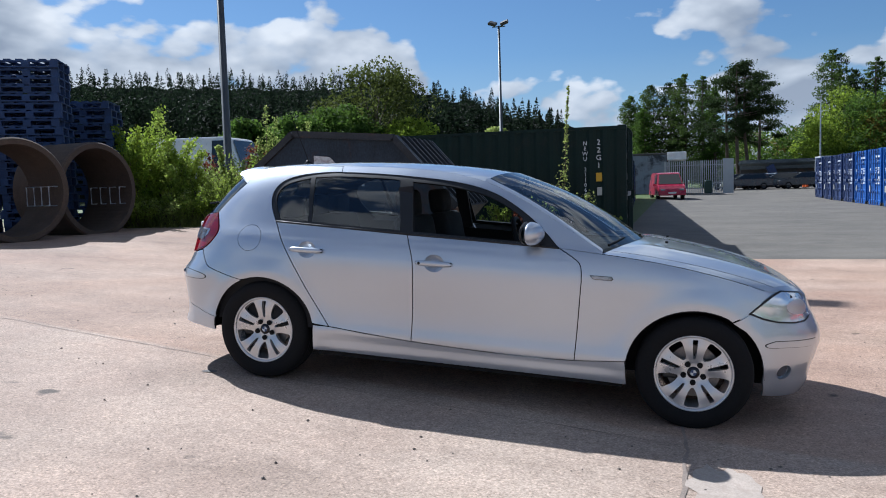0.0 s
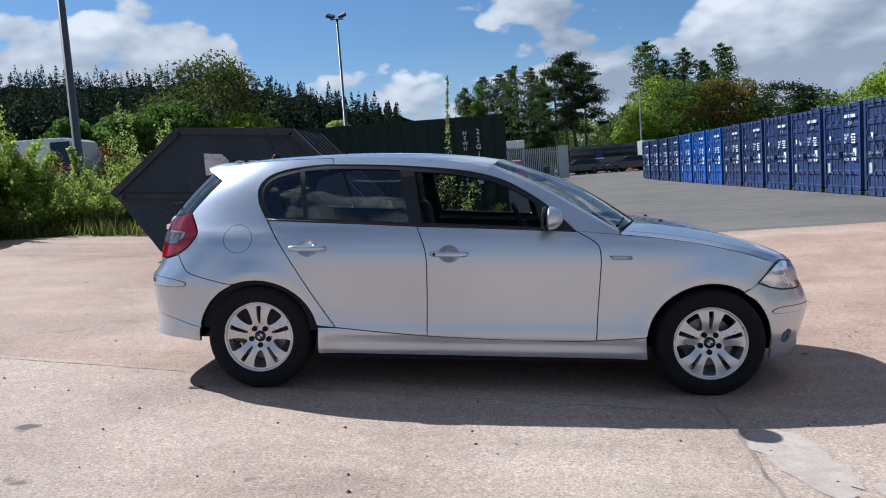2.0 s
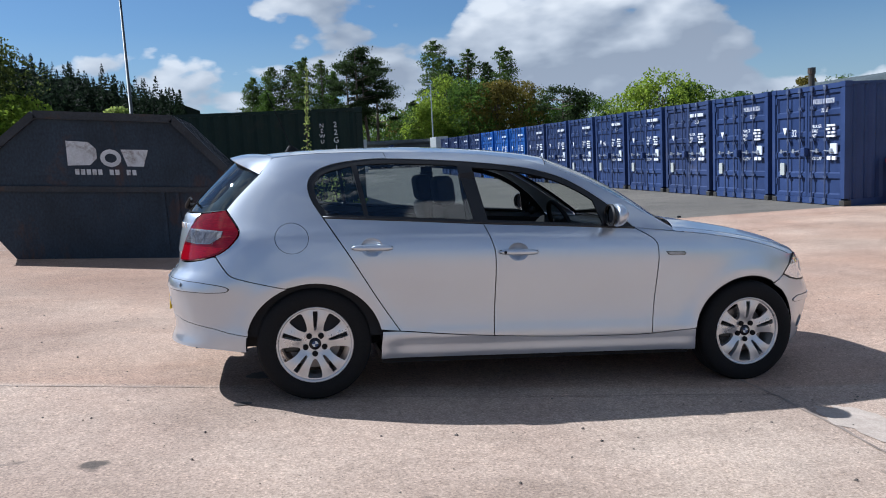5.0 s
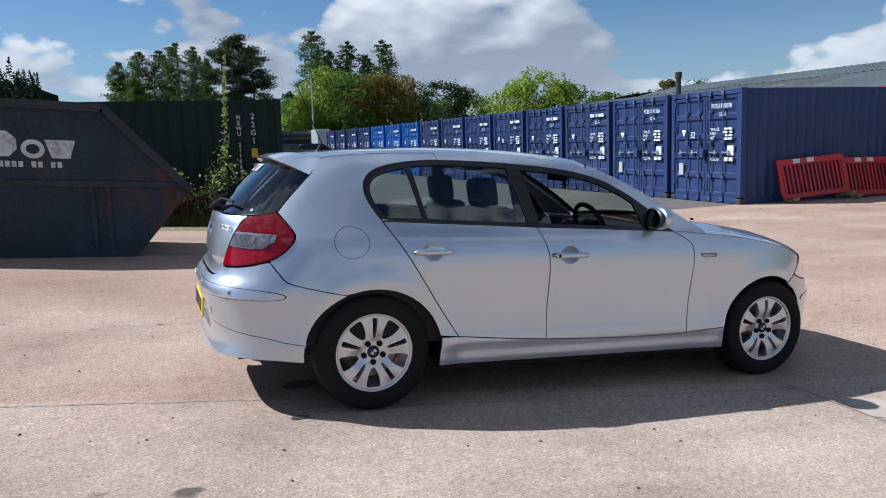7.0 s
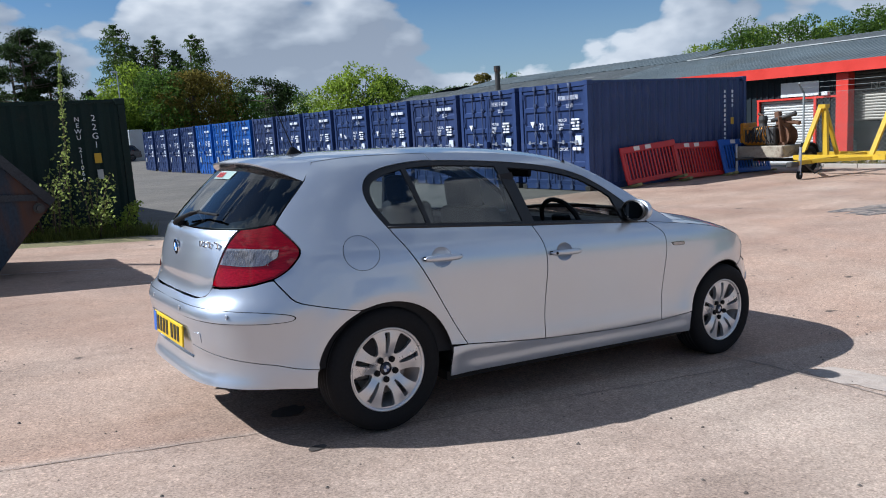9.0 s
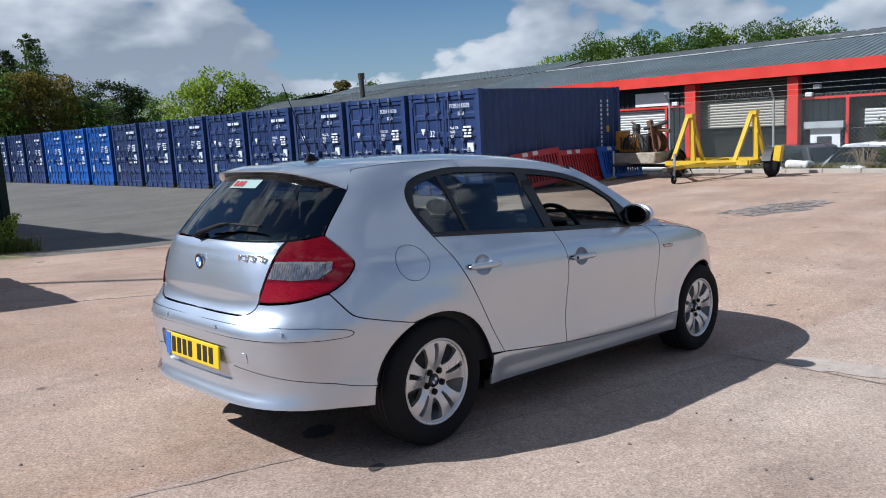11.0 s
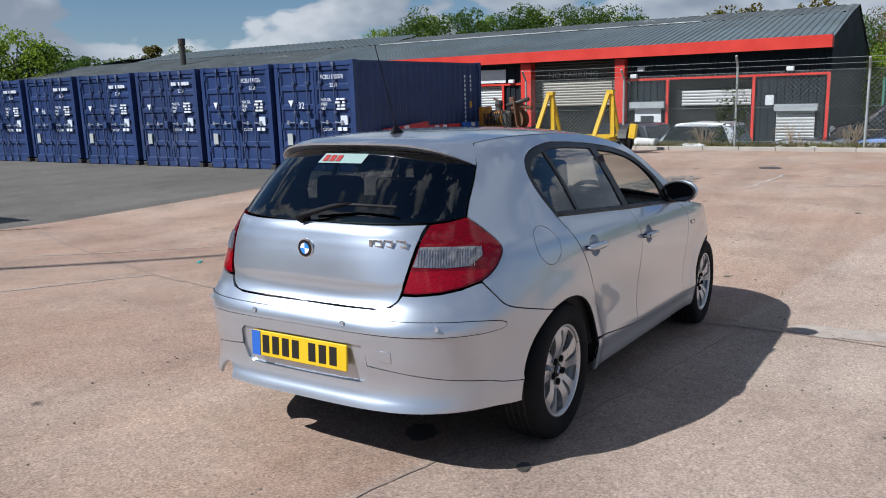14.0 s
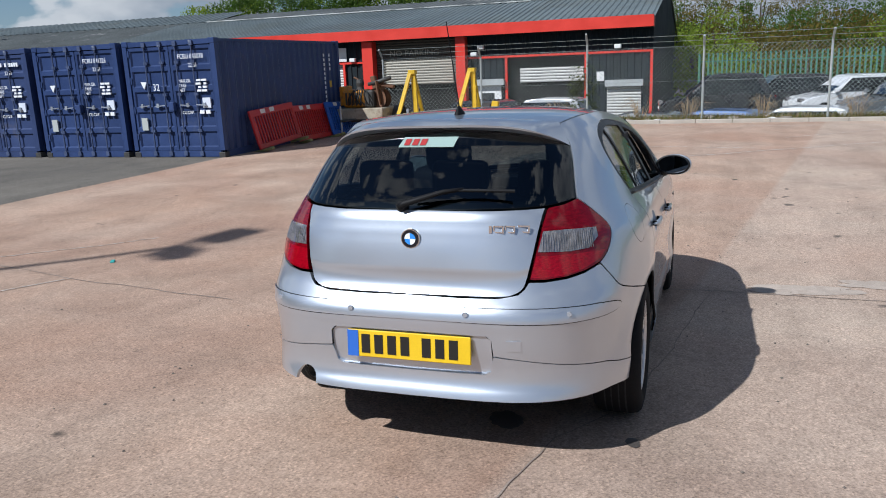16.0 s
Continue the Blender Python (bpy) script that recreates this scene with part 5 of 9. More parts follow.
skin("lower_bumper", car, M_SILVER, tail_chart, low_poly, both=False, gap=0.0018, step=0.03)
# recess for the plate
rec = [(bear_y(y, z), z) for y, z in ((-0.332, 0.392), (-0.332, 0.462), (-0.33, 0.53), (-0.31, 0.546), (0.0, 0.548))]
rec_poly = [(0.0, 0.389)] + rec + [(-a, z) for a, z in rec[::-1][1:]]
part("plate_recess", panel(tail_chart, rec_poly, gap=-0.003, lift=-0.011, flange=-0.006), M_SILVER, car, smooth=True)
plate = part("number_plate", box_bm((-2.172, -0.26, 0.432), (-2.162, 0.26, 0.543), None, 0.003), M_YELLOW_PLATE, car, "yellow number plate with a blue end band")
part("blue_band", box_bm((-2.1745, 0.212, 0.434), (-2.17, 0.259, 0.541)), M_PLATE_BLUE, plate)
for i, y in enumerate((0.198, 0.142, 0.086, 0.030, -0.060, -0.116, -0.172)):
    part("plate_bar", box_bm((-2.1745, y - 0.036, 0.45), (-2.17, y, 0.527)), M_PLATE_BAR, plate)
# rubbing strip round the bumper
strip_r = [(0.0, 0.655)] + [(bear_y(-y, 0.655), 0.655) for y in (0.2, 0.4, 0.6)] + spline([(bear(-1.95, 0.652), 0.652), (bear(-1.85, 0.642), 0.642), (bear(-1.80, 0.628), 0.628), (bear(-1.82, 0.610), 0.610), (bear(-1.92, 0.602), 0.602)], 4) + [(bear_y(-0.6, 0.600), 0.600), (bear_y(-0.4, 0.602), 0.602), (0.0, 0.604)]
part("strip_seal", panel(tail_chart, both_sides(strip_r), gap=-0.0036, lift=0.0012, flange=0.002), M_TRIM, car, smooth=True)
part("bumper_strip", panel(tail_chart, both_sides(strip_r), gap=0.0, lift=0.004, flange=0.004), M_SILVER, car, smooth=True)
for y in (-0.62, -0.24, 0.24, 0.62):
    p = tail_chart(bear_y(y, 0.632), 0.632)
    bm = bmesh.new()
    lathe(bm, [(0.0005, 0.003), (0.0085, 0.003), (0.0095, 0.001), (0.0105, 0.0025), (0.012, 0.0)], Matrix.Translation(p + Vector((-0.0035, 0, 0))) @ pose(0, 0, 0, 0, -90, 0), 16)
    part("parking_sensor", bm, M_SILVER, car)
cover = [(bear_y(y, z), z) for y, z in ((-0.395, 0.492), (-0.45, 0.490), (-0.45, 0.534), (-0.395, 0.534))]
part("tow_eye_cover", panel(tail_chart, cover, gap=0.0, lift=0.0025, flange=0.003, step=0.02), M_SILVER, car)

gate_r = [(0.0, 1.018)] + [(bear_y(y, z), z) for y, z in ((-0.3, 1.019), (-0.42, 1.021), (-0.508, 1.024))] + [(bear_y(y, z), z) for y, z in spline([(-0.505, 1.01), (-0.497, 0.96), (-0.480, 0.85), (-0.460, 0.757), (-0.445, 0.722), (-0.415, 0.703), (-0.37, 0.6945), (-0.2, 0.6925), (0.0, 0.6915)], 5)]


def gate_chart(a, z):
    """The tailgate's skin with its folded lower edge."""
    p = tail_chart(a, z)
    fold = smooth_step(0.80, 0.775, z) * 0.006 - 0.008 * math.exp(-((z - 1.0) / 0.02) ** 2)
    return Vector((p.x + fold, p.y, p.z))


gate = part("tailgate", panel(gate_chart, both_sides(tidy(gate_r, 0.003)), step=0.028), M_SILVER, car, smooth=True)
glass_r = [(0.0, 1.336)] + [(bear_y(y, z), z) for y, z in ((-0.25, 1.333), (-0.42, 1.318), (-0.50, 1.29))] + bend(GLASS_EDGE[::-1]) + [(bear_y(y, z), z) for y, z in ((-0.56, 1.036), (-0.50, 1.028), (-0.42, 1.025), (-0.3, 1.023), (0.0, 1.022))]
part("rear_window", panel(tail_chart, both_sides(tidy(glass_r, 0.004)), gap=0.004, lift=-0.002, flange=0), M_GLASS_REAR, car, smooth=True)
ring_in = [(0.0, 1.315)] + [(bear_y(y, z), z) for y, z in ((-0.25, 1.312), (-0.40, 1.295), (-0.45, 1.275), (-0.475, 1.24), (-0.505, 1.15), (-0.51, 1.10), (-0.49, 1.07), (-0.40, 1.052), (-0.2, 1.049), (0.0, 1.049))]
part("window_border", panel(tail_chart, both_sides(tidy(glass_r, 0.004)), gap=0.003, lift=-0.007, flange=0.0, holes=(both_sides(ring_in),)), M_TRIM, car, "black printed glass border", smooth=True)
for mir in (False, True):
    sg = -1 if mir else 1
    inner = [(bear_y(y, z), z) for y, z in ((-0.512, 1.022), (-0.508, 1.005), (-0.501, 0.96), (-0.484, 0.85), (-0.466, 0.757))]
    bottom = [(bear_y(y, z), z) for y, z in ((-0.52, 0.755), (-0.60, 0.763), (-0.66, 0.778))]
    outer = bend(LAMP_SIDE)[::-1]
    outline = inner + bottom + outer + [(bear_y(-0.565, 1.031), 1.031)]
    lamp = part("tail_lamp", panel(tail_chart, tidy(outline, 0.004), gap=0.003, lift=0.003, flange=0.02, mirror=mir), M_RED_LENS, car, "red and clear wrap-round tail lamp", smooth=True)
    clear = [(bear_y(y, z), z) for y, z in ((-0.507, 0.937), (-0.493, 0.862), (-0.60, 0.857))] + [(bear_y(-0.665, 0.862), 0.862), (bear_y(-0.69, 0.90), 0.90), (bear_y(-0.68, 0.934), 0.934), (bear_y(-0.58, 0.938), 0.938)]
    band = part("reversing_lens", panel(tail_chart, tidy(clear, 0.004), gap=0.0, lift=0.0045, flange=0.004, step=0.02, mirror=mir), M_CLEAR_LENS, lamp, "clear ribbed lens", smooth=True)
    for i in range(22):
        a = bear_y(-0.502, 0.9) + (bear_y(-0.675, 0.9) - bear_y(-0.502, 0.9)) * (i + 0.5) / 22
        pts = [tail_chart(a, z) for z in (0.864, 0.9, 0.931)]
        part("lens_rib", tube(bmesh.new(), [(p.x - 0.006, (p.y - 0.004) * sg, p.z) for p in pts], 0.0013, 4), M_CLEAR_LENS, band)
    lowlens = [(bear_y(y, z), z) for y, z in ((-0.489, 0.846), (-0.473, 0.766), (-0.52, 0.763), (-0.6, 0.771), (-0.65, 0.785))] + [(bear(-1.862, 0.815), 0.815), (bear(-1.815, 0.846), 0.846)]
    part("stop_lens", panel(tail_chart, tidy(lowlens, 0.004), gap=0.0, lift=0.0042, flange=0.004, step=0.02, mirror=mir), M_RED_LENS_DARK, lamp, smooth=True)
# round badge and script
def disc(r0, r1, depth, sides=32):
    return lathe(bmesh.new(), [(r0 + 1e-4, depth), (r1 * 0.96, depth), (r1, depth * 0.4), (r1, 0)], None, sides)


p = gate_chart(0.0, 0.91)
FACE = Matrix.Translation(p + Vector((-0.002, 0, 0))) @ pose(0, 0, 0, 0, -93, 0)
badge = part("badge", disc(0, 0.041, 0.007), M_CHROME, car, "round chrome-rimmed badge with blue and white quarters")
badge.matrix_basis = FACE
part("badge_ring", disc(0, 0.037, 0.0085), plain("badge_black", (0.01, 0.01, 0.015), 0.15), badge)
for q in range(4):
    bm = bmesh.new()
    c = bm.verts.new((0, 0, 0.0095))
    arc = [bm.verts.new((0.023 * math.cos(q * math.pi / 2 + t), 0.023 * math.sin(q * math.pi / 2 + t), 0.0095)) for t in np.linspace(0, math.pi / 2, 8)]
    for a, b in zip(arc, arc[1:]):
        bm.faces.new((c, a, b))
    r = bmesh.ops.extrude_face_region(bm, geom=bm.faces[:])
    bmesh.ops.translate(bm, vec=(0, 0, -0.003), verts=[v for v in r["geom"] if isinstance(v, bmesh.types.BMVert)])
    part("badge_quarter", bm, plain("badge_blue", (0.04, 0.25, 0.72), 0.2) if q % 2 else plain("badge_white", (0.8, 0.8, 0.82), 0.2), badge)
for i, (y, w) in enumerate(((-0.318, 0.012), (-0.348, 0.036), (-0.39, 0.036), (-0.44, 0.04))):
    q = gate_chart(bear_y(y, 0.95), 0.95)
    bm = bmesh.new()
    x = q.x - 0.003
    if i == 0:
        box(bm, (x - 0.003, y - w / 2, 0.936), (x + 0.002, y + w / 2, 0.964))
    else:
        for a, b in ((0.936, 0.941), (0.959, 0.964)):
            box(bm, (x - 0.003, y - w / 2, a), (x + 0.002, y + w / 2, b))
        for s in (-1, 1):
            box(bm, (x - 0.003, y + s * w / 2 - 0.003, 0.9355), (x + 0.002, y + s * w / 2 + 0.003, 0.9645))
    part("chrome_bar", bm, M_CHROME, gate)

# roof, spoiler, windscreen, bonnet
ROOF = table([-1.64, -1.4, -1.13, -0.865, -0.485, -0.257, 0.0, 0.14], [1.366, 1.394, 1.414, 1.427, 1.430, 1.423, 1.404, 1.386])


def rail_point(x):
    z = RAIL(x)
    return side_chart(x, z)


def roof_chart(x, u):
    e = rail_point(min(x, 0.05) if x > 0.05 else x)
    zr = e.z
    return Vector((x, e.y * -u, zr + (ROOF(x) - zr) * (1 - abs(u) ** 2.6)))


def grid_mesh(fn, us, vs, flip=False):
    bm = bmesh.new()
    g = [[bm.verts.new(fn(u, v)) for v in vs] for u in us]
    for i in range(len(us) - 1):
        for j in range(len(vs) - 1):
            bm.faces.new((g[i][j], g[i + 1][j], g[i + 1][j + 1], g[i][j + 1]))
    return bm


def lerp(a, b, t):
    return a + (b - a) * t


def roof_fn(s, u):
    x0 = -1.555 - 0.065 * (1 - u * u)
    x1 = 0.05 + 0.085 * (1 - u * u)
    x = lerp(x0, x1, s)
    e = rail_point(lerp(-1.555, 0.05, s))
    return Vector((x, -e.y * u, e.z + (ROOF(x) - e.z) * (1 - abs(u) ** 2.8)))


US = list(np.linspace(-1, 1, 31))
part("roof", grid_mesh(roof_fn, list(np.linspace(0, 1, 44)), US), M_SILVER, car, smooth=True)


CORNER = side_chart(-1.632, 1.25)


def lip(u):
    """The trailing edge of the roof spoiler, which runs down at its ends onto the pillars."""
    k = abs(u)
    return Vector((-1.812 + (1.812 + CORNER.x) * k ** 4.5, -CORNER.y * u * (1 + 0.03 * (1 - k)), 1.343 + (CORNER.z - 1.343) * k ** 4.2))


def spoiler_top(s, u):
    a = roof_fn(0, u) + Vector((-0.003, 0, 0))
    b = lip(u)
    p = a.lerp(b, s)
    k = abs(u) ** 6
    p.z += 0.012 * math.sin(math.pi * s) * (1 - k)
    if s > 0 and k > 0.3:
        e = side_chart(p.x, p.z)
        p.y = lerp(p.y, math.copysign(-e.y, u), smooth_step(0.75, 1.0, abs(u)))
    return p


def spoiler_under(s, u):
    b = lip(u) + Vector((0.003, 0, -0.009 * (1 - abs(u) ** 5)))
    c = tail_chart(bear_y(-0.50 * u, 1.325 - 0.07 * abs(u) ** 4), 1.325 - 0.07 * abs(u) ** 4) + Vector((0.03, 0, 0.0))
    return b.lerp(c, s)


bm = grid_mesh(spoiler_top, list(np.linspace(0, 1, 12)), US)
g2 = grid_mesh(spoiler_under, list(np.linspace(0, 1, 5)), US)
me_tmp = bpy.data.meshes.new("tmp")
g2.to_mesh(me_tmp)
g2.free()
bm.from_mesh(me_tmp)
for ua, ub in zip(US, US[1:]):
    vs = [bm.verts.new(p) for p in (lip(ua), lip(ub), spoiler_under(0, ub), spoiler_under(0, ua))]
    bm.faces.new(vs)
part("roof_spoiler", bm, M_SILVER, car, smooth=True)


def screen_base(u):
    return Vector((0.985 - 0.21 * u * u, 0.735 * u, 0.995 - 0.038 * u * u))


def screen_top(u):
    x = 0.13 - 0.10 * u * u
    p = roof_fn(1, u * 0.93)
    return Vector((p.x + 0.004, p.y, p.z + 0.001))


def screen_fn(v, u):
    p = screen_base(u).lerp(screen_top(u), v)
    return p + Vector((0.03, 0, 0.035)) * math.sin(math.pi * v) * (1 - 0.5 * u * u)


VS = list(np.linspace(0, 1, 16))
part("windscreen", grid_mesh(screen_fn, VS, list(np.linspace(-0.985, 0.985, 25))), M_GLASS_FRONT, car, smooth=True)
part("windscreen_border", grid_mesh(lambda v, u: screen_fn(v, u) + Vector((-0.004, 0, -0.004)), list(np.linspace(0, 0.055, 3)), list(np.linspace(-0.985, 0.985, 25))), M_TRIM, car, smooth=True)
for u in (-1, 1):
    part("windscreen_border", grid_mesh(lambda v, q: screen_fn(v, q * u) + Vector((-0.004, 0, -0.004)), VS, list(np.linspace(0.93, 0.985, 3))), M_TRIM, car, smooth=True)
    # A-pillar face between the glass and the door opening
    def pillar_fn(v, w, u=u):
        x = lerp(0.80, 0.05, v)
        a = rail_point(x)
        a = Vector((a.x, -a.y * u, a.z))
        b = screen_fn(v, u * 0.985)
        p = a.lerp(b, w)
        return p + Vector((0.004, 0.006 * u, 0.012)) * math.sin(math.pi * w)
    part("pillar_cap", grid_mesh(pillar_fn, list(np.linspace(0, 1, 24)), list(np.linspace(0, 1, 6))), M_SILVER, car, smooth=True)

BONNET = table([0.78, 0.90, 1.0, 1.17, 1.456, 1.70, 1.864, 1.947, 1.985], [1.004, 1.0, 0.994, 0.972, 0.922, 0.856, 0.790, 0.735, 0.70])


def bonnet_fn(s, u, ulim=1.0):
    w = u
    x0 = 0.99 - 0.19 * w * w
    x1 = 1.955 - 0.28 * abs(w) ** 2.2
    x = lerp(x0, x1, s)
    xe = lerp(0.80, 1.675, s)
    e = side_chart(xe, CREST(xe))
    zc = BONNET(x)
    ridge = 0.008 * math.exp(-((abs(w) - 0.62) / 0.09) ** 2) * smooth_step(0, 0.15, s) * smooth_step(1, 0.8, s)
    return Vector((x, -e.y * w, e.z + (zc - e.z) * (1 - abs(w) ** 3.0) + ridge))


SB = list(np.linspace(0, 1, 34))
part("bonnet", grid_mesh(bonnet_fn, SB, list(np.linspace(-0.905, 0.905, 41))), M_SILVER, car, smooth=True)
for u in (-1, 1):
    part("wing_top", grid_mesh(lambda s, w: bonnet_fn(s, w * u), SB, list(np.linspace(0.912, 1.0, 5))), M_SILVER, car, smooth=True)
    part("washer_jet", box_bm((1.13, 0.27 * u - 0.012, 0.985), (1.15, 0.27 * u + 0.012, 0.998), None, 0.003), M_PLASTIC, car)


def bonnet_front(v, u):
    """The bonnet's turned-down front edge, which meets the lamps and the bumper."""
    p = bonnet_fn(1, u)
    y = abs(p.y)
    zt = min(lerp(0.738, 0.770, smooth_step(0.38, 0.48, y)) + 0.012 * smooth_step(0.5, 0.7, y), p.z)
    q = nose_chart(bear_fy(-y, zt), zt)
    return p.lerp(Vector((q.x, math.copysign(q.y, p.y) if abs(p.y) > 1e-6 else 0.0, zt)), v)


part("bonnet_front", grid_mesh(bonnet_front, list(np.linspace(0, 1, 6)), list(np.linspace(-1, 1, 61))), M_SILVER, car, smooth=True)
part("scuttle", grid_mesh(lambda s, u: Vector((lerp(screen_base(u).x - 0.02, 0.99 - 0.17 * u * u + 0.015, s), 0.74 * u, 0.978 - 0.04 * u * u)), [0, 0.5, 1], list(np.linspace(-1, 1, 21))), M_PLASTIC, car, smooth=True)
for y0, y1 in ((-0.62, -0.05), (0.05, 0.62)):
    bm = bmesh.new()
    pts = [screen_base(y / 0.735) + Vector((-0.02 - 0.06 * t, 0, 0.012 + 0.012 * math.sin(t * 3))) for t, y in zip(np.linspace(0, 1, 8), np.linspace(y0, y1, 8))]
    tube(bm, pts, 0.008, 6)
    part("front_wiper", bm, M_PLASTIC, car)

# nose
def bend_f(poly):
    return [(bear_f(x, z), z) for x, z in poly]


lamp_top = spline([(1.605, 0.664), (1.66, 0.712), (1.72, 0.758), (1.765, 0.782)], 5)
front_lamp = bend_f(lamp_top) + [(bear_fy(-0.48, 0.765), 0.765), (bear_fy(-0.42, 0.70), 0.70), (bear_fy(-0.45, 0.64), 0.64), (bear_fy(-0.55, 0.617), 0.617), (bear_fy(-0.62, 0.612), 0.612)] + bend_f([(1.76, 0.617), (1.68, 0.635)])
arch_front = bend_f([p for p in ARCH_F if p[0] > 1.50 and p[1] > 0.25])
nose_r = [(0.0, 0.735), (bear_fy(-0.3, 0.735), 0.735), (bear_fy(-0.41, 0.728), 0.728), (bear_fy(-0.415, 0.70), 0.70), (bear_fy(-0.445, 0.636), 0.636), (bear_fy(-0.55, 0.612), 0.612), (bear_fy(-0.62, 0.607), 0.607)]
nose_r += bend_f([(1.76, 0.612), (1.68, 0.630), (1.605, 0.658)]) + bend_f([(1.56, 0.63), (1.515, 0.608)]) + arch_front[::-1][2:] + [(bear_f(1.70, 0.20), 0.20), (bear_f(1.80, 0.185), 0.185), (bear_fy(-0.5, 0.18), 0.18), (0.0, 0.18)]
nose_r = [p for i, p in enumerate(nose_r) if i == 0 or math.dist(p, nose_r[i - 1]) > 0.004]
fog = [(bear_fy(-0.66, 0.33) + 0.034 * math.cos(a), 0.335 + 0.041 * math.sin(a)) for a in np.linspace(0, math.tau, 24, endpoint=False)]
part("front_bumper", panel(nose_chart, both_sides(nose_r), gap=0.0018, step=0.03, holes=(fog, [(-a, z) for a, z in fog])), M_SILVER, car, smooth=True)
under_nose = [(0.0, 0.76), (bear_fy(-0.4, 0.76), 0.76), (bear_fy(-0.55, 0.785), 0.785)] + bend_f([(1.74, 0.79), (1.66, 0.788), (1.60, 0.765), (1.56, 0.72), (1.54, 0.64), (1.6, 0.60)]) + [(bear_fy(-0.6, 0.59), 0.59), (0.0, 0.59)]
part("nose_panel", panel(nose_chart, both_sides(under_nose), gap=0.0, lift=-0.007, flange=0), M_SILVER, car, smooth=True)
for mir in (False, True):
    hl = part("headlamp", panel(nose_chart, tidy(front_lamp, 0.004), gap=0.004, lift=0.002, flange=0.02, mirror=mir), M_HEADLAMP, car, "clear headlamp", smooth=True)
    part("lamp_seal", panel(nose_chart, tidy(front_lamp, 0.004), gap=-0.0045, lift=0.0008, flange=0.004, mirror=mir), M_TRIM, hl, smooth=True)
    part("fog_recess", panel(nose_chart, fog, gap=-0.006, lift=-0.03, flange=-0.03, step=0.02, mirror=mir), M_SILVER, car, smooth=True)
    small = [(bear_fy(-0.66, 0.33) + 0.025 * math.cos(a), 0.335 + 0.031 * math.sin(a)) for a in np.linspace(0, math.tau, 24, endpoint=False)]
    part("fog_lamp", panel(nose_chart, small, gap=0.0, lift=-0.016, flange=0.01, step=0.015, mirror=mir), M_DARK_LENS, car, smooth=True)
    bowl = [(bear_fy(-0.56, 0.70) + 0.075 * math.cos(a), 0.693 + 0.042 * math.sin(a)) for a in np.linspace(0, math.tau, 28, endpoint=False)]
    part("lamp_bowl", panel(nose_chart, bowl, gap=0.0, lift=0.003, flange=0.003, step=0.02, mirror=mir), M_ALLOY, hl, smooth=True)
    rub = [(bear_f(x, z), z) for x, z in spline([(1.75, 0.512), (1.70, 0.495), (1.72, 0.48), (1.80, 0.478)], 4)] + [(bear_fy(-0.5, 0.478), 0.478), (bear_fy(-0.5, 0.515), 0.515)]
    part("strip_seal", panel(nose_chart, tidy(rub, 0.004), gap=-0.003, lift=0.001, flange=0.004, mirror=mir), M_TRIM, car, smooth=True)
    part("bumper_strip", panel(nose_chart, tidy(rub, 0.004), gap=0, lift=0.005, flange=0.006, mirror=mir), M_SILVER, car, smooth=True)
    slim = [(0.745, 0.822), (0.758, 0.808), (0.775, 0.804), (0.862, 0.804), (0.868, 0.812), (0.86, 0.822)]
    ind = part("side_indicator", panel(side_chart, slim, gap=0.0, lift=0.004, flange=0.006, step=0.015, mirror=mir), M_CLEAR_LENS, car, "slim clear side indicator", smooth=True)
    part("indicator_rim", panel(side_chart, slim, gap=-0.003, lift=0.0015, flange=0.003, step=0.015, mirror=mir), M_TRIM, ind, smooth=True)

# door mirrors
def mirror_shell(sg):
    bm = bmesh.new()
    bmesh.ops.create_uvsphere(bm, u_segments=24, v_segments=14, radius=1.0)
    for v in bm.verts:
        x, y, z = v.co
        # blunt toward the rear, rounded toward the front
        v.co = Vector((0.075 * x if x > 0 else 0.02 * x, 0.112 * y * (1 - 0.12 * max(x, 0)), 0.067 * z * (1 - 0.1 * y * sg)))
    return bm


for sg in (1, -1):
    c = Vector((0.40, -0.885 * sg, 1.042))
    mir = part("door_mirror", mirror_shell(sg), M_SILVER, car, "silver door mirror with dark housing", smooth=True)
    mir.matrix_basis = Matrix.Translation(c) @ pose(0, 0, 0, 0, 0, -8 * sg)
    rim = lathe(bmesh.new(), [(0.86, 0.0), (1.0, 0.0), (1.02, 0.05), (0.9, 0.08)], None, 32)
    ob = part("mirror_rim", rim, M_TRIM, mir)
    ob.matrix_basis = Matrix.Translation((-0.026, 0, 0)) @ Matrix.Diagonal((1, 0.108, 0.064, 1)) @ pose(0, 0, 0, 0, -90, 0) @ Matrix.Diagonal((1, 1, 0.2, 1))
    gl = part("mirror_glass", lathe(bmesh.new(), [(1e-3, 0.0), (0.5, 0.0), (0.97, 0.0)], None, 32), plain("mirror_silver", (0.8, 0.82, 0.84), 0.02, 1.0), mir)
    gl.matrix_basis = Matrix.Translation((-0.0275, 0, 0)) @ Matrix.Diagonal((1, 0.1, 0.058, 1)) @ pose(0, 0, 0, 0, -90, 0)
    bm = bmesh.new()
    tube(bm, [(0.0, 0.05 * sg, -0.045), (0.01, 0.1 * sg, -0.06), (0.02, 0.13 * sg, -0.07)], [0.03, 0.028, 0.032], 10)
    part("mirror_foot", bm, M_TRIM, mir, smooth=True)

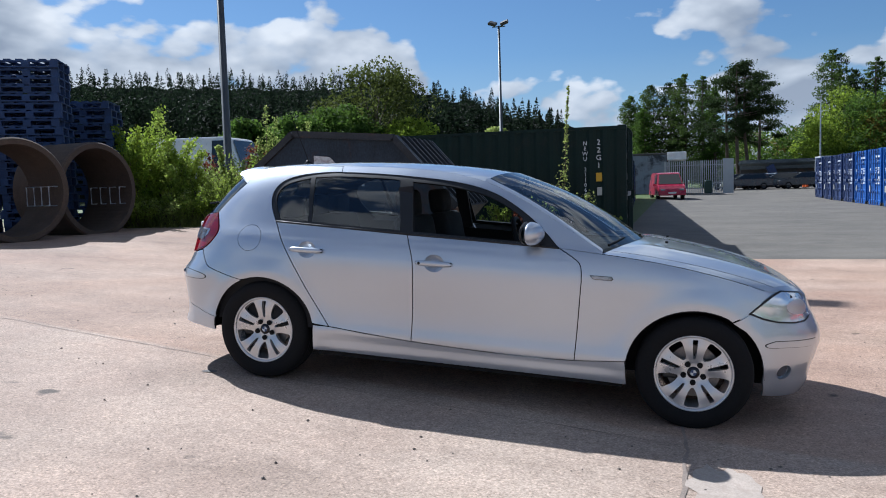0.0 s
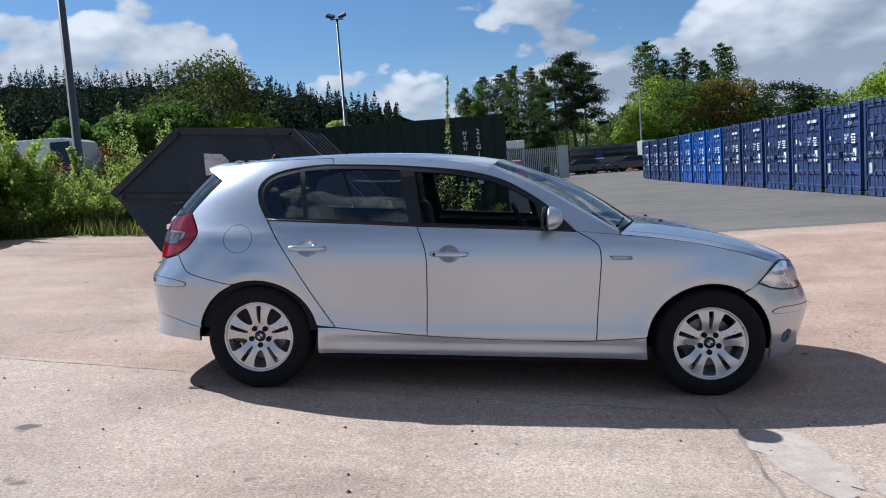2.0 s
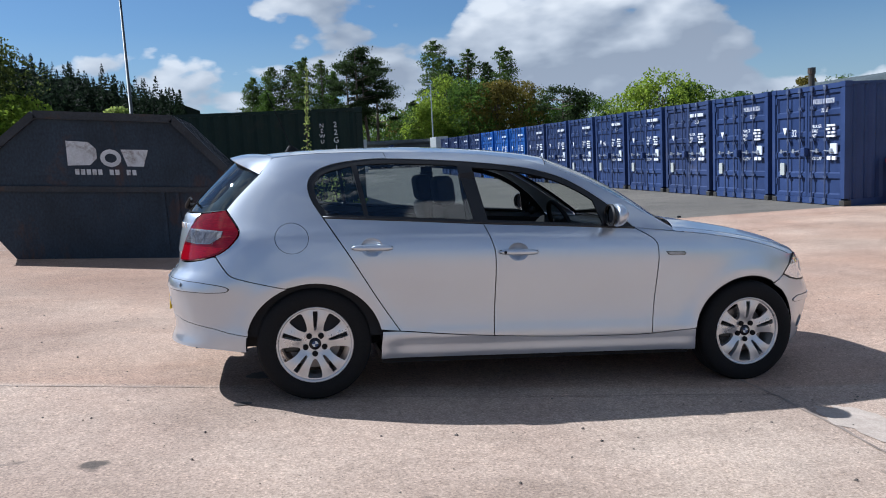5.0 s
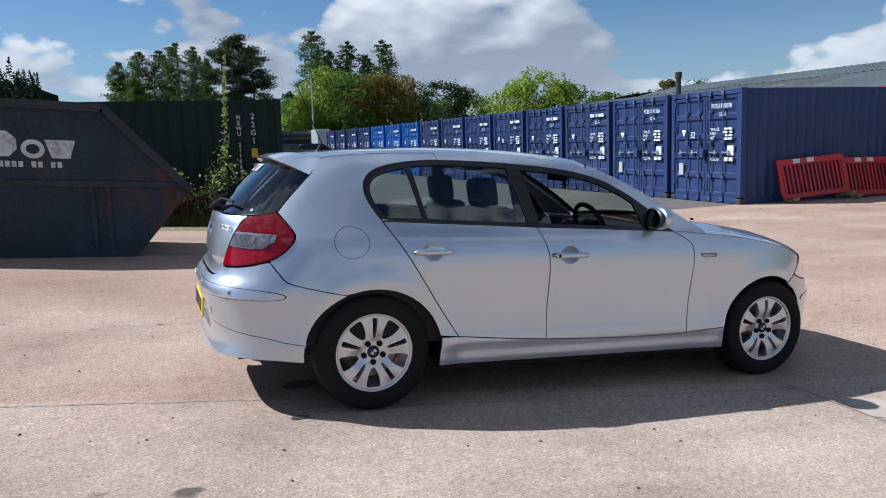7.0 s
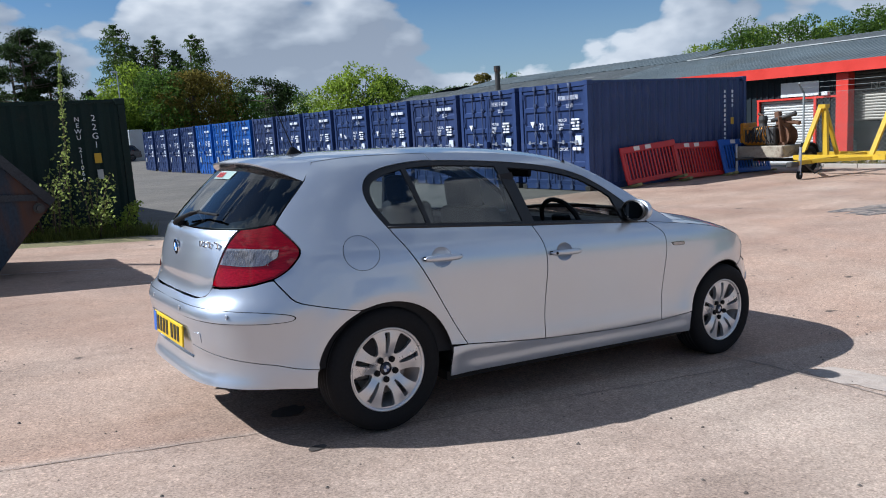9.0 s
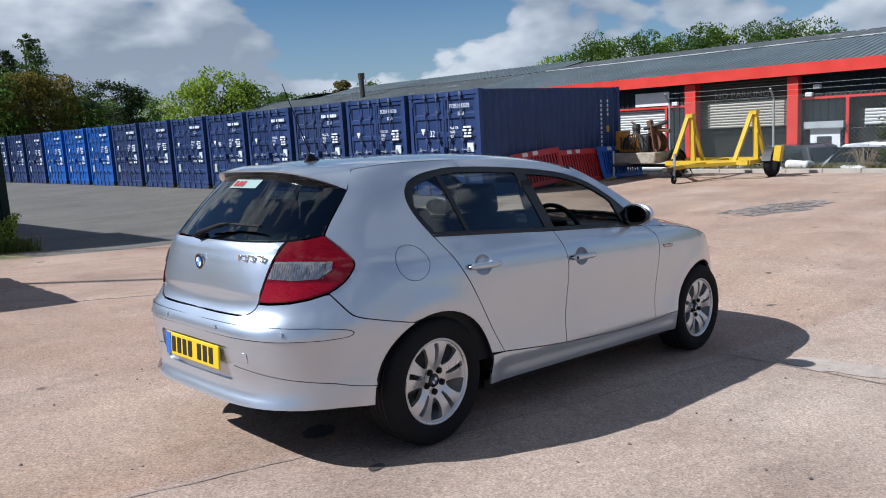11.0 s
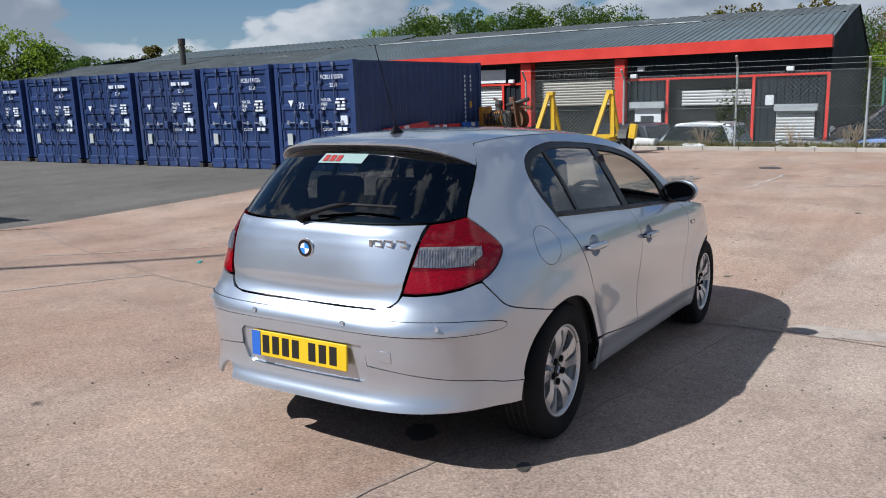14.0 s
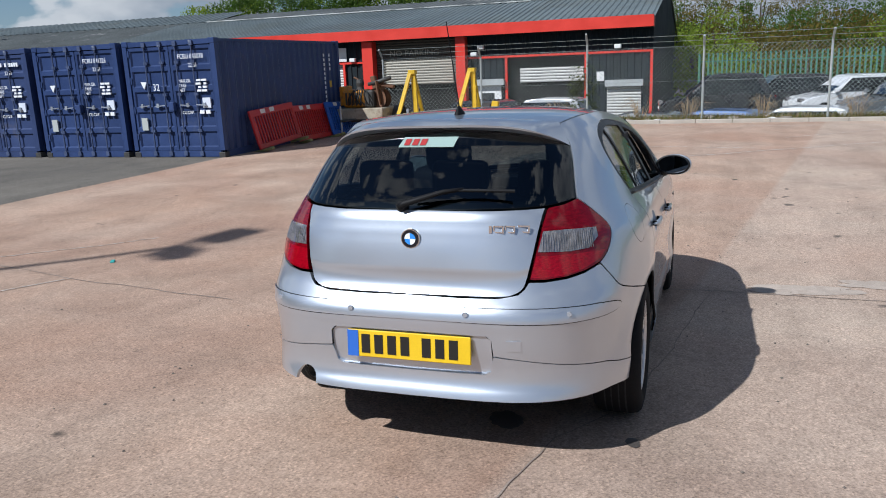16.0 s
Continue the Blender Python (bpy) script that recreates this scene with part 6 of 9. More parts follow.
# aerial
aerial = part("aerial_base", lathe(bmesh.new(), [(0.001, 0.042), (0.009, 0.041), (0.02, 0.024), (0.034, 0.006), (0.037, 0.0)], Matrix.Diagonal((1.5, 0.62, 1, 1)), 20), M_PLASTIC, car, "black roof aerial", smooth=True)
for v in aerial.data.vertices:
    v.co.x -= 0.45 * v.co.z
aerial.matrix_basis = Matrix.Translation((-1.43, 0, 1.386))
part("aerial_rod", tube(bmesh.new(), [(-0.015, 0, 0.036), (-0.18, 0, 0.40)], [0.0035, 0.0022], 6), M_PLASTIC, aerial)
# rear wiper
wip = part("rear_wiper", tube(bmesh.new(), [(-2.09, 0.05, 1.03), (-2.092, 0.03, 1.045), (-2.06, -0.12, 1.09), (-2.04, -0.2, 1.1)], [0.018, 0.014, 0.009, 0.007], 8), M_PLASTIC, car, smooth=True)
part("wiper_blade", tube(bmesh.new(), [(-2.06, 0.0, 1.062), (-2.045, -0.18, 1.096), (-2.015, -0.4, 1.092)], 0.007, 6), M_PLASTIC, wip)
part("wiper_hub", lathe(bmesh.new(), [(0.001, 0.025), (0.02, 0.025), (0.026, 0.0)], Matrix.Translation((-2.055, 0.05, 1.028)) @ pose(0, 0, 0, 0, -75, 0), 16), M_PLASTIC, wip)
# service sticker inside the rear window: plain coloured bars
def on_glass(y, z):
    p = tail_chart(bear_y(y, z), z)
    return p


stick = bmesh.new()
quad = [on_glass(y, z) + Vector((-0.003, 0, 0)) for y, z in ((0.145, 1.256), (-0.10, 1.256), (-0.112, 1.297), (0.128, 1.297))]
stick.faces.new([stick.verts.new(q) for q in quad])
st = part("window_sticker", stick, plain("pale_green_sticker", (0.27, 0.37, 0.34), 0.5), car, "white and pale green window sticker with a red mark")
mark = bmesh.new()
for k in range(3):
    y = 0.122 - 0.036 * k
    mark.faces.new([mark.verts.new(on_glass(a, b) + Vector((-0.006, 0, 0))) for a, b in ((y, 1.264), (y - 0.026, 1.264), (y - 0.032, 1.290), (y - 0.006, 1.290))])
part("red_bar", mark, plain("sticker_red", (0.34, 0.02, 0.02), 0.5), st)
# exhaust
part("exhaust_pipe", lathe(bmesh.new(), [(0.034, -0.25), (0.034, 0.0), (0.031, 0.0), (0.031, -0.2)], Matrix.Translation((-2.035, 0.49, 0.305)) @ pose(0, 0, 0, 0, -90, 0), 24), M_STEEL_DARK, car, smooth=True)
part("silencer", box_bm((-1.96, 0.08, 0.262), (-1.60, 0.60, 0.36), None, 0.03), M_PLASTIC, car)

# wheels
def tyre_profile():
    r, w = 0.316, 0.1025
    return [(0.205, -w * 0.86), (0.225, -w), (0.262, -w * 1.06), (0.295, -w * 0.98), (0.309, -w * 0.84), (r, -w * 0.6), (r + 0.001, 0), (r, w * 0.6), (0.309, w * 0.84), (0.295, w * 0.98), (0.262, w * 1.06), (0.225, w), (0.205, w * 0.86)]


def wheel():
    """Built with its outer face toward +z."""
    root = new("wheel")
    bm = lathe(bmesh.new(), tyre_profile(), None, 64)
    part("tyre", bm, M_TYRE, root, smooth=True)
    grooves = bmesh.new()
    for z in (-0.045, -0.016, 0.016, 0.045):
        lathe(grooves, [(0.316, z - 0.004), (0.3174, z - 0.002), (0.3174, z + 0.002), (0.316, z + 0.004)], None, 48)
    for k in range(60):
        a = k * math.tau / 60
        for s in (-1, 1):
            m = Matrix.Rotation(a, 4, "Z") @ Matrix.Translation((0.3085, 0, s * 0.072)) @ Matrix.Rotation(0.5 * s, 4, "X")
            box(grooves, (-0.006, -0.004, -0.012), (0.0012, 0.004, 0.012), m)
    part("tread", grooves, M_BLACK_RUBBER, root)
    rim = new("rim")
    rim.parent = root
    bm = lathe(bmesh.new(), [(0.209, 0.088), (0.214, 0.094), (0.208, 0.096), (0.200, 0.090), (0.195, 0.072), (0.186, 0.03), (0.182, -0.06), (0.205, -0.085)], None, 64)
    part("rim_barrel", bm, M_ALLOY, rim, smooth=True)
    # cast face: five narrow slots and five wide openings between the spokes
    def ring(pts, turn):
        return [(x * math.cos(turn) - y * math.sin(turn), x * math.sin(turn) + y * math.cos(turn)) for x, y in pts]

    slot = spline([(0.078, 0.005), (0.105, 0.0100), (0.15, 0.0125), (0.182, 0.0138), (0.187, 0.010)], 3)
    wide = spline([(0.086, 0.006), (0.10, 0.016), (0.122, 0.0265), (0.15, 0.0345), (0.174, 0.039), (0.186, 0.037), (0.191, 0.024)], 3)
    slot = slot + [(x, -y) for x, y in slot[::-1]]
    wide = wide + [(x, -y) for x, y in wide[::-1]]
    openings = []
    for k in range(5):
        openings.append(ring(slot, radians(90 + 72 * k)))
        openings.append(ring(wide, radians(126 + 72 * k)))

    def dish(x, y):
        r, a = math.hypot(x, y), math.atan2(y, x) - radians(90)
        bow = 0.006 * math.cos(5 * a) * smooth_step(0.05, 0.1, r) * smooth_step(0.2, 0.15, r)
        return Vector((x, y, 10 + 0.064 + 0.020 * smooth_step(0.03, 0.15, r) + bow))

    outer = [(0.2005 * math.cos(a), 0.2005 * math.sin(a)) for a in np.linspace(0, math.tau, 72, endpoint=False)]
    face = panel(dish, outer, step=0.012, gap=0.0, flange=0.028, holes=openings)
    for v in face.vertices:
        v.co.z -= 10
    part("wheel_face", face, M_ALLOY, rim, "silver cast alloy face with slots between paired spokes", smooth=True)
    cap = lathe(bmesh.new(), [(0.0005, 0.0715), (0.030, 0.0715), (0.034, 0.066), (0.034, 0.055)], None, 28)
    part("centre_cap", cap, plain("badge_black", (0.01, 0.01, 0.015), 0.15), rim, "small round cap with blue and white quarters", smooth=True)
    for q in range(4):
        bm = bmesh.new()
        c = bm.verts.new((0, 0, 0.0725))
        arc = [bm.verts.new((0.017 * math.cos(q * math.pi / 2 + t), 0.017 * math.sin(q * math.pi / 2 + t), 0.0725)) for t in np.linspace(0, math.pi / 2, 6)]
        for a, b in zip(arc, arc[1:]):
            bm.faces.new((c, a, b))
        part("badge_quarter", bm, plain("cap_blue", (0.015, 0.05, 0.14), 0.3) if q % 2 else plain("cap_white", (0.6, 0.6, 0.62), 0.3), rim)
    for k in range(5):
        a = radians(90 + 36 + 72 * k)
        m = Matrix.Translation((0.055 * math.cos(a), 0.055 * math.sin(a), 0.0))
        part("wheel_bolt", lathe(bmesh.new(), [(0.0005, 0.080), (0.007, 0.080), (0.0085, 0.077), (0.009, 0.0745), (0.0145, 0.0745), (0.0155, 0.0765), (0.0165, 0.060)], m, 16), M_PLASTIC, rim)
    part("brake_disc", lathe(bmesh.new(), [(0.05, 0.015), (0.145, 0.015), (0.147, 0.0), (0.05, 0.0)], None, 40), material("worn_iron", (0.22, 0.2, 0.19), 0.45, 0.8, 0.2, 5, 60, 0.1), root)
    part("caliper", box_bm((-0.17, -0.05, -0.02), (-0.08, 0.05, 0.045), None, 0.012), M_STEEL_DARK, root)
    return root


def set_wheel(root, x, sg):
    root.parent = car
    turn = pose(0, 0, 0, 90, 0, 0) if sg > 0 else pose(0, 0, 0, -90, 0, 0)
    root.matrix_basis = Matrix.Translation((x, -0.745 * sg, 0.316)) @ turn @ Matrix.Rotation(radians(0 if sg > 0 else 180), 4, "Z")
    return root


base = set_wheel(wheel(), -1.33, 1)
for x, sg, spin in ((1.33, 1, 30), (-1.33, -1, 50), (1.33, -1, 10)):
    w = copy_thing(base, Matrix())
    w.parent = car
    set_wheel(w, x, sg)
# wheel wells and underside
for cx in (-1.33, 1.33):
    for sg in (1, -1):
        bm = bmesh.new()
        arcs = []
        for a in np.linspace(radians(-4), radians(184), 25):
            x, z = cx + 0.392 * math.cos(a), 0.318 + 0.366 * math.sin(a)
            yo = half_width(x, max(z, 0.25)) - 0.016
            arcs.append((bm.verts.new((x, -yo * sg, z)), bm.verts.new((x, -0.52 * sg, z))))
        for a, b in zip(arcs, arcs[1:]):
            bm.faces.new((a[0], b[0], b[1], a[1]))
        bm.faces.new([q[1] for q in arcs])
        part("wheel_arch_liner", bm, M_PLASTIC, car)
        # thin black edge that closes the gap behind the painted arch lip
        lip_pts = [side_chart(cx + 0.374 * math.cos(a), 0.316 + 0.349 * math.sin(a)) for a in np.linspace(radians(-5), radians(185), 33)]
        part("arch_lip", tube(bmesh.new(), [(q.x, (q.y + 0.008) * sg, q.z) for q in lip_pts], 0.007, 6), M_PLASTIC, car, smooth=True)
under = bmesh.new()
box(under, (-0.95, -0.80, 0.19), (0.95, 0.80, 0.235))
box(under, (-2.0, -0.5, 0.24), (-0.94, 0.5, 0.30))
box(under, (0.94, -0.5, 0.22), (1.80, 0.5, 0.29))
part("floor_pan", under, M_PLASTIC, car)

# cabin
part("cabin_floor", box_bm((-1.85, -0.60, 0.27), (0.93, 0.60, 0.33)), M_CABIN, car)
part("boot_shelf", box_bm((-1.95, -0.56, 0.93), (-1.32, 0.56, 0.955), None, 0.01), M_CABIN, car)
inner = [(x, z) for x, z in ((-1.7, 0.36), (0.75, 0.36), (0.75, 0.9), (0.5, 0.945), (-0.37, 0.965), (-1.26, 0.99), (-1.75, 0.96))]
skin("door_card", car, M_CABIN, side_chart, inner, gap=0.0, lift=-0.045, flange=0)
lin_poly = grid_mesh(lambda s, u: roof_fn(s, u) + Vector((0, 0, -0.03 - 0.012 * abs(u) ** 3)), list(np.linspace(0.03, 0.985, 16)), list(np.linspace(-0.97, 0.97, 17)))
part("head_lining", lin_poly, M_LINING, car, smooth=True)
part("dashboard", box_bm((0.42, -0.72, 0.55), (0.95, 0.72, 0.945), None, 0.06), M_PLASTIC, car)
part("bulkhead", box_bm((0.80, -0.78, 0.25), (0.9, 0.78, 0.95)), M_PLASTIC, car)
part("bonnet_inner", box_bm((0.9, -0.6, 0.3), (1.6, 0.6, 0.8)), M_PLASTIC, car)
for sg in (1, -1):
    # B-pillar trim and C-pillar trim inside
    bm = bmesh.new()
    beam(bm, (-0.40, -0.73 * sg, 0.95), (-0.445, -0.645 * sg, 1.27), 0.09, 0.03, (0, 1, 0))
    part("pillar_trim", bm, M_CABIN, car)
    # C-pillar inner skin
    c_in = [(-1.20, 0.99), (-1.30, 1.10), (-1.33, 1.19), (-1.30, 1.25), (-1.22, 1.30), (-1.25, 1.335), (-1.45, 1.33), (-1.60, 1.30), (-1.70, 1.20), (-1.78, 1.05), (-1.75, 0.95), (-1.3, 0.95)]
    part("pillar_trim", panel(lambda a, z: tail_chart(a, z), bend(c_in), gap=0.0, lift=-0.03, flange=0.0, mirror=sg < 0), M_CABIN, car, smooth=True)


def pad(bm, c, size, m=None, segs=3):
    """A soft cushion block."""
    tmp = bmesh.new()
    bmesh.ops.create_cube(tmp, size=1.0)
    bmesh.ops.scale(tmp, vec=size, verts=tmp.verts)
    bmesh.ops.bevel(tmp, geom=tmp.edges[:], offset=min(size) * 0.42, segments=segs, affect="EDGES", profile=0.6)
    bmesh.ops.transform(tmp, matrix=Matrix.Translation(c) @ (m if m is not None else Matrix()), verts=tmp.verts)
    me = bpy.data.meshes.new("pad")
    tmp.to_mesh(me)
    tmp.free()
    bm.from_mesh(me)
    return bm


for y in (-0.36, 0.36):
    seat = new("front_seat")
    seat.parent = car
    seat.matrix_basis = Matrix.Translation((-0.22, y, 0.33))
    part("seat_cushion", pad(bmesh.new(), (0.12, 0, 0.14), (0.5, 0.5, 0.18)), M_CABIN, seat, smooth=True)
    part("backrest", pad(bmesh.new(), (-0.20, 0, 0.45), (0.15, 0.48, 0.62), pose(0, 0, 0, 0, -14)), M_CABIN, seat, smooth=True)
    part("headrest", pad(bmesh.new(), (-0.305, 0, 0.83), (0.11, 0.27, 0.18), pose(0, 0, 0, 0, -10)), M_CABIN, seat, smooth=True)
rear_seat = new("rear_seat")
rear_seat.parent = car
rear_seat.matrix_basis = Matrix.Translation((-1.05, 0, 0.33))
part("seat_cushion", pad(bmesh.new(), (0.05, 0, 0.14), (0.5, 1.25, 0.2)), M_CABIN, rear_seat, smooth=True)
part("backrest", pad(bmesh.new(), (-0.24, 0, 0.42), (0.14, 1.25, 0.58), pose(0, 0, 0, 0, -16)), M_CABIN, rear_seat, smooth=True)
for y in (-0.4, 0.02, 0.4):
    part("headrest", pad(bmesh.new(), (-0.33, y, 0.76), (0.1, 0.27, 0.17)), M_CABIN, rear_seat, smooth=True)
wheel_pts = [Vector((0.0, 0.178 * math.cos(a), 0.178 * math.sin(a))) for a in np.linspace(0, math.tau, 32, endpoint=False)]
steer = part("steering_wheel", tube(bmesh.new(), wheel_pts, 0.016, 8, closed=True), M_PLASTIC, car, "black three-spoke steering wheel", smooth=True)
steer.matrix_basis = Matrix.Translation((0.27, -0.36, 0.93)) @ pose(0, 0, 0, 0, -24)
bm = pad(bmesh.new(), (0.01, 0, 0), (0.05, 0.15, 0.13))
for a in (radians(0), radians(180), radians(-90)):
    beam(bm, (0, 0, 0), (0, 0.17 * math.cos(a), 0.17 * math.sin(a)), 0.03, 0.02, (1, 0, 0))
part("steering_boss", bm, M_PLASTIC, steer, smooth=False)
rv = part("rear_view_mirror", pad(bmesh.new(), (0, 0, 0), (0.035, 0.24, 0.07)), M_PLASTIC, car, smooth=True)
rv.matrix_basis = Matrix.Translation((0.20, 0, 1.27))
part("mirror_stalk", tube(bmesh.new(), [(0, 0, 0.02), (0.0, 0, 0.09)], 0.012, 6), M_PLASTIC, rv)

# ---------------------------------------------------------------- yard equipment
M_YELLOW = material("worn_yellow_paint", (0.62, 0.40, 0.02), 0.55, 0, 0.12, 3, 50, 0.1, stain=(0.2, 0.1, 0.04), stain_at=(0.6, 0.72), stain_scale=4)
M_ORANGE = material("orange_machine_paint", (0.55, 0.22, 0.01), 0.5, 0, 0.15, 3, 50, 0.1, stain=(0.1, 0.07, 0.05), stain_at=(0.5, 0.65), stain_scale=5)
M_RUST = material("rusty_steel", (0.16, 0.08, 0.045), 0.8, 0.2, 0.3, 4, 50, 0.3)


def road_wheel(parent, m, r=0.33, w=0.2):
    wh = new("wheel")
    wh.parent = parent
    wh.matrix_basis = m
    part("tyre", lathe(bmesh.new(), [(r * 0.58, -w / 2), (r * 0.9, -w / 2), (r, -w * 0.3), (r, w * 0.3), (r * 0.9, w / 2), (r * 0.58, w / 2)], None, 28, True), M_TYRE, wh, smooth=True)
    part("hub", lathe(bmesh.new(), [(0.001, w * 0.3), (r * 0.2, w * 0.3), (r * 0.3, w * 0.2), (r * 0.6, w * 0.35), (r * 0.6, -w * 0.3)], None, 20), M_STEEL_DARK, wh)
    return wh


def cable_trailer():
    g = -0.115
    root = thing("cable_trailer", Matrix.Translation((15.9, 6.0, g)), "yellow steel cable-drum trailer with two upright frames", "trailer")
    # the frame lies along y, its two A-shaped uprights at either end
    bm = bmesh.new()
    for x in (-0.55, 0.75):
        beam(bm, (x, -1.0, 0.42), (x, 1.25, 0.42), 0.09, 0.12)
    for y in (-1.0, 0.15, 1.25):
        beam(bm, (-0.55, y, 0.42), (0.75, y, 0.42), 0.09, 0.1)
    part("frame", bm, M_YELLOW, root)
    for y in (-0.88, 0.85):
        bm = bmesh.new()
        beam(bm, (-0.30, y + 0.36, 0.42), (0.0, y + 0.04, 1.66), 0.10, 0.08, (1, 0, 0))
        beam(bm, (0.10, y - 0.05, 0.42), (0.05, y - 0.03, 1.66), 0.12, 0.10, (1, 0, 0))
        beam(bm, (0.62, y - 0.05, 0.42), (0.08, y - 0.03, 1.60), 0.08, 0.08, (1, 0, 0))
        box(bm, (-0.05, y - 0.10, 1.60), (0.14, y + 0.09, 1.70))
        for zz in (0.75, 1.15):
            box(bm, (-0.02, y - 0.13, zz), (0.05, y - 0.10, zz + 0.08))
        part("upright", bm, M_YELLOW, root)
    for y, x in ((-1.22, 0.35), (1.45, 0.35)):
        road_wheel(root, Matrix.Translation((x, y, 0.34)) @ pose(0, 0, 0, 90), 0.34, 0.2)
        bm = bmesh.new()
        arcs = [(x + 0.4 * math.cos(a), 0.34 + 0.4 * math.sin(a)) for a in np.linspace(0.2, math.pi - 0.2, 9)]
        for (a0, b0), (a1, b1) in zip(arcs, arcs[1:]):
            beam(bm, (a0, y, b0), (a1, y, b1), 0.24, 0.012, (0, 0, 1))
        part("mudguard", bm, M_STEEL_DARK, root)
    bm = bmesh.new()
    beam(bm, (-0.5, 0.15, 0.4), (-2.0, 0.35, 0.38), 0.1, 0.1)
    beam(bm, (-0.55, -0.7, 0.4), (-1.5, 0.25, 0.4), 0.08, 0.08)
    beam(bm, (-0.55, 1.0, 0.4), (-1.5, 0.3, 0.4), 0.08, 0.08)
    part("drawbar", bm, M_YELLOW, root)
    part("jockey_leg", tube(bmesh.new(), [(-1.85, 0.3, 0.75), (-1.9, 0.3, 0.1)], 0.035, 8), M_GALV, root)
    road_wheel(root, Matrix.Translation((-1.9, 0.3, 0.095)) @ pose(0, 0, 0, 90), 0.1, 0.06)
    part("coupling", box_bm((-2.25, 0.27, 0.3), (-1.95, 0.43, 0.42), None, 0.02), M_STEEL_DARK, root)
    part("lamp_board", box_bm((-0.05, -1.5, 0.62), (0.12, -1.32, 1.0), pose(0, 0, 0, 8, 0, 0), 0.01), M_YELLOW, root)
    part("chain", tube(bmesh.new(), [(-1.3, 0.2, 0.38), (-1.4, 0.05, 0.2), (-1.6, 0.1, 0.12), (-1.8, 0.22, 0.34)], 0.018, 6), M_STEEL_DARK, root)


cable_trailer()


def winch_unit():
    root = thing("winch_machine", Matrix.Translation((15.7, 8.15, -0.115)), "orange and rusty engine unit on a small wheeled chassis", "machine")
    bm = bmesh.new()
    box(bm, (-0.5, -0.65, 0.42), (0.6, 0.75, 0.72), None, 0.02)
    part("tank_box", bm, material("pale_dirty_panel", (0.38, 0.33, 0.25), 0.7, 0, 0.2, 3, 50, 0.1, stain=(0.14, 0.09, 0.06), stain_at=(0.5, 0.7), stain_scale=3), root)
    part("engine", box_bm((-0.35, -0.05, 0.74), (0.3, 0.62, 1.22), None, 0.06), M_ORANGE, root)
    part("radiator", box_bm((-0.3, 0.58, 0.8), (0.3, 0.72, 1.33), None, 0.03), M_ORANGE, root)
    for k in range(5):
        part("rib", box_bm((-0.37, 0.02 + 0.11 * k, 0.82), (-0.33, 0.07 + 0.11 * k, 1.15)), M_STEEL_DARK, root)
    part("engine_block", box_bm((-0.32, -0.32, 0.74), (0.26, -0.04, 1.2), None, 0.04), M_STEEL_DARK, root)
    for k in range(7):
        a = k * 0.9
        pts = [(-0.36, -0.3 + 0.12 * k, 0.8), (-0.46, -0.26 + 0.11 * k + 0.05 * math.sin(a), 0.98 + 0.05 * math.cos(a)), (-0.42, -0.2 + 0.09 * k, 1.12 + 0.07 * math.sin(a * 2)), (-0.3, -0.1 + 0.06 * k, 1.22)]
        part("hose", tube(bmesh.new(), spline(pts, 4), 0.018, 6), M_BLACK_RUBBER, root, smooth=True)
    part("intake_pipe", tube(bmesh.new(), [(-0.1, -0.1, 1.36), (-0.12, -0.4, 1.42), (-0.15, -0.8, 1.52)], [0.05, 0.055, 0.06], 8), M_STEEL_DARK, root, smooth=True)
    part("shield_plate", box_bm((-0.3, -0.62, 0.72), (0.28, -0.58, 1.38), pose(0, 0, 0, -8, 0, 0), 0.01), M_RUST, root)
    part("cylinder", lathe(bmesh.new(), [(0.001, 0.2), (0.1, 0.2), (0.12, 0.1), (0.1, 0), (0.12, -0.1), (0.1, -0.15)], Matrix.Translation((-0.1, 0.15, 1.3)), 14), M_STEEL_DARK, root)
    part("drum", lathe(bmesh.new(), [(0.3, -0.2), (0.3, -0.17), (0.16, -0.15), (0.16, 0.15), (0.3, 0.17), (0.3, 0.2)], Matrix.Translation((0, -0.35, 0.95)) @ pose(0, 0, 0, 0, 90), 24), M_RUST, root)
    part("mast", box_bm((-0.12, -0.62, 0.7), (0.05, -0.48, 1.5), pose(0, 0, 0, -12, 0, 0), 0.02), M_RUST, root)
    part("jib", box_bm((-0.1, -0.62, 1.35), (0.02, 0.1, 1.45), pose(0, 0, 0, 10, 0, 0), 0.02), M_RUST, root)
    part("exhaust", tube(bmesh.new(), [(0.1, 0.3, 1.2), (0.1, 0.3, 1.5), (0.1, 0.42, 1.56)], 0.035, 8), M_RUST, root)
    for y in (-0.95, 0.9):
        road_wheel(root, Matrix.Translation((0.15, y, 0.33)) @ pose(0, 0, 0, 90), 0.33, 0.2)
    part("axle", tube(bmesh.new(), [(0.15, -0.95, 0.33), (0.15, 0.9, 0.33)], 0.04, 8), M_STEEL_DARK, root)
    part("prop_stand", tube(bmesh.new(), [(-0.75, 0.5, 0.0), (-0.75, 0.5, 0.8)], 0.03, 8), M_GALV, root)
    part("drawbar", tube(bmesh.new(), [(-0.4, 0.1, 0.42), (-0.8, 0.5, 0.4)], 0.04, 6), M_STEEL_DARK, root)


winch_unit()

M_BARRIER_RED = material("red_plastic", (0.45, 0.018, 0.02), 0.45, 0, 0.12, 2, 60, 0.05, random_ob=0.12)
M_BARRIER_BLUE = material("blue_plastic", (0.02, 0.10, 0.42), 0.45, 0, 0.12, 2, 60, 0.05)


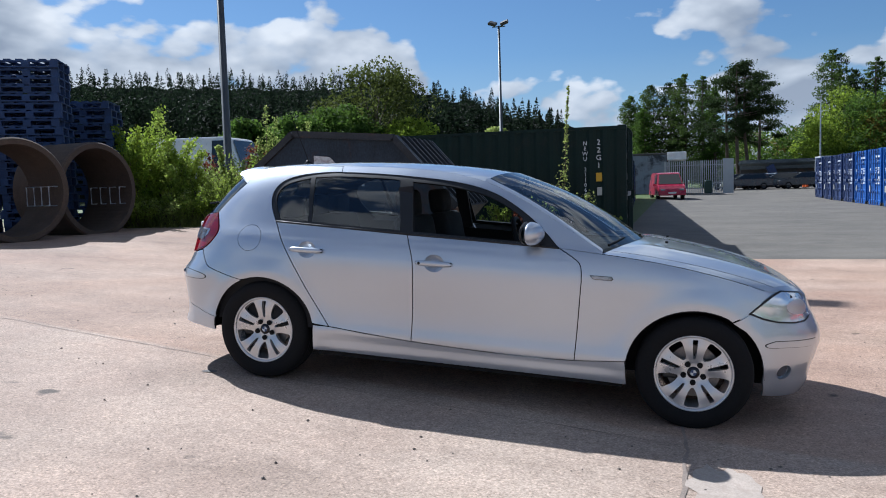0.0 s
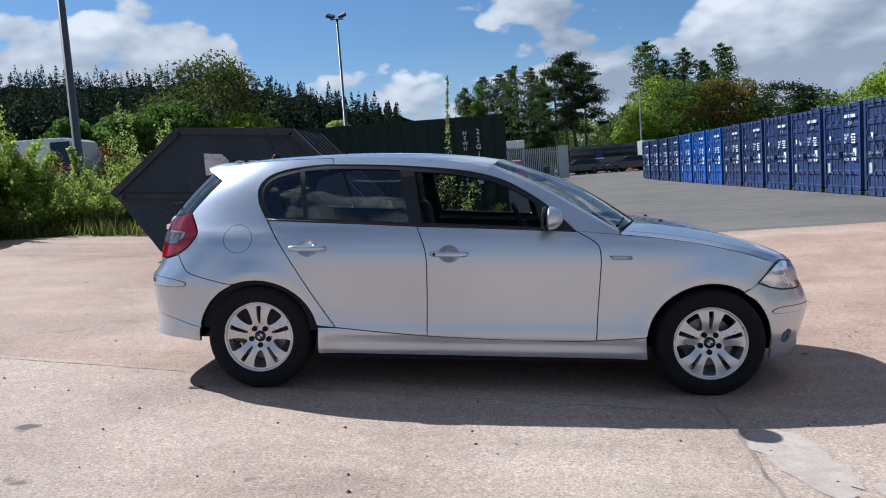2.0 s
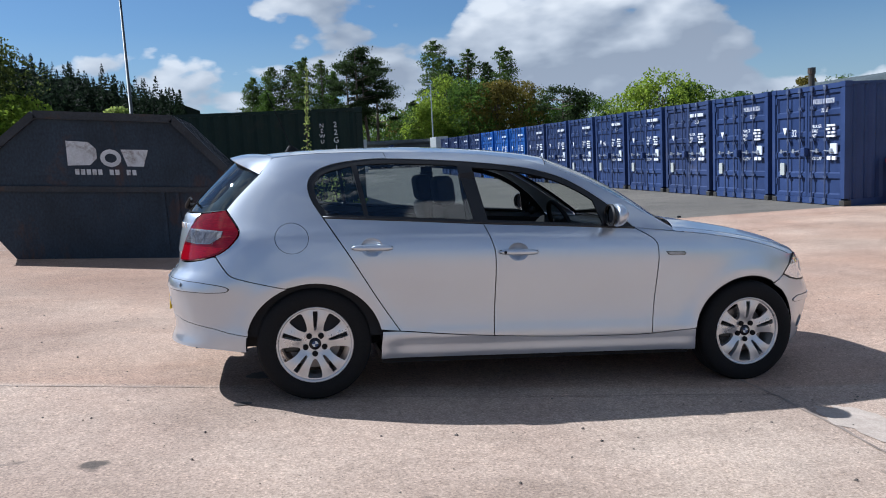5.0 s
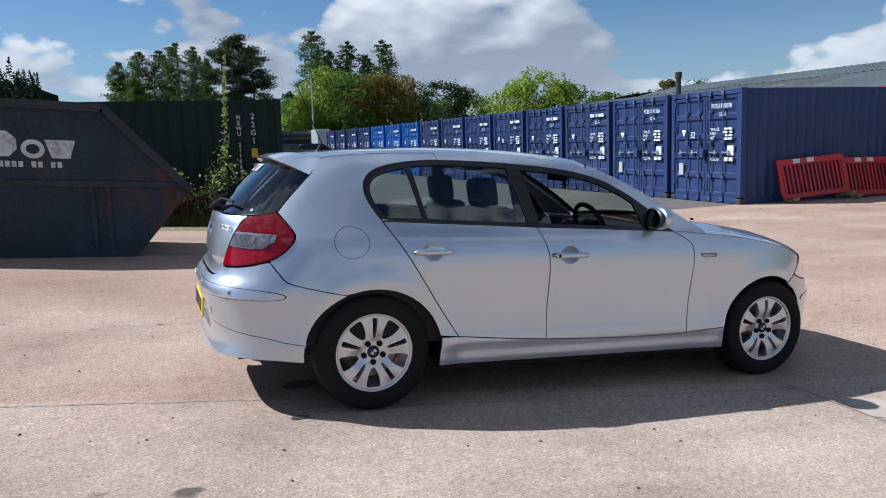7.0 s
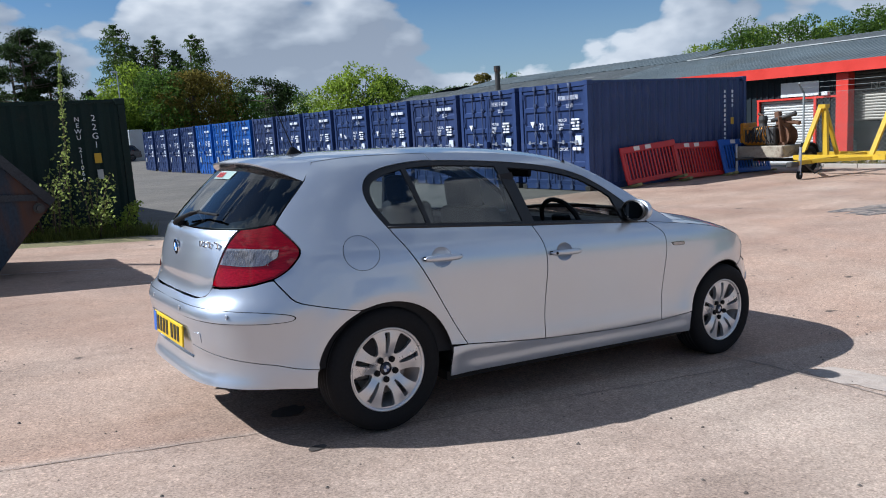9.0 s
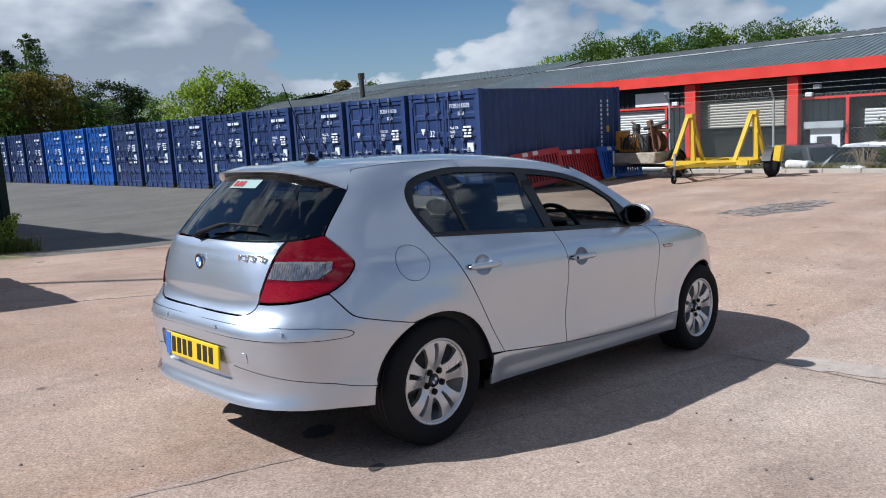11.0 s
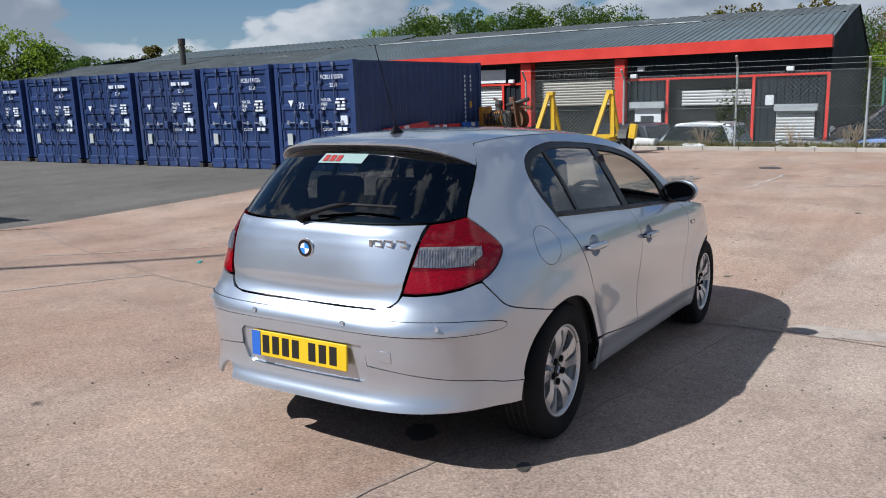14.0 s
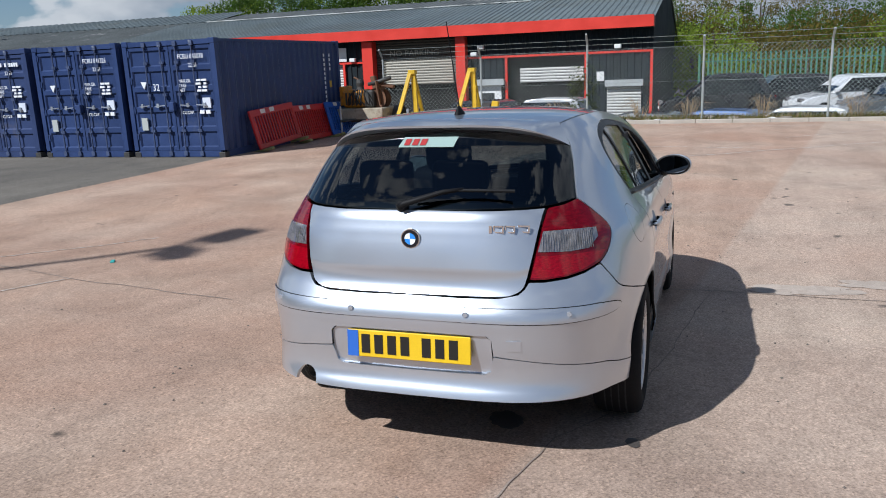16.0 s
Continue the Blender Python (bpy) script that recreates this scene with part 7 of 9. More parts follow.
def barrier(m, mat, label):
    """A moulded plastic road barrier: two metres long, upright slots, two reflective plates and a rubber foot at each end."""
    root = thing("road_barrier", m, label, "barrier", "barriers leaning by the container")
    L, H = 1.95, 0.98
    bm = bmesh.new()
    box(bm, (0, -0.03, 0.82), (L, 0.03, H), None, 0.015)
    box(bm, (0.02, -0.03, 0.06), (L - 0.02, 0.03, 0.18), None, 0.015)
    for x in (0, L - 0.1):
        box(bm, (x, -0.03, 0.15), (x + 0.1, 0.03, 0.86), None, 0.015)
    part("frame", bm, mat, root)
    for i in range(15):
        x = 0.14 + i * (L - 0.28) / 14
        part("slat", box_bm((x - 0.025, -0.016, 0.16), (x + 0.025, 0.016, 0.84)), mat, root)
    for x in (0.45, 0.85):
        part("reflector", box_bm((x, -0.034, 0.86), (x + 0.2, -0.029, 0.96)), plain("pale_reflector", (0.65, 0.62, 0.58), 0.4), root)
    for x in (0.12, L - 0.2):
        part("foot", box_bm((x, -0.24, -0.01), (x + 0.14, 0.24, 0.06), None, 0.012), material("grey_yellow_rubber_foot", (0.26, 0.24, 0.1), 0.8, 0, 0.2, 3, 40, 0.1), root)
    return root


barrier(Matrix.Translation((10.95, 8.80, -0.115)) @ pose(0, 0, 0, -13, -3, -1), M_BARRIER_RED, "red plastic slatted road barrier leaning on a container")
barrier(Matrix.Translation((12.8, 8.78, -0.115)) @ pose(0, 0, 0, -15, 1, 1), M_BARRIER_RED, "red plastic slatted road barrier leaning on a container")
barrier(Matrix.Translation((14.55, 8.70, -0.115)) @ pose(0, 0, 0, -16, 2, -2), M_BARRIER_BLUE, "blue plastic slatted road barrier beside two red ones")

# concrete pipes
M_PIPE = material("brown_stained_concrete", (0.10, 0.07, 0.052), 0.88, 0, 0.3, 1.4, 40, 0.4, stain=(0.07, 0.05, 0.04), stain_at=(0.5, 0.7))


def concrete_pipe(x, y, z, r, yaw, label):
    m = Matrix.Translation((x, y, z)) @ pose(0, 0, 0, 90, 0, yaw)
    root = thing("concrete_pipe", Matrix.Translation((x, y, z - r)), label, "concrete pipe", "concrete pipes")
    mm = Matrix.Translation((0, 0, r)) @ pose(0, 0, 0, 90, 0, yaw)
    part("shell", lathe(bmesh.new(), [(r * 0.87, 0.0), (r * 0.97, 0.0), (r, -0.04), (r, -1.25), (r * 0.87, -1.25)], mm, 56, True), M_PIPE, root, smooth=False)
    for i in range(4):
        a = radians(-8)
        rr = r * 0.855
        bm = bmesh.new()
        z0 = -0.16 - 0.27 * i
        p = [(rr * math.cos(a), rr * math.sin(a) - 0.17), (rr * math.cos(a) - 0.16, rr * math.sin(a) - 0.17), (rr * math.cos(a) - 0.16, rr * math.sin(a) + 0.17), (rr * math.cos(a), rr * math.sin(a) + 0.17)]
        pts = [mm @ Vector((q[0], q[1], z0)) for q in p]
        tube(bm, pts, 0.014, 6)
        part("step_iron", bm, M_GALV, root)


concrete_pipe(-9.36, 5.3, 1.45, 0.90, 70, "wide brown stained concrete pipe ring lying on its side")
concrete_pipe(-9.60, 7.53, 1.44, 0.94, 82, "wide brown stained concrete pipe ring lying on its side")

# stacked pallets
M_PALLET = material("blue_pallet_wood", (0.022, 0.05, 0.13), 0.8, 0, 0.25, 4, 40, 0.3, random_ob=0.25)


def share(name, bm, mat):
    me = bpy.data.meshes.new(name)
    bmesh.ops.recalc_face_normals(bm, faces=bm.faces)
    bm.to_mesh(me)
    bm.free()
    me.materials.append(mat)
    return me


def bearer_mesh():
    """One side of a pallet: top and bottom strips joined by three blocks."""
    xs, zs = (0, 0.145, 0.53, 0.675, 1.05, 1.195), (0, 0.022, 0.1, 0.124)
    bm = bmesh.new()
    full = [[not (k == 1 and i in (1, 3)) for k in range(3)] for i in range(5)]
    grid = {}

    def vert(i, y, k):
        if (i, y, k) not in grid:
            grid[i, y, k] = bm.verts.new((xs[i], y, zs[k]))
        return grid[i, y, k]
    for i in range(5):
        for k in range(3):
            if not full[i][k]:
                continue
            for y in (0.0, 0.1):
                bm.faces.new((vert(i, y, k), vert(i + 1, y, k), vert(i + 1, y, k + 1), vert(i, y, k + 1)))
            if i == 0 or not full[i - 1][k]:
                bm.faces.new((vert(i, 0.0, k), vert(i, 0.1, k), vert(i, 0.1, k + 1), vert(i, 0.0, k + 1)))
            if i == 4 or not full[i + 1][k]:
                bm.faces.new((vert(i + 1, 0.0, k), vert(i + 1, 0.1, k), vert(i + 1, 0.1, k + 1), vert(i + 1, 0.0, k + 1)))
            if k == 0 or not full[i][k - 1]:
                bm.faces.new((vert(i, 0.0, k), vert(i + 1, 0.0, k), vert(i + 1, 0.1, k), vert(i, 0.1, k)))
            if k == 2 or not full[i][k + 1]:
                bm.faces.new((vert(i, 0.0, k + 1), vert(i + 1, 0.0, k + 1), vert(i + 1, 0.1, k + 1), vert(i, 0.1, k + 1)))
    return share("bearer", bm, M_PALLET)


BOARD = share("deck_board", box_bm((0, 0, 0.125), (0.12, 1.0, 0.147)), M_PALLET)
BEARER = bearer_mesh()
for sx, sy, n, yaw in ((-11.6, 7.1, 21, 30), (-12.7, 6.2, 21, 33), (-11.75, 8.75, 17, 26), (-13.6, 5.2, 20, 30), (-12.7, 8.2, 18, 28)):
    for k in range(n):
        m = Matrix.Translation((sx + 0.03 * math.sin(k * 2.3), sy + 0.03 * math.cos(k * 1.7), height(sx, sy) + k * 0.166)) @ pose(0, 0, 0, 0, 0, yaw + 1.2 * math.sin(k * 3.1)) @ Matrix.Diagonal((1, 1, 1.12, 1))
        root = thing("pallet", m, "weathered blue wooden pallet in a tall stack", "pallet", "stacked blue pallets")
        for i in range(6):
            ob = new("deck_board", BOARD)
            ob.parent, ob.matrix_basis = root, Matrix.Translation((i * 0.215, 0, 0))
        for y in (0, 0.45, 0.9):
            ob = new("bearer", BEARER)
            ob.parent, ob.matrix_basis = root, Matrix.Translation((0, y, 0))

# ---------------------------------------------------------------- lamp posts
M_LAMPPOST = material("grey_lamp_post", (0.075, 0.083, 0.09), 0.5, 0.4, 0.12, 2, 50, 0.08)


def flood_mast(x, y, h, r0, r1, label):
    z = height(x, y)
    root = thing("flood_mast", Matrix.Translation((x, y, z)), label, "lamp post", "flood-light masts")
    part("post", tube(bmesh.new(), [(0, 0, -0.1), (0, 0, 1.2), (0, 0, 1.22), (0, 0, h)], [r0 * 1.25, r0 * 1.25, r0, r1], 12), M_LAMPPOST, root, smooth=True)
    part("cross_arm", tube(bmesh.new(), [(-0.5, 0, h - 0.05), (0.5, 0, h - 0.05)], 0.04, 8), M_LAMPPOST, root)
    for s in (-1, 1):
        lamp = part("flood_light", box_bm((-0.3, -0.28, -0.1), (0.3, 0.28, 0.12), None, 0.04), M_STEEL_DARK, root)
        lamp.matrix_basis = Matrix.Translation((0.45 * s, -0.1, h + 0.18)) @ pose(0, 0, 0, 24, -18 * s, 0)
        part("lens", box_bm((-0.25, -0.23, -0.112), (0.25, 0.23, -0.098)), plain("lamp_glass", (0.5, 0.5, 0.5), 0.1), lamp)


flood_mast(-9.6, 12.2, 13.0, 0.10, 0.06, "tall grey steel flood-light mast rising from weeds")
flood_mast(-11.35, 52.8, 12.6, 0.14, 0.08, "tall grey steel flood-light mast with twin lamps")

# ---------------------------------------------------------------- vehicles in the distance
M_DARK_GLASS = plain("dark_vehicle_glass", (0.012, 0.015, 0.017), 0.06, 0, coat=0.5)


def vehicle(m, paint, label, category, length=4.3, width=1.78, tall=1.45, van=False, group="", lamps=True):
    """A plain parked road vehicle, nose toward +x."""
    root = thing("parked_van" if van else "parked_car", m, label, category, group)
    L, W, H = length / 2, width / 2, tall
    if van:
        low = [(-L, 0.3), (-L, 1.0), (-L + 0.02, 1.05), (0.55 * L, 1.1), (0.9 * L, 0.95), (L, 0.72), (L, 0.3)]
        cab = [(-L + 0.02, 1.03), (-L + 0.06, H - 0.1), (-L + 0.16, H), (0.25 * L, H), (0.38 * L, H - 0.06), (0.66 * L, 1.08)]
    else:
        low = [(-L, 0.3), (-L, 0.78), (-L + 0.08, 0.9), (-0.2 * L, 0.93), (0.5 * L, 0.9), (0.86 * L, 0.78), (L, 0.62), (L, 0.3)]
        cab = [(-L + 0.12, 0.9), (-L + 0.5, H - 0.08), (-L + 0.75, H - 0.02), (-0.1 * L, H), (0.1 * L, H - 0.04), (0.52 * L, 0.9)]

    def slab(poly, half, taper):
        bm = bmesh.new()
        zmin, zmax = min(p[1] for p in poly), max(p[1] for p in poly)
        rows = []
        for s in (-1, 1):
            rows.append([bm.verts.new((x, s * (half - taper * (z - zmin) / (zmax - zmin)), z)) for x, z in poly])
        bm.faces.new(rows[0])
        bm.faces.new(rows[1][::-1])
        n = len(poly)
        for i in range(n):
            j = (i + 1) % n
            bm.faces.new((rows[0][i], rows[0][j], rows[1][j], rows[1][i]))
        bmesh.ops.bevel(bm, geom=bm.edges[:], offset=0.05, segments=2, affect="EDGES", profile=0.6)
        return bm
    body = part("body", slab(low, W, 0.03), paint, root, smooth=False)
    c = part("cabin", slab(cab, W - 0.04, 0.16), paint, root)
    zb, zt = cab[0][1] + 0.05, H - 0.12
    for s in (-1, 1):
        bm = bmesh.new()
        x0, x1 = (cab[0][0] + 0.28, cab[-1][0] - 0.28) if not van else (0.05 * L, 0.5 * L)
        xa, xb = (x0 + 0.35, x1 - 0.5) if not van else (0.06 * L, 0.34 * L)
        y0, y1 = s * (W - 0.033), s * (W - 0.14)
        bm.faces.new([bm.verts.new(p) for p in ((x0, y0, zb), (x1, y0, zb), (xb, y1, zt), (xa, y1, zt))])
        part("side_window", bm, M_DARK_GLASS, c)
    def screen(xl, xh, dx, name):
        bm = bmesh.new()
        bm.faces.new([bm.verts.new(p) for p in ((xl + dx, -W + 0.16, zb), (xl + dx, W - 0.16, zb), (xh + dx, W - 0.26, zt), (xh + dx, -W + 0.26, zt))])
        part(name, bm, M_DARK_GLASS, c)
    if van:
        screen(cab[-1][0] - 0.02, cab[-2][0] + 0.02, 0.035, "windscreen")
    else:
        screen(cab[-1][0] - 0.02, cab[-2][0] - 0.03, 0.035, "windscreen")
        screen(cab[0][0] + 0.03, cab[1][0] + 0.0, -0.03, "rear_window")
    for x in (-0.62 * L, 0.62 * L):
        for s in (-1, 1):
            road_wheel(root, Matrix.Translation((x, s * (W - 0.1), 0.31)) @ pose(0, 0, 0, -90 * s), 0.31, 0.2)
    for s in (-1, 1):
        part("headlamp", box_bm((L - 0.16, s * (W - 0.3) - 0.16, 0.6), (L + 0.01, s * (W - 0.3) + 0.16, 0.75), None, 0.03), M_CLEAR_LENS, root)
        part("tail_lamp", box_bm((-L - 0.01, s * (W - 0.16) - 0.09, 0.66), (-L + 0.08, s * (W - 0.16) + 0.09, 0.88), None, 0.02), M_RED_LENS, root)
        part("door_mirror", box_bm((0.42 * L, s * (W + 0.02) - 0.02 if s > 0 else -W - 0.16, 0.95), (0.48 * L, s * W + 0.16 if s > 0 else -W, 1.1), None, 0.02), paint, root)
    part("front_plate", box_bm((L - 0.005, -0.26, 0.42), (L + 0.012, 0.26, 0.53)), M_WHITE_PAINT, root)
    return root


def paint(name, rgb):
    return material(name, rgb, 0.3, 0.1, 0.05, 2, 60, 0.0, coat=0.8)


P_BLACK, P_WHITE, P_GREY, P_RED, P_BLUE, P_SILVER = (paint("black_car_paint", (0.012, 0.012, 0.014)), paint("white_car_paint", (0.72, 0.73, 0.74)), paint("grey_car_paint", (0.10, 0.11, 0.12)),
    paint("pinkish_red_van_paint", (0.42, 0.012, 0.045)), paint("blue_car_paint", (0.03, 0.09, 0.25)), paint("silver_car_paint", (0.42, 0.43, 0.45)))


def on_ground(x, y, yaw):
    return Matrix.Translation((x, y, height(x, y))) @ pose(0, 0, 0, 0, 0, yaw)


vehicle(on_ground(0.66, 51.5, -80), P_RED, "red small van with roof bars parked beside a fence", "van", 4.4, 1.82, 1.86, True)
vehicle(Matrix.Translation((-12.95, 17.2, 0.45)) @ pose(0, 0, 0, 0, 0, 5), P_WHITE, "white van half hidden behind tall weeds", "van", 3.9, 1.95, 2.65, True)
for x, y, yaw, pnt, lab in ((7.3, 70, 190, P_BLACK, "black saloon car parked far down the yard"), (6.5, 72, 200, P_BLACK, "dark hatchback parked far down the yard"), (9.3, 75, 170, P_WHITE, "white car parked far down the yard"), (10.2, 70.5, 178, P_BLACK, "black car parked far down the yard"), (12.0, 70, 185, P_BLACK, "black car parked far down the yard")):
    vehicle(on_ground(x, y, yaw), pnt, lab, "car", group="cars parked far off")
yard = [(23.4, 4.9, 84, P_SILVER, "silver people carrier parked below the fence", 1.95), (23.0, 1.6, 84, P_BLACK, "black car parked below the fence", 1.42), (24.0, 7.6, 70, P_BLACK, "black van-like car parked below the fence", 1.8),
        (22.4, -0.9, 75, P_BLUE, "blue hatchback parked below the fence", 1.5), (22.4, -3.4, 80, P_WHITE, "white estate car parked below the fence", 1.55), (22.3, -6.3, 82, P_GREY, "grey car parked below the fence", 1.5),
        (28.5, -1.2, 95, P_BLACK, "black off-roader parked by a green fence", 1.75), (29.3, -3.6, 100, P_BLACK, "black car parked by a green fence", 1.6), (28.2, -6.0, 108, P_WHITE, "white car parked by a green fence", 1.55),
        (26.5, -7.6, 110, P_GREY, "dark grey car parked in the lower yard", 1.5), (25.5, -9.8, 112, P_GREY, "dark grey car parked in the lower yard", 1.5), (29.5, -8.5, 105, P_BLACK, "black car parked by a green fence", 1.5), (24.5, -12.0, 112, P_SILVER, "silver car parked in the lower yard", 1.5)]
for x, y, yaw, pnt, lab, tall in yard:
    vehicle(on_ground(x, y, yaw), pnt, lab, "car", tall=tall - (0.12 if x < 24 else 0), group="cars in the lower yard")


def palisade(points, z, h, mat, label, step=0.155, w=0.07):
    root = thing("palisade_fence", Matrix.Translation((points[0][0], points[0][1], z)), label, "fence")
    o = Vector((points[0][0], points[0][1], 0))
    pale = box_bm((-w / 2, -0.012, 0.03), (w / 2, 0.012, h))
    me = bpy.data.meshes.new("pale")
    pale.to_mesh(me)
    pale.free()
    me.materials.append(mat)
    for (ax, ay), (bx, by) in zip(points, points[1:]):
        a, b = Vector((ax, ay, 0)) - o, Vector((bx, by, 0)) - o
        n = int((b - a).length / step)
        yaw = math.degrees(math.atan2(b.y - a.y, b.x - a.x))
        for i in range(n):
            ob = new("pale", me)
            ob.parent = root
            ob.matrix_basis = Matrix.Translation(a.lerp(b, i / n)) @ pose(0, 0, 0, 0, 0, yaw)
        for zz in (0.4, h - 0.35):
            part("rail", beam(bmesh.new(), a + Vector((0, 0, zz)), b + Vector((0, 0, zz)), 0.05, 0.05), mat, root)
        for i in range(0, n, 18):
            part("post", box_bm((-0.05, 0.02, 0), (0.05, 0.12, h - 0.05), Matrix.Translation(a.lerp(b, i / n)) @ pose(0, 0, 0, 0, 0, yaw)), mat, root)


M_GALV_PALE = material("galvanised_pale", (0.42, 0.45, 0.46), 0.55, 0.4, 0.1, 2, 40, 0.05)
M_GREEN_PALE = material("green_palisade_paint", (0.05, 0.16, 0.10), 0.6, 0, 0.15, 2, 40, 0.05)
palisade([(0.45, 60.0), (4.85, 60.0)], height(3, 60), 2.6, M_GALV_PALE, "grey steel palisade fence closing a compound")
palisade([(33.5, -0.5), (31.5, -8.0), (29.0, -16.0), (26.0, -24.0)], -1.0, 2.7, M_GREEN_PALE, "green steel palisade fence behind parked cars", 0.2)
part("fence_panel", box_bm((4.8, 59.7, 0.2), (5.6, 59.82, 2.9)), material("pale_grey_sheet", (0.40, 0.43, 0.44), 0.6, 0.2, 0.1, 1, 30, 0.05))
tagged(bpy.data.objects["fence_panel"], "pale grey steel gate panel at a fence end", "gate panel")
site = thing("site_cabin", Matrix.Translation((-1.4, 61.0, 0.2)), "stained blue-grey site cabin with a white canopy beside the palisade fence", "cabin")
part("wall", box_bm((-6.5, 0, 0), (1.95, 5, 3.2), None, 0.02), material("stained_grey_cabin", (0.20, 0.23, 0.27), 0.7, 0, 0.2, 0.6, 20, 0.1, stain=(0.03, 0.032, 0.04), stain_at=(0.50, 0.62), stain_scale=0.9), site)
part("roof_edge", box_bm((-6.6, -0.08, 3.2), (2.0, 5.1, 3.36), None, 0.02), M_STEEL_DARK, site)
part("canopy", box_bm((2.0, -0.3, 2.75), (3.5, 4, 3.4), None, 0.03), M_WHITE_PAINT, site)
for x in (2.1, 3.35):
    part("canopy_post", box_bm((x, -0.2, 0), (x + 0.1, -0.1, 2.75)), M_GALV_PALE, site)
part("door", box_bm((-2.0, -0.06, 0.1), (-0.9, -0.004, 2.3), None, 0.01), M_GALV_PALE, site)
bin_ob = part("wheelie_bin", box_bm((3.42, 58.9, 0.22), (3.98, 59.5, 1.25), None, 0.05), plain("dark_green_plastic", (0.01, 0.035, 0.025), 0.5))
tagged(bin_ob, "dark green wheeled refuse bin by the fence", "bin")
for x, y in ((12.55, 73.0), (12.95, 74.0)):
    cone = thing("traffic_cone", on_ground(x, y, 0), "orange traffic cone on the tarmac", "traffic cone", "traffic cones")
    part("cone", lathe(bmesh.new(), [(0.02, 0.75), (0.04, 0.75), (0.14, 0.05), (0.14, 0.0)], None, 14), plain("cone_orange", (0.75, 0.12, 0.02), 0.5), cone)
    part("sleeve", lathe(bmesh.new(), [(0.075, 0.55), (0.115, 0.3)], None, 14), M_WHITE_PAINT, cone)
    part("base", box_bm((-0.18, -0.18, 0), (0.18, 0.18, 0.04), None, 0.01), M_BLACK_RUBBER, cone)
# low dark sheds and tipped skips at the far end of the yard
shed = thing("far_shed", Matrix.Translation((13.0, 84.0, -0.1)), "low dark sheet-roofed shed far down the yard", "shed")
part("wall", box_bm((-5.1, 0, 0), (4, 6, 2.6)), M_STEEL_DARK, shed)
bm = bmesh.new()
beam(bm, (-5.2, -0.6, 2.55), (4.2, -0.6, 2.55), 0.3, 0.5)
part("roof", box_bm((-5.3, -1, 2.6), (4.4, 6.6, 3.3), None, 0.3), M_ROOF_OLD, shed)
part("roof_edge", bm, M_ROOF_OLD, shed)
part("tipped_tray", box_bm((-1.5, -1.8, 0.6), (-0.7, -1.2, 3.4), pose(0, 0, 0, 0, -24, 0), 0.05), M_BLUE[2], shed)
end_cabin = part("metal_cabin", box_bm((13.38, 69.5, 0.25), (14.6, 72.5, 3.05), None, 0.03), M_GALV_PALE)
tagged(end_cabin, "pale grey metal cabin standing beyond the container row", "cabin")
slim_lamp = thing("street_lamp", Matrix.Translation((14.4, 76.0, 0.3)), "slim pale street lamp beyond the containers", "street lamp")
part("post", tube(bmesh.new(), [(0, 0, 0), (0, 0, 8.4)], [0.09, 0.05], 8), M_GALV_PALE, slim_lamp)
part("lantern", box_bm((-0.55, -0.12, 8.32), (0.08, 0.12, 8.46), None, 0.03), M_GALV_PALE, slim_lamp)

# ---------------------------------------------------------------- plants
RNG = np.random.default_rng(7)
L_BRIGHT = leaf_material("bright_spring_leaf", (0.24, 0.33, 0.045))
L_MID = leaf_material("mid_green_leaf", (0.085, 0.15, 0.03))
L_OLIVE = leaf_material("olive_brown_leaf", (0.17, 0.14, 0.035))
L_DARK = leaf_material("dark_conifer_needle", (0.036, 0.058, 0.022))
L_LARCH = leaf_material("larch_needle", (0.08, 0.125, 0.035))
L_FOREST = leaf_material("spruce_needle", (0.016, 0.027, 0.016), 0.3)
L_WEED = leaf_material("weed_leaf", (0.32, 0.41, 0.08))
L_PALE = leaf_material("pale_willow_leaf", (0.35, 0.42, 0.13))
L_OLD = leaf_material("olive_pine_needle", (0.075, 0.095, 0.025))
L_RED = leaf_material("reddish_young_leaf", (0.17, 0.05, 0.035))
L_GRASS = leaf_material("rough_grass", (0.16, 0.18, 0.05))
L_STRAW = leaf_material("dry_straw", (0.34, 0.27, 0.15))
M_BARK = material("grey_brown_bark", (0.10, 0.075, 0.055), 0.9, 0, 0.3, 4, 30, 0.5)


def leaves(name, pos, size, mat, parent, up=0.25, narrow=0.6, label=""):
    """Many small leaves, each a bent pair of triangles, at the given places."""
    n = len(pos)
    size = np.asarray(size) * np.ones(n)
    d = RNG.normal(size=(n, 3))
    d /= np.linalg.norm(d, axis=1)[:, None]
    s = np.cross(d, RNG.normal(size=(n, 3)))
    s /= np.linalg.norm(s, axis=1)[:, None]
    d[:, 2] += up * RNG.random(n)
    L = size[:, None] * (0.7 + 0.6 * RNG.random((n, 1)))
    a = pos - d * L * 0.5
    b = pos + s * L * narrow * 0.5
    c = pos + d * L * 0.5
    e = pos - s * L * narrow * 0.5 + np.cross(d, s) * L * 0.12
    v = np.stack([a, b, c, e], 1).reshape(-1, 3)
    me = bpy.data.meshes.new(name)
    me.vertices.add(4 * n)
    me.vertices.foreach_set("co", v.ravel())
    me.loops.add(4 * n)
    me.loops.foreach_set("vertex_index", np.arange(4 * n))
    me.polygons.add(n)
    me.polygons.foreach_set("loop_start", np.arange(0, 4 * n, 4))
    me.update(calc_edges=True)
    me.materials.append(mat)
    ob = new(name, me)
    if parent:
        ob.parent = parent
    if label:
        ob["label"] = label
    return ob


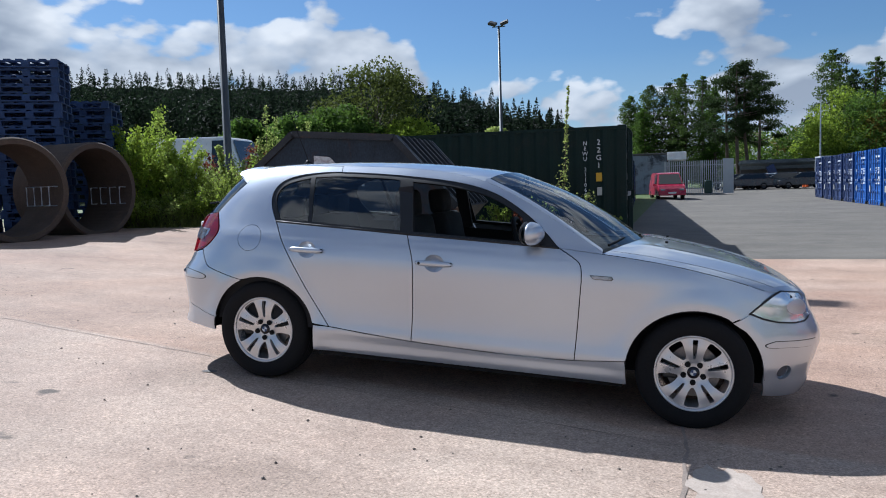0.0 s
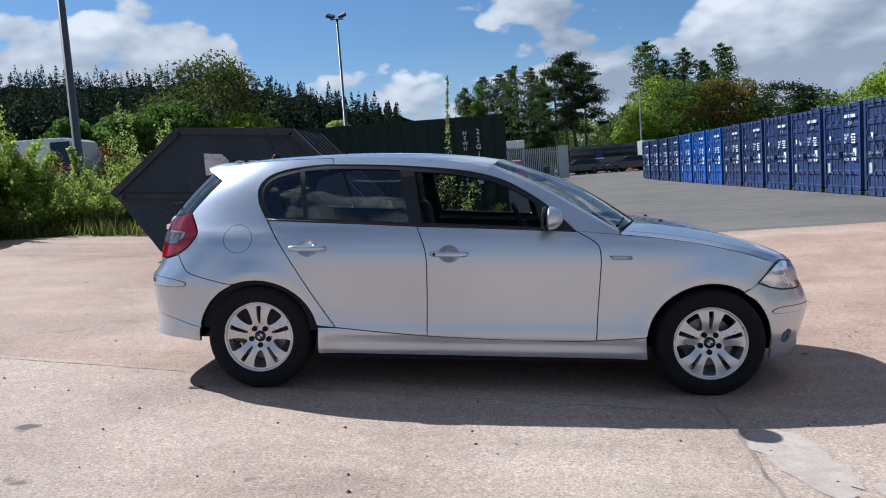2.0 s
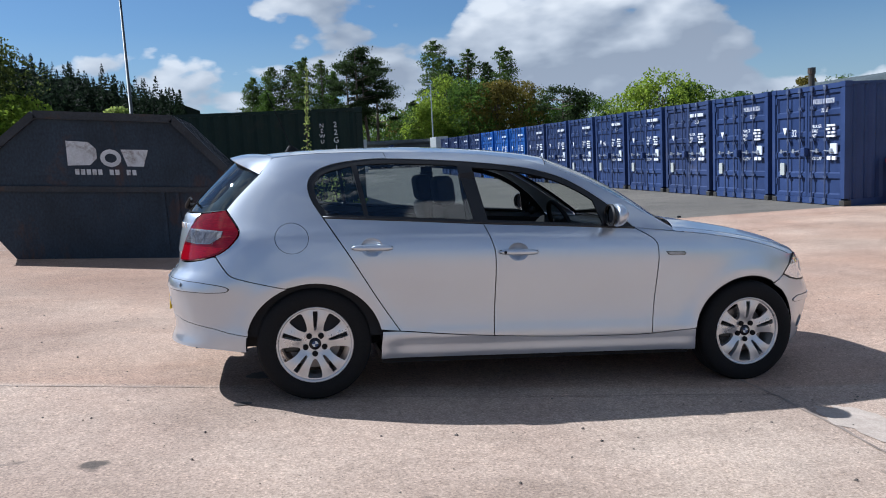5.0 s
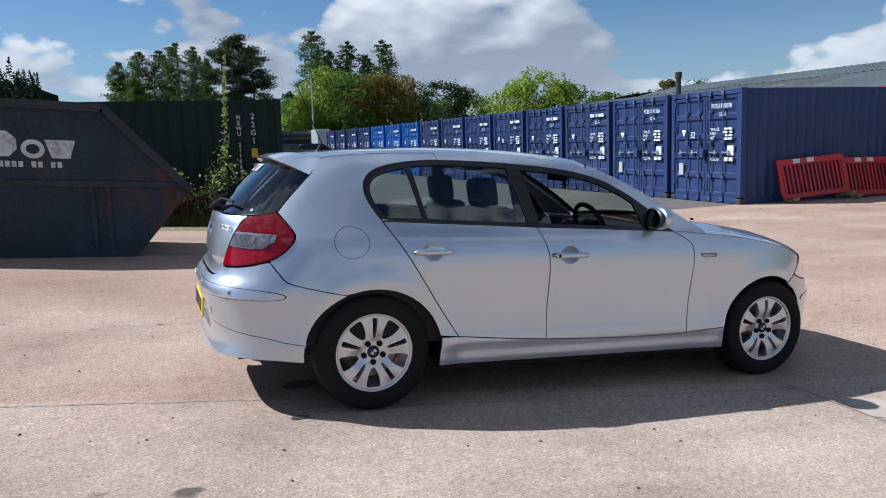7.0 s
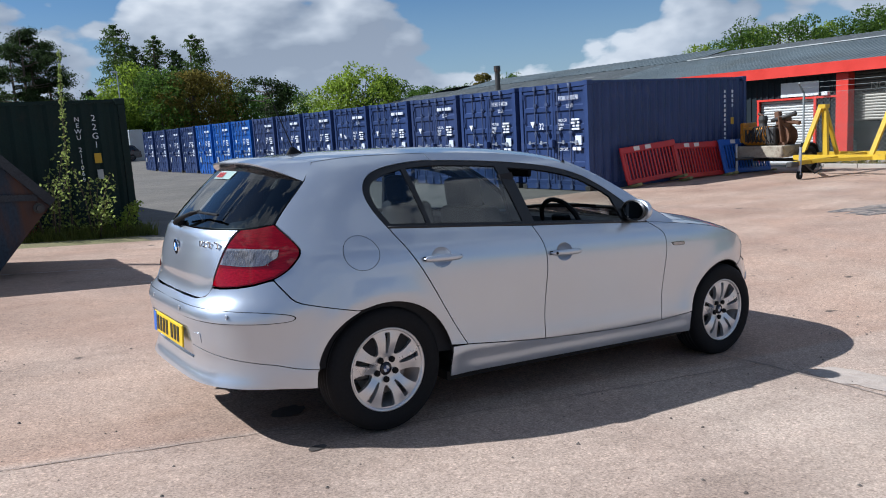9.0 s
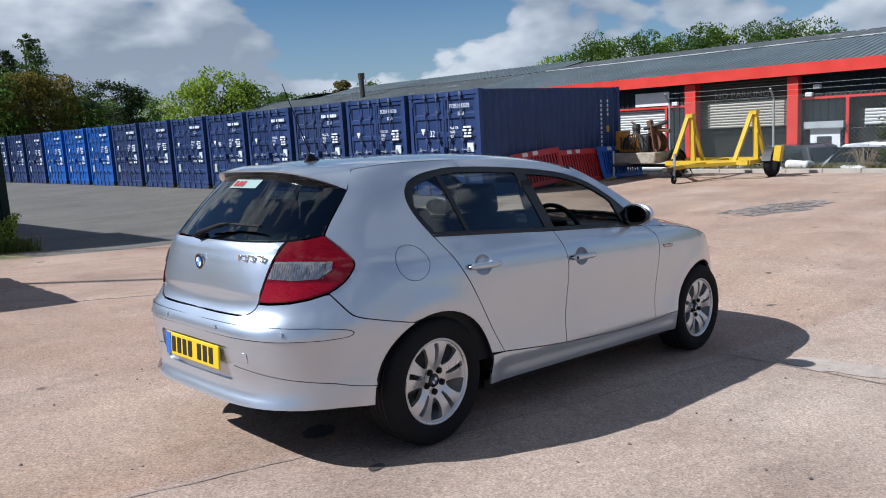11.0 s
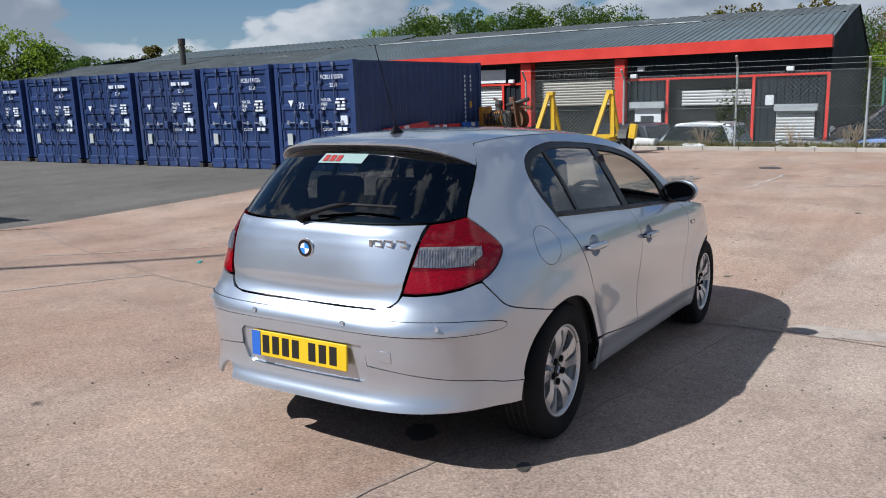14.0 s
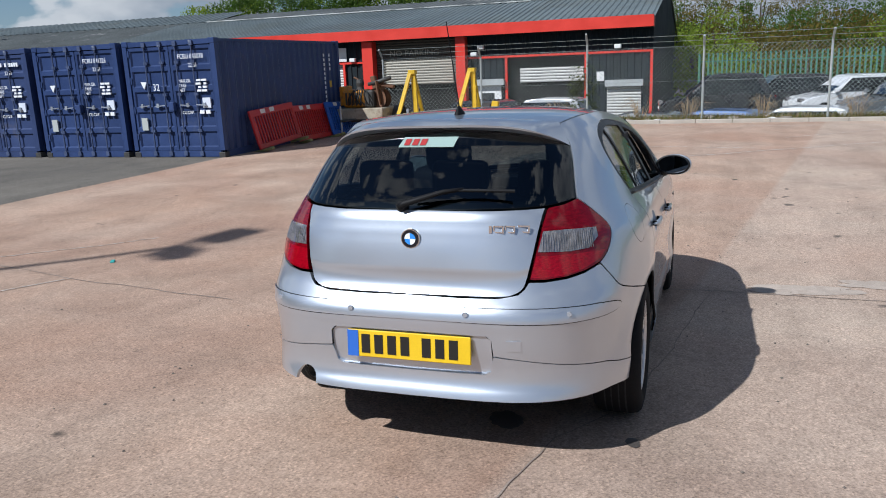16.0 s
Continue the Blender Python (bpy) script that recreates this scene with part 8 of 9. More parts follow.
def blob(n, c, r):
    p = RNG.normal(size=(n, 3))
    p /= np.linalg.norm(p, axis=1)[:, None]
    return np.array(c) + p * np.array(r) * (0.55 + 0.45 * RNG.random((n, 1)) ** 0.5)


def broadleaf(x, y, h, rad, mat, label, n=3600, leaf=0.34, clumps=46, low=0.25, z=None):
    z = height(x, y) if z is None else z
    root = thing("tree", Matrix.Translation((x, y, z)), label, "tree", "broadleaf trees")
    bm, boughs = bmesh.new(), bmesh.new()
    tube(bm, [(0, 0, -0.2), (0.1, 0, h * 0.3), (0.0, 0.1, h * 0.75)], [h * 0.028, h * 0.02, h * 0.006], 8)
    pts = []
    for k in range(clumps):
        t = RNG.random()
        a = RNG.random() * math.tau
        zz = h * (low + (0.97 - low) * t)
        shape = math.sin(math.pi * min(max(0.12 + 0.85 * t, 0), 1)) ** 0.6
        r = rad * shape * (0.55 + 0.5 * RNG.random())
        c = (r * math.cos(a), r * math.sin(a), zz)
        if k % 4 == 0:
            tube(boughs, [(0, 0, zz * 0.55), (c[0] * 0.5, c[1] * 0.5, zz * 0.8), c], [h * 0.009, h * 0.006, h * 0.002], 5)
        cr = rad * (0.22 + 0.2 * RNG.random())
        pts.append(blob(n // clumps, c, (cr, cr, cr * 0.75)))
    part("trunk", bm, M_BARK, root)
    tagged(part("branchwork", boughs, M_BARK, root), kind="stuff")
    leaves("crown", np.concatenate(pts), leaf, mat, root)
    return root


def pine(x, y, h, rad, mat, label, n=2600, leaf=0.42, bare=0.45, z=None, ragged=1.0):
    """A conifer: feathery drooping boughs, or with ragged > 1 the flat needle pads of an old pine."""
    z = height(x, y) if z is None else z
    root = thing("conifer", Matrix.Translation((x, y, z)), label, "tree", "conifers")
    bm, boughs = bmesh.new(), bmesh.new()
    lean = RNG.normal(size=2) * h * 0.015
    tube(bm, [(0, 0, -0.2), (lean[0], lean[1], h * 0.5), (lean[0], lean[1], h * 0.97)], [h * 0.018, h * 0.012, h * 0.003], 8)
    pts = []
    if ragged > 1:
        pads = 24
        for k in range(pads):
            t = (k + RNG.random()) / pads
            zz = h * (bare + (1.0 - bare) * t)
            a = RNG.random() * math.tau
            reach = rad * 1.35 * math.sin(math.pi * (0.22 + 0.70 * t)) ** 0.8 * (0.35 + 0.75 * RNG.random())
            c = np.array([lean[0] + reach * math.cos(a), lean[1] + reach * math.sin(a), zz])
            tube(boughs, [(lean[0], lean[1], zz - 0.15 * reach), tuple(c)], [0.07, 0.02], 4)
            w = rad * (0.26 + 0.2 * RNG.random())
            pts.append(c + RNG.normal(size=(int(n / pads * 1.5), 3)) * np.array([w * 0.55, w * 0.55, w * 0.22]))
    else:
        whorls = 32
        side = [(RNG.random() * math.tau, 0.75 + 0.55 * RNG.random()) for _ in range(5)]
        for k in range(whorls):
            t = k / (whorls - 1)
            zz = h * (bare + (1 - bare) * t)
            for q in range(6):
                a, f = side[q % 5]
                a += RNG.normal() * 0.6
                r = (rad * 1.3 * (1 - t) ** 0.5 * f + 0.45) * (0.45 + 0.65 * RNG.random())
                end = (r * math.cos(a), r * math.sin(a), zz - 0.18 * r + 0.25)
                if k % 2 == 0 and q < 4:
                    tube(boughs, [(0, 0, zz), end], [0.05, 0.015], 4)
                m = max(4, int(1.5 * n / (whorls * 6) * (0.35 + r / rad)))
                u = RNG.random((m, 1)) ** 0.6
                p = np.array([0, 0, zz]) * (1 - u) + np.array(end) * u + RNG.normal(size=(m, 3)) * np.array([0.24, 0.24, 0.15]) * (0.4 + r * 0.2)
                p[:, 2] -= 0.25 * RNG.random(m)
                pts.append(p)
    part("trunk", bm, M_BARK, root)
    tagged(part("branchwork", boughs, M_BARK, root), kind="stuff")
    leaves("crown", np.concatenate(pts), leaf, mat, root, 0.1, 0.5)
    return root


def at(az, dist, eye=(1.2, -5.2)):
    return eye[0] + dist * math.sin(radians(az)), eye[1] + dist * math.cos(radians(az))


def tall(dist, elev, z0, eye_z=1.25):
    return dist * math.tan(radians(elev)) + eye_z - z0


# the spruce wood on the rise
def spruce_wood():
    pos, size = [], []
    bm_v, bm_f = [], []
    for row, dist in enumerate((86, 91, 97, 104, 111)):
        for az in np.arange(-60, -8, 0.70):
            a = az + RNG.normal() * 0.2
            x, y = at(a, dist + RNG.normal() * 2)
            z = height(x, y)
            elev = 8.35 if a < -20 else 8.35 - (a + 20) * 0.25
            h = tall(dist, elev - 0.35 + RNG.normal() * 0.22 + row * 0.06, z)
            # tiers of drooping boughs up to a thin leading shoot
            m = 400
            t = 1 - RNG.random(m) * 0.62
            tier = (np.floor(t * 34) + 0.5 * RNG.random(m)) / 34
            t = np.where(t > 0.93, t, tier)
            b = RNG.random(m) * math.tau
            lop = 1 + 0.3 * np.cos(b * 2 + RNG.random() * 6)
            r = ((1 - t) ** 0.85 * (0.21 * h) * lop) * RNG.random(m) ** 0.55 + 0.02
            pos.append(np.stack([x + r * np.cos(b), y + r * np.sin(b), z + h * t - 0.3 * r], 1))
            size.append(0.16 + 0.8 * (1 - t) ** 0.7)
    ob = leaves("spruce_wood", np.concatenate(pos), np.concatenate(size), L_FOREST, None, 0.0, 0.4)
    tagged(ob, "dark spruce plantation along the skyline", "wood", kind="stuff")
    # upright backdrop sheet, painted dark as the shade within the wood
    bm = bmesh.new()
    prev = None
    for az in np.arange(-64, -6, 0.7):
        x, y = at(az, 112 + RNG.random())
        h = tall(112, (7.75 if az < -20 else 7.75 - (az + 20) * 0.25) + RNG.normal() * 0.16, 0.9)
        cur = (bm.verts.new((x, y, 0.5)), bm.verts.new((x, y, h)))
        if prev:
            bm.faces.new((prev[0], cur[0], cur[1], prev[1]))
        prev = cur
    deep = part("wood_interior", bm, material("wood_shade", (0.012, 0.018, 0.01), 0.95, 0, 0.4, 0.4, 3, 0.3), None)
    tagged(deep, "upright sheet painted dark as the shade inside the spruce wood", "wood", kind="structure")


spruce_wood()
for az, dist, elev, rad, mat, lab in ((-21.4, 70, 8.5, 5.2, L_OLD, "large olive green pine-like tree before the wood"), (-23.9, 66, 5.9, 3.2, L_MID, "bright green spring tree before the wood"), (-19.0, 66, 5.0, 2.6, L_BRIGHT, "bright green spring tree before the wood"),
                                      (-27.0, 62, 5.2, 2.8, L_MID, "green leafy tree before the wood"), (-12.6, 75, 4.2, 2.0, L_PALE, "pale green tree behind a container"), (-30.5, 52, 5.0, 2.2, L_MID, "green leafy tree before the wood")):
    x, y = at(az, dist)
    broadleaf(x, y, tall(dist, elev, height(x, y)), rad, mat, lab, 15000, 0.27, 80)
for az, dist, elev in ((-17.4, 100, 6.3), (-16.3, 102, 5.7), (-14.2, 98, 6.1), (-13.2, 100, 5.5), (-15.3, 104, 5.2), (-18.4, 104, 5.6)):
    x, y = at(az, dist)
    pine(x, y, tall(dist, elev, height(x, y)), 3.4, L_FOREST, "dark spruce standing apart from the wood", 5200, 0.4, 0.05)
for az, dist, elev, rad, mat, bare in ((-3.0, 104, 5.9, 2.8, L_LARCH, 0.15), (-1.6, 106, 6.6, 3.0, L_LARCH, 0.2), (-0.4, 104, 6.7, 3.2, L_DARK, 0.2), (0.7, 102, 7.2, 3.0, L_LARCH, 0.2), (1.9, 106, 7.0, 3.0, L_LARCH, 0.2), (2.7, 101, 6.2, 2.4, L_MID, 0.1), (-2.2, 99, 5.0, 2.4, L_MID, 0.1)):
    x, y = at(az, dist)
    pine(x, y, tall(dist, elev, height(x, y)), rad, mat, "tall feathery larch or pine beyond the compound", 8500, 0.22, bare * 0.5)
for az, dist, elev in ((3.5, 92, 7.1), (4.15, 90, 7.9), (4.9, 92, 7.6), (5.4, 95, 6.7)):
    x, y = at(az, dist)
    pine(x, y, tall(dist, elev, height(x, y)), 2.3, L_DARK, "tall dark Scots pine with a bare trunk", 5600, 0.22, 0.40, None, 1.4)
for az, dist, elev, rad, mat in ((6.6, 120, 3.2, 5.0, L_MID), (7.8, 125, 3.0, 4.5, L_OLIVE), (8.8, 118, 3.4, 4.5, L_MID), (5.6, 128, 3.0, 4.5, L_PALE), (4.4, 126, 2.6, 5.0, L_MID), (9.6, 112, 3.6, 4.0, L_BRIGHT), (2.6, 128, 2.4, 5.0, L_MID)):
    x, y = at(az, dist)
    broadleaf(x, y, tall(dist, elev, height(x, y)), rad, mat, "leafy tree in the hazy distance", 3600, 0.36, 44, 0.1)
x, y = at(8.6, 130)
pine(x, y, tall(130, 4.3, 0), 2.4, L_DARK, "dark spruce in the distance", 1000, 0.6, 0.1)
# the group behind the far end of the container row
for az, dist, elev, rad, mat in ((10.9, 102, 8.0, 3.9, L_LARCH), (13.4, 104, 7.3, 4.0, L_LARCH), (15.8, 102, 7.3, 4.0, L_LARCH), (12.2, 106, 6.6, 3.6, L_DARK), (14.6, 106, 6.3, 3.6, L_DARK)):
    x, y = at(az, dist, (-.6, -5.2))
    pine(x, y, tall(dist, elev, height(x, y)), rad, mat, "tall feathery larch behind the containers", 8500, 0.26, 0.1)
for az, dist, elev, rad, mat in ((10.7, 94, 3.7, 3.0, L_BRIGHT), (11.9, 96, 5.4, 4.0, L_BRIGHT), (13.2, 94, 5.2, 4.1, L_MID), (15.2, 94, 5.0, 3.8, L_OLIVE), (16.9, 96, 4.9, 3.6, L_OLIVE), (18.3, 98, 4.0, 3.2, L_MID)):
    x, y = at(az, dist, (-.6, -5.2))
    broadleaf(x, y, tall(dist, elev, height(x, y)), rad, mat, "leafy spring tree behind the containers", 8500, 0.27, 60, 0.12)
x, y = at(19.8, 80, (-.6, -5.2))
pine(x, y, tall(80, 5.1, 0), 2.6, L_DARK, "dark pine behind the containers", 5200, 0.24, 0.3, None, 1.4)
for az, dist, elev, rad, mat in ((23.0, 110, 3.3, 4.5, L_MID), (27.2, 84, 4.0, 3.4, L_BRIGHT), (28.8, 82, 4.6, 3.8, L_BRIGHT), (30.2, 84, 3.9, 3.0, L_MID), (33.0, 120, 3.1, 3.5, L_MID), (34.6, 120, 2.9, 3.5, L_MID), (37.4, 115, 3.8, 2.0, L_OLIVE), (21.6, 115, 2.9, 4.0, L_MID), (25.0, 120, 2.8, 4.5, L_PALE), (31.6, 125, 3.0, 4.0, L_MID), (36.0, 122, 2.8, 4.0, L_MID), (39.5, 120, 3.4, 3.5, L_MID), (41.5, 120, 3.0, 3.5, L_MID)):
    x, y = at(az, dist, (-3.1, -4.1))
    broadleaf(x, y, tall(dist, elev, 0.0, 1.45), rad, mat, "leafy tree beyond the containers", 5200, 0.29, 50, 0.15, 0.0)
# trees behind the long building
for az in np.arange(54.0, 72.5, 1.25):
    dist = 88 + 6 * RNG.random()
    x, y = at(az, dist, (-4.2, -2.8))
    e = 5.55 + 0.35 * math.sin(az * 1.7) - (0.8 if az < 55.5 else 0) - (1.2 if az > 71 else 0)
    broadleaf(x, y, tall(dist, e, -1.4, 1.5), 3.4, (L_BRIGHT, L_MID, L_MID)[int(az * 4) % 3], "leafy tree behind the long building", 5600, 0.24, 50, 0.3, -1.4)
for az in (78.5, 80.0, 84.0):
    x, y = at(az, 100, (-4.8, -1.2))
    broadleaf(x, y, tall(100, 5.0, -1.4, 1.6), 3.0, L_OLIVE, "budding tree behind the long building", 1500, 0.4, 36, 0.3, -1.4)
# wooded slope to the right of the building
for row, dist in enumerate((62, 74, 90, 110)):
    for az in np.arange(86.5, 112, 2.1):
        a = az + RNG.normal() * 0.5
        x, y = at(a, dist + RNG.normal() * 2, (-4.8, -1.2))
        e = (1.6, 2.6, 3.3, 4.0)[row] + RNG.normal() * 0.4
        broadleaf(x, y, max(3, tall(dist, e, -1.4, 1.6)), 3.3, (L_OLIVE, L_MID, L_BRIGHT, L_MID, L_OLIVE)[int(RNG.integers(5))], "leafy tree on the wooded slope", 2900, 0.21, 40, 0.08, -1.4)

# shrubs and weeds at the edge of the concrete
def shrub(x, y, h, r, mat, label, n=2600, leaf=0.085, stems=9, name="shrub", cat="shrub"):
    z = height(x, y)
    root = thing(name, Matrix.Translation((x, y, z)), label, cat, "weeds along the yard edge")
    bm = bmesh.new()
    pts = []
    for k in range(stems):
        a, q = RNG.random() * math.tau, RNG.random() ** 0.6
        top = np.array([r * q * math.cos(a), r * q * math.sin(a), h * (0.55 + 0.45 * RNG.random()) * (1 - 0.35 * q)])
        mid = top * np.array([0.45, 0.45, 0.55])
        tube(bm, [(0.2 * top[0], 0.2 * top[1], -0.05), mid, top], [0.016, 0.011, 0.004], 5)
        m = n // stems
        s = 0.12 + 0.88 * RNG.random((m, 1)) ** 0.8
        p = np.where(s < 0.5, mid * s * 2, mid + (top - mid) * (s - 0.5) * 2) + RNG.normal(size=(m, 3)) * np.array([0.16, 0.16, 0.1]) * (r * 0.55 + 0.15) * (1.15 - 0.6 * s)
        p[:, 2] = np.maximum(p[:, 2], 0.02)
        pts.append(p)
    tagged(part("woody_growth", bm, M_BARK, root), kind="stuff")
    leaves("foliage", np.concatenate(pts), leaf, mat, root)


shrub(-10.5, 9.75, 3.2, 0.9, L_BRIGHT, "tall bright green leafy shrub beside concrete pipes", 9500, 0.075, 22)
shrub(-10.2, 10.6, 2.9, 1.0, L_WEED, "leafy green shrub at the yard edge", 8500, 0.072, 20)
shrub(-11.2, 11.2, 3.3, 1.2, L_BRIGHT, "leafy green shrub at the yard edge", 7500, 0.08, 18)
shrub(-9.6, 12.6, 2.9, 0.9, L_RED, "reddish young shrub among the weeds", 2600, 0.075, 9)
shrub(-8.9, 12.9, 3.6, 0.6, L_PALE, "slender pale willow shoots among the weeds", 2000, 0.07, 8)
shrub(-7.9, 13.2, 3.1, 0.8, L_PALE, "slender pale willow shoots among the weeds", 2200, 0.07, 10)
shrub(-6.8, 13.4, 2.7, 0.8, L_WEED, "slender green shoots among the weeds", 1500, 0.10, 9)
shrub(-9.0, 11.3, 2.9, 0.5, L_PALE, "slender pale willow shoots among the weeds", 900, 0.10, 5)
for i in range(30):
    x = -10.6 + 4.9 * (i % 10 + RNG.random()) / 10
    y = 9.5 + 0.35 * (x + 10.6) + 0.75 * (i // 10) + 0.3 * RNG.random()
    shrub(x, y, 0.95 + 0.38 * (i // 10) + 0.4 * RNG.random(), 0.75, (L_WEED, L_PALE, L_WEED, L_BRIGHT)[i % 4], "dense green weeds at the edge of the concrete", 3200, 0.052, 18, "weed_clump", "weeds")
# growth against the green container
def spike(x, y, h, mat, label):
    z = height(x, y)
    root = thing("tall_weed", Matrix.Translation((x, y, z)), label, "plant")
    pts = [(0, 0, 0), (0.05, 0.02, h * 0.4), (0.1, 0.02, h * 0.75), (0.16, 0.0, h)]
    part("stalk", tube(bmesh.new(), pts, [0.016, 0.013, 0.009, 0.004], 6), M_BARK, root)
    t = RNG.random(420) ** 0.85
    c = np.stack([np.interp(t, [0, 0.4, 0.75, 1], [p[i] for p in pts]) for i in range(3)], 1)
    leaves("foliage", c + RNG.normal(size=(420, 3)) * np.array([0.045, 0.045, 0.05]) * (1.25 - t)[:, None], 0.055, mat, root)


spike(-0.95, 10.65, 3.2, L_PALE, "tall thin leafy stalk before a green container")
for x, y, h, r, mat, n in ((-1.25, 10.55, 1.8, 1.0, L_PALE, 620), (-0.6, 10.5, 1.5, 1.0, L_PALE, 520), (-1.7, 10.4, 1.3, 0.5, L_RED, 420), (-0.15, 10.5, 0.9, 0.5, L_WEED, 700), (-2.2, 10.5, 1.0, 0.5, L_WEED, 800)):
    shrub(x, y, h, r, mat, "straggling leafy weed with arching stems before a green container", n, 0.06, 8, "straggling_weed", "weeds")


def grass(name, label, n, place, h, mat, width=0.012):
    p = np.array([place() for _ in range(n)])
    tip = RNG.normal(size=(n, 3)) * np.array([0.35, 0.35, 0.1]) + np.array([0, 0, 1])
    L = h * (0.5 + 0.8 * RNG.random((n, 1)))
    s = RNG.normal(size=(n, 3)) * np.array([1, 1, 0])
    s /= np.linalg.norm(s, axis=1)[:, None]
    v = np.stack([p - s * width, p + s * width, p + tip * L], 1).reshape(-1, 3)
    me = bpy.data.meshes.new(name)
    me.vertices.add(3 * n)
    me.vertices.foreach_set("co", v.ravel())
    me.loops.add(3 * n)
    me.loops.foreach_set("vertex_index", np.arange(3 * n))
    me.polygons.add(n)
    me.polygons.foreach_set("loop_start", np.arange(0, 3 * n, 3))
    me.update(calc_edges=True)
    me.materials.append(mat)
    tagged(new(name, me), label, "grass", kind="stuff")


def strip_place(x0, x1, y0, y1):
    def f():
        x, y = x0 + (x1 - x0) * RNG.random(), y0 + (y1 - y0) * RNG.random()
        return (x, y, height(x, y) - 0.01)
    return f


grass("grass_tuft", "rough green grass at the foot of the container", 6000, strip_place(-5.5, 0.35, 10.1, 11.2), 0.22, L_GRASS)
grass("grass_tuft", "rough grass under the weeds along the concrete", 9000, strip_place(-13.5, -5.6, 9.3, 13.5), 0.3, L_GRASS)
grass("dry_grass", "dry straw-coloured grass on the verge by the fence", 7000, strip_place(17.6, 19.2, -16, 8.6), 0.16, L_STRAW)
grass("grass_tuft", "green grass tufts on the verge by the fence", 5000, strip_place(17.6, 19.4, -16, 8.6), 0.16, L_GRASS)
for i in range(9):
    y = 3.0 - i * 1.9 + RNG.normal() * 0.4
    x = 18.2 + 0.5 * RNG.random()
    z = height(x, y)
    root = thing("dry_brush", Matrix.Translation((x, y, z)), "tangle of dry bramble stems by the fence", "brush", "dry brush on the verge")
    bm = bmesh.new()
    for k in range(26):
        a = RNG.random() * math.tau
        r = 0.25 + 0.5 * RNG.random()
        tube(bm, [(0.1 * math.cos(a), 0.1 * math.sin(a), 0), (r * 0.5 * math.cos(a), r * 0.5 * math.sin(a), 0.3 + 0.35 * RNG.random()), (r * math.cos(a + 0.3), r * math.sin(a + 0.3), 0.15 + 0.3 * RNG.random())], [0.008, 0.006, 0.003], 3)
    tagged(part("dry_growth", bm, material("dry_stem", (0.32, 0.22, 0.12), 0.9, 0, 0.25, 6, 40, 0.1), root), kind="stuff")
# creeper grown up a fence post, and a pale sack dumped on the verge
creeper = thing("creeper", Matrix.Translation((17.9, 2.35, height(17.9, 2.35))), "dark green creeper grown up a chain-link fence post", "plant")
c_pts = []
for k in range(9):
    top = 0.6 + 1.3 * RNG.random()
    y0 = RNG.normal() * 0.2
    c_pts.append(np.stack([RNG.normal(size=70) * 0.05, y0 + RNG.normal(size=70) * 0.10, top * RNG.random(70) ** 0.9], 1))
leaves("foliage", np.concatenate(c_pts), 0.07, L_OLD, creeper)
part("stem", tube(bmesh.new(), [(0.05, 0.02, 0.0), (0.04, -0.06, 0.8), (0.05, 0.1, 1.7)], [0.02, 0.015, 0.006], 6), M_BARK, creeper)
sack_bm = pad(bmesh.new(), (0, 0, 0.11), (0.45, 0.65, 0.24))
for v in sack_bm.verts:
    v.co += 0.03 * Vector((math.sin(9 * v.co.y), math.sin(7 * v.co.x + 2), math.sin(11 * v.co.y + 5 * v.co.x)))
sack = part("rubble_sack", sack_bm, material("dirty_white_sack", (0.62, 0.61, 0.58), 0.8, 0, 0.15, 5, 60, 0.3, stain=(0.35, 0.3, 0.25), stain_at=(0.55, 0.7), stain_scale=4), smooth=True)
sack.matrix_world = Matrix.Translation((18.05, 4.75, height(18.05, 4.75)))
tagged(sack, "pale crumpled sack dumped on the verge by the fence", "sack")
# litter and rubble on the verge
for i in range(46):
    y = 8.0 - 22 * RNG.random()
    x = 17.62 + 0.9 * RNG.random()
    s = 0.05 + 0.12 * RNG.random()
    bm = bmesh.new()
    bmesh.ops.create_icosphere(bm, subdivisions=1, radius=s)
    for v in bm.verts:
        v.co = Vector((v.co.x * (0.8 + RNG.random() * 0.8), v.co.y * (0.8 + 0.9 * RNG.random()), v.co.z * (0.35 + 0.3 * RNG.random())))
    pale = RNG.random() < 0.35
    ob = part("litter" if pale else "rubble", bm, plain("pale_litter", (0.7, 0.7, 0.68), 0.6) if pale else material("rubble_stone", (0.3, 0.26, 0.22), 0.9, 0, 0.25, 8, 60, 0.3))
    ob.matrix_world = Matrix.Translation((x, y, height(x, y) + s * 0.15))
    tagged(ob, "scrap of pale litter on the verge" if pale else "broken stone on the rough verge", "litter" if pale else "rubble", "rubbish along the fence")

# ---------------------------------------------------------------- joints, cracks and patches in the yard
M_JOINT = material("dark_joint_filler", (0.27, 0.215, 0.178), 0.9, 0, 0.3, 6, 90, 0.4)
M_MORTAR = material("pale_repair_mortar", (0.445, 0.37, 0.31), 0.88, 0, 0.2, 5, 90, 0.3, stain=(0.36, 0.29, 0.24), stain_at=(0.5, 0.62), stain_scale=5)
M_FADED = material("faded_white_line", (0.52, 0.46, 0.41), 0.85, 0, 0.2, 5, 90, 0.2, stain=(0.40, 0.31, 0.25), stain_at=(0.46, 0.56), stain_scale=9)
M_OIL = material("oil_darkened_concrete", (0.085, 0.072, 0.064), 0.55, 0, 0.3, 5, 90, 0.2)
M_RUBBLE = material("broken_tarmac_patch", (0.29, 0.235, 0.195), 0.9, 0, 0.35, 9, 70, 0.8, stain=(0.10, 0.09, 0.085), stain_at=(0.48, 0.56), stain_scale=6)
rng = np.random.default_rng(21)


